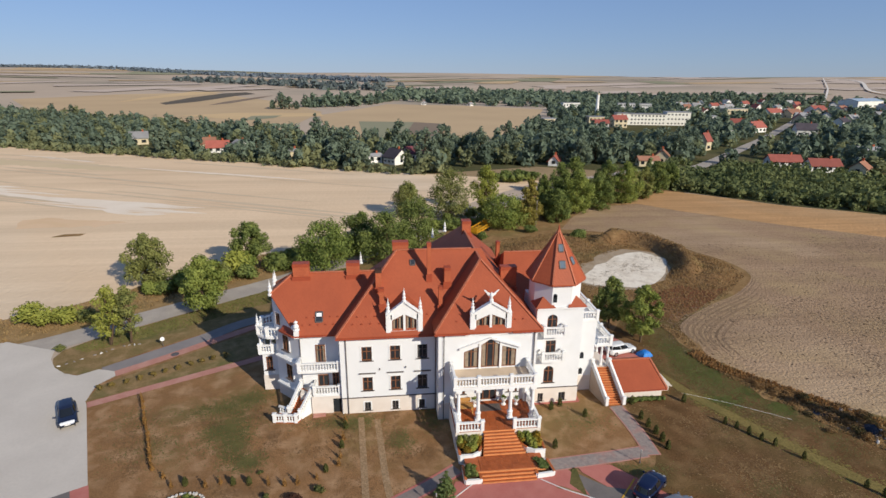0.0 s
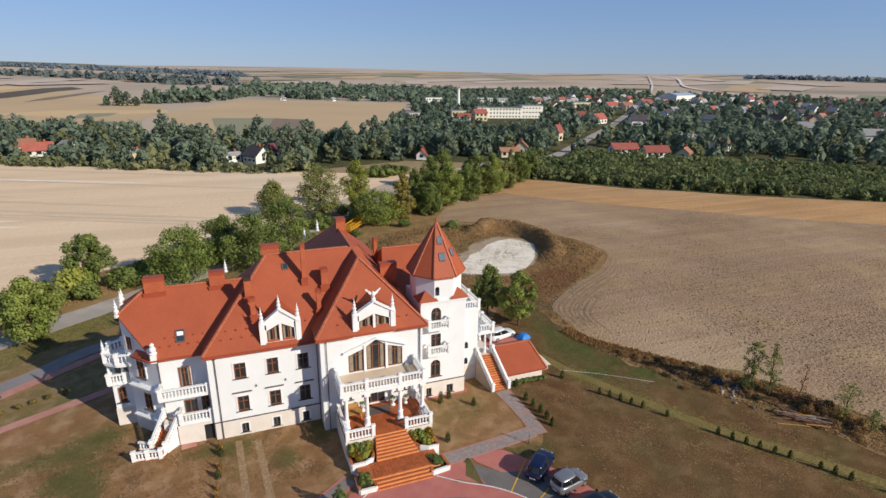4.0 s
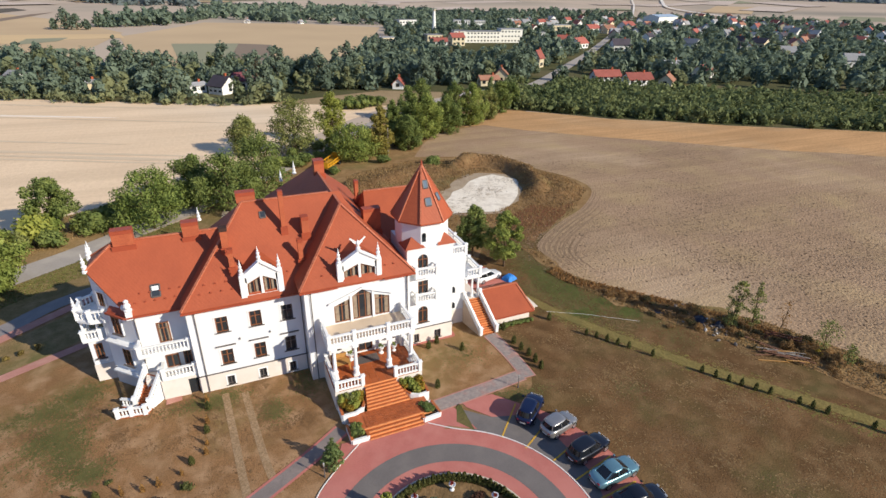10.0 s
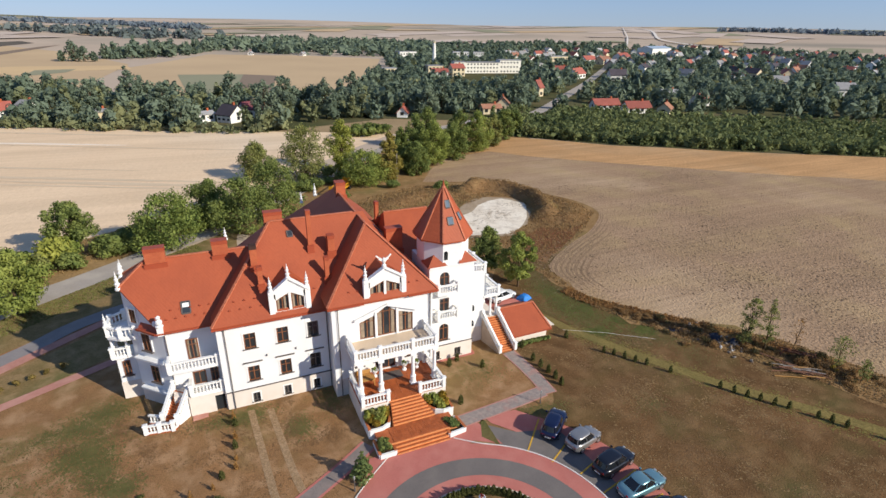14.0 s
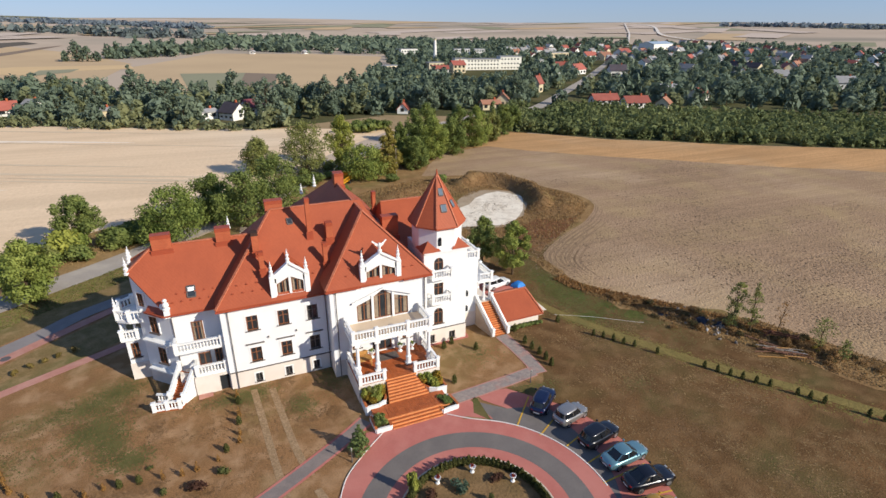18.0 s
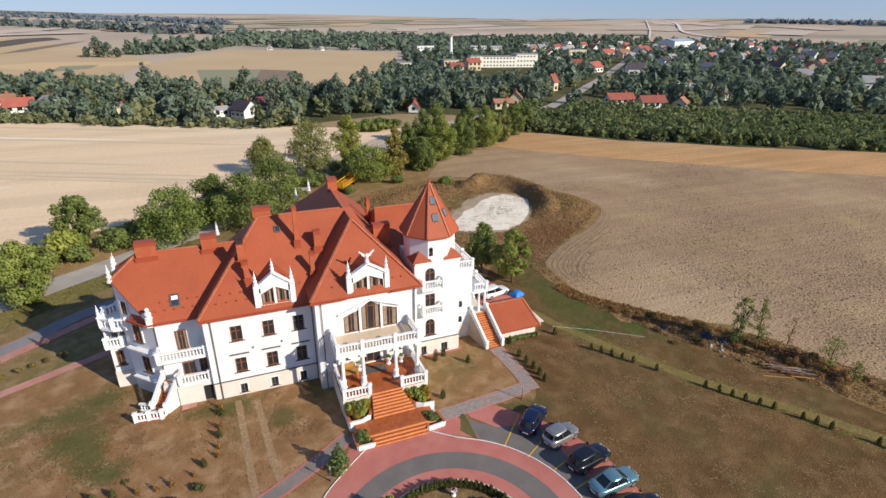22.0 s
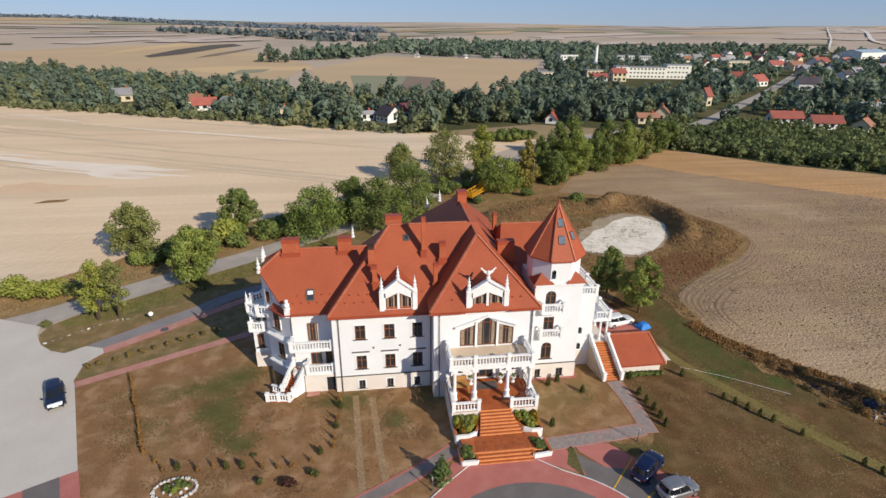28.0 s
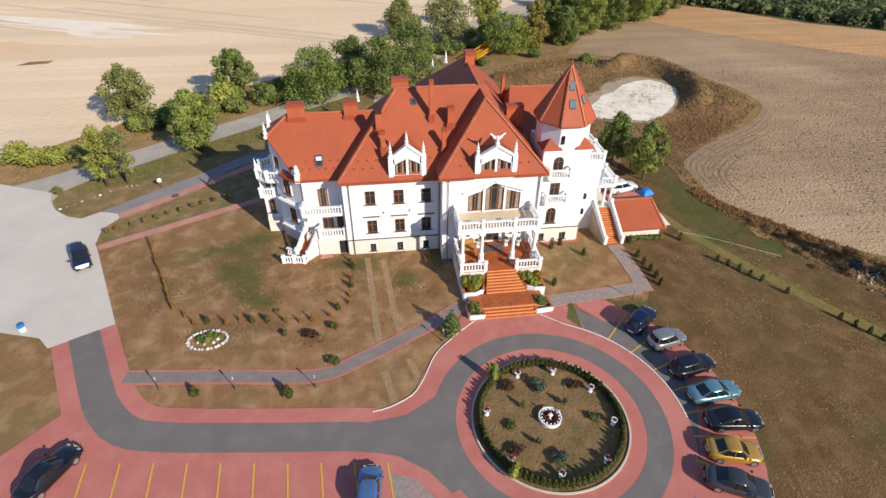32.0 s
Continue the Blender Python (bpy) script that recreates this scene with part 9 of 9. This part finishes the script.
for a_, b_ in (((-1.8, 0, 0.7), (1.8, 0, 0.75)), ((-1.8, 0.9, 0.5), (1.8, 0.9, 0.55)), ((-1.7, 0, 0), (-0.9, 0.4, 0.95)), ((-0.9, 0, 0.95), (-1.7, 0.4, 0)), ((0.0, 0, 0), (0.8, 0.4, 0.95)), ((0.8, 0, 0.95), (0.0, 0.4, 0)), ((1.7, 0, 0), (1.7, 0.9, 0.9))):
    bm = bmesh.new()
    beam(bm, a_, b_, 0.1, 0.12)
    part("bar", bm, RUST, rack)
rnd = random.Random(83)
for k in range(26):
    u = rnd.random()
    bush(57.6 + 3.0 * u + rnd.gauss(0, 0.5), -15.2 - 4.4 * u + rnd.gauss(0, 0.6), rnd.uniform(0.7, 1.3), rnd.uniform(0.6, 1.2), rnd.choice("gwwww"), "tall yellowed weed clump at the field edge", name="weed_bush", category="bush", group="yellow weeds at the field edge")
for k in range(40):
    u = rnd.random()
    bush(46.5 + 9 * u + rnd.gauss(0, 0.5), 1.6 - 12.5 * u + rnd.gauss(0, 0.6), rnd.uniform(0.7, 1.5), rnd.uniform(0.4, 0.8), rnd.choice("wwwwww"), "dry brown weed clump along the field edge", name="weed_bush", category="bush", group="weeds at the field edge")
pipe_ = thing("hose", "thin pale pipe lying across the grass", "pipe")
bm = bmesh.new()
tube(bm, [(37.6, 0.0, 0.04), (41.5, -2.2, 0.04), (46.6, -5.9, 0.04)], [0.018, 0.018, 0.018], 6)
part("tube", bm, KERB, pipe_)

# blue tarpaulin, yellow machine, sign, bins, pole
TARP = mat("blue_tarpaulin", (0.02, 0.16, 0.50), (0.03, 0.22, 0.6), 0.4, 2, 10, 0.4, 0.4)
bm = bmesh.new()
bmesh.ops.create_grid(bm, x_segments=14, y_segments=12, size=1.0)
for v_ in bm.verts:
    x, y = v_.co.x, v_.co.y
    r = max(abs(x), abs(y))
    v_.co = (x * 1.25, y * 1.0, (1.0 - r ** 3) * 0.95 + 0.12 * noise.noise(Vector((x * 4, y * 4, 0))) + 0.05)
tarp = part("tarpaulin", bm, TARP)
tarp.matrix_basis = pose(37.4, 8.7, 0.02, 0, 0, 20) @ Matrix.Scale(0.72, 4)
tagged(tarp, "heap under a crumpled bright blue tarpaulin", "tarpaulin")
MACH = mat("machine_yellow", (0.62, 0.30, 0.015), (0.52, 0.24, 0.012), 0.5, 1.5, 12, 0.05, 0.3)
mc = thing("farm_machine", "yellow farm trailer with rails behind the mansion", "machine", pose(26.4, 67.0, 0, 0, 0, 55))
for nm, q in (("bed", (-4, 4, -1.1, 1.1, 0.9, 1.2)), ("side_rail", (-4, 4, -1.15, -1.05, 1.7, 1.9)), ("side_rail", (-4, 4, 1.05, 1.15, 1.7, 1.9)), ("headboard", (-4.1, -3.9, -1.1, 1.1, 1.2, 2.3)), ("tailboard", (3.9, 4.1, -1.1, 1.1, 1.2, 2.3))):
    bm = bmesh.new()
    box(bm, *q)
    part(nm, bm, MACH, mc)
for x in (-3, -1.5, 0, 1.5, 3):
    for y in (-1.1, 1.1):
        bm = bmesh.new()
        box(bm, x - 0.06, x + 0.06, y - 0.06, y + 0.06, 1.2, 1.7)
        part("stanchion", bm, MACH, mc)
for x in (-2.6, 2.6):
    for y in (-1, 1):
        bm = bmesh.new()
        lathe(bm, [(0.25, -0.15), (0.5, -0.15), (0.5, 0.15), (0.25, 0.15)], 14)
        part("wheel", bm, TYRE, mc).matrix_basis = pose(x, y, 0.5, 90, 0, 0)
pole = thing("utility_pole", "weathered wooden utility pole by the tree row", "pole", pose(41.0, 71.8, 0))
bm = bmesh.new()
lathe(bm, [(0.14, 0), (0.1, 6.5)], 8)
part("mast", bm, GREYWOOD, pole)
for x, y, h in ((140, 176, 9), (190, 220, 9), (66, 200, 10)):
    pl = thing("utility_pole", "tall concrete utility pole by the village", "pole", pose(x, y, 0))
    bm = bmesh.new()
    lathe(bm, [(0.22, 0), (0.14, h)], 8)
    part("mast", bm, KERB, pl)
    bm = bmesh.new()
    box(bm, -1.0, 1.0, -0.08, 0.08, h - 0.6, h - 0.4)
    part("crossarm", bm, KERB, pl)
sg = thing("info_sign", "small white round sign on a dark stand on the verge", "sign", pose(-25.0, 17.3, 0, 0, 0, 20))
bm = bmesh.new()
lathe(bm, [(0.05, 0), (0.05, 0.9)], 8)
part("post", bm, PIPE, sg)
bm = bmesh.new()
lathe(bm, [(0.26, -0.03), (0.28, 0), (0.26, 0.03)], 16)
part("disc", bm, WHITE, sg).matrix_basis = pose(0, 0, 1.1, 80, 0, 0)
bin_ = thing("barrel", "white and blue plastic barrel on the forecourt edge", "barrel", Matrix.Translation((-29.9, -8.2, 0.05)) @ Matrix.Diagonal((0.75, 0.75, 0.8, 1)))
bm = bmesh.new()
lathe(bm, [(0.34, 0), (0.38, 0.3), (0.36, 0.6)], 14)
part("body", bm, WHITE, bin_)
bm = bmesh.new()
lathe(bm, [(0.4, 0.6), (0.4, 0.8), (0.3, 0.86)], 14)
part("lid", bm, TARP, bin_)
dm = thing("manhole_cover", "round iron manhole cover in the drive", "manhole", pose(-22.7, 14.9, 0.067))
bm = bmesh.new()
lathe(bm, [(0.5, 0), (0.5, 0.012), (0.42, 0.02)], 18)
part("cover", bm, PIPE, dm)
VERGE_STONE = thing("stone_edging", "broken white stone edging of the verge", "edging")
EDGE_LINE = curve_points([(-35.7, 13.2), (-34.4, 14.2), (-33.2, 15.3), (-32.1, 16.1), (-30.1, 17.8), (-27.7, 18.2)], 0.6)
for k, q in enumerate(EDGE_LINE):
    if k % 5 != 4:
        share("stone", RUBBLE if k % 3 else ROCK, VERGE_STONE, Matrix.Translation((q.x, q.y, 0.07)) @ pose(0, 0, 0, 8 * k, 0, 70 * k) @ Matrix.Diagonal((1.5, 0.9, 0.55, 1)))
CLOD = leaf_mat("dry_soil_clod", (0.27, 0.18, 0.11), (0.46, 0.325, 0.205), 0.3)
rnd = random.Random(61)
clod_spots = []
while len(clod_spots) < 90:
    x, y = 46 + 75 * rnd.random() ** 1.4, rnd.uniform(-38, 56)
    if x > 66 - 0.30 * (y + 20) + (10 if 22 < y < 60 else 0) + (14 if y > 28 else 0) - (8 if y > 0 and y < 22 else 0):
        clod_spots.append((x, y, rnd.uniform(2.5, 5), rnd.uniform(2.0, 4), 320))
grass_spots("soil_clods", clod_spots, CLOD, "clods of dry earth on the ploughed field", 47, 0.1)
grass_spots("soil_clods", [(x, y, a * 1.3, b * 1.3, 130) for x, y, a, b, n in clod_spots], leaf_mat("dark_soil_clod", (0.10, 0.066, 0.042), (0.17, 0.115, 0.07), 0.3), "dark clods scattered over the ploughed field", 48, 0.13)
ORANGEBLADE = leaf_mat("rusty_grass_blade", (0.26, 0.135, 0.05), (0.42, 0.24, 0.10), 0.4)
tufts("dry_grass", [(43.2, 8.6), (43.9, 5.2), (46.0, 2.6), (48.4, -0.8), (51.6, -3.4), (56.2, -9.0), (58.6, -14.6), (60.6, -19.0), (62.2, -19.6), (60.2, -14.2), (57.2, -9.0), (52.6, -2.4), (48.6, 2.4), (46.2, 5.4), (45.2, 9.4)], 3000, 0.07, 0.26, ORANGEBLADE, "rusty tall grass between weeds and ploughed field", 54)
grass_spots("golden_grass", [(57.1, -15.6, 0.7, 0.6, 300), (59.2, -17.6, 0.9, 0.8, 500), (61.2, -19.8, 0.9, 0.8, 400)] + [(39.1 + 6.4 * u, -1.6 - 11.9 * u, 0.6, 0.9, 420) for u in (0, 0.2, 0.4, 0.6, 0.8, 1.0)] + [(45.5 + 26 * u, -13.5 - 40 * u, 0.7, 1.0, 420) for u in (0.08, 0.16, 0.24, 0.32, 0.4, 0.5)], leaf_mat("yellow_green_blade", (0.19, 0.16, 0.045), (0.32, 0.25, 0.08), 0.5), "yellow green grass along the mown path", 55, 0.09)
grass_spots("green_grass", [(41.8, 8.4, 1.0, 1.8, 800), (41.2, 3.7, 1.0, 1.8, 600), (43.4, 3.0, 0.8, 1.5, 600), (45.5, -0.6, 0.9, 0.9, 500), (41.4, -2.0, 1.2, 0.7, 700), (47, -3.8, 0.8, 0.7, 700)], leaf_mat("fresh_green_blade", (0.095, 0.12, 0.032), (0.17, 0.18, 0.05), 0.6), "fresher green grass beside the outbuilding", 56, 0.09)
rnd = random.Random(57)
grass_spots("pit_debris", [(40 + 18 * u, 35.5 + 11 * u + rnd.gauss(0, 2.0), 1.6, 1.2, 26) for u in [rnd.random() for _ in range(16)]], leaf_mat("dirty_chalk", (0.36, 0.28, 0.19), (0.52, 0.43, 0.33), 0.6), "earth and weed flecks on the chalk floor", 59, 0.13, 0.066)
grass_spots("pale_grass", [(rnd.uniform(31, 62), rnd.uniform(-46, 0), rnd.uniform(0.6, 2.4), rnd.uniform(0.5, 1.6), 160) for _ in range(70)], leaf_mat("pale_dry_blade", (0.24, 0.15, 0.066), (0.36, 0.235, 0.11), 0.6), "paler dry grass flecks on the side lawn", 58, 0.08)
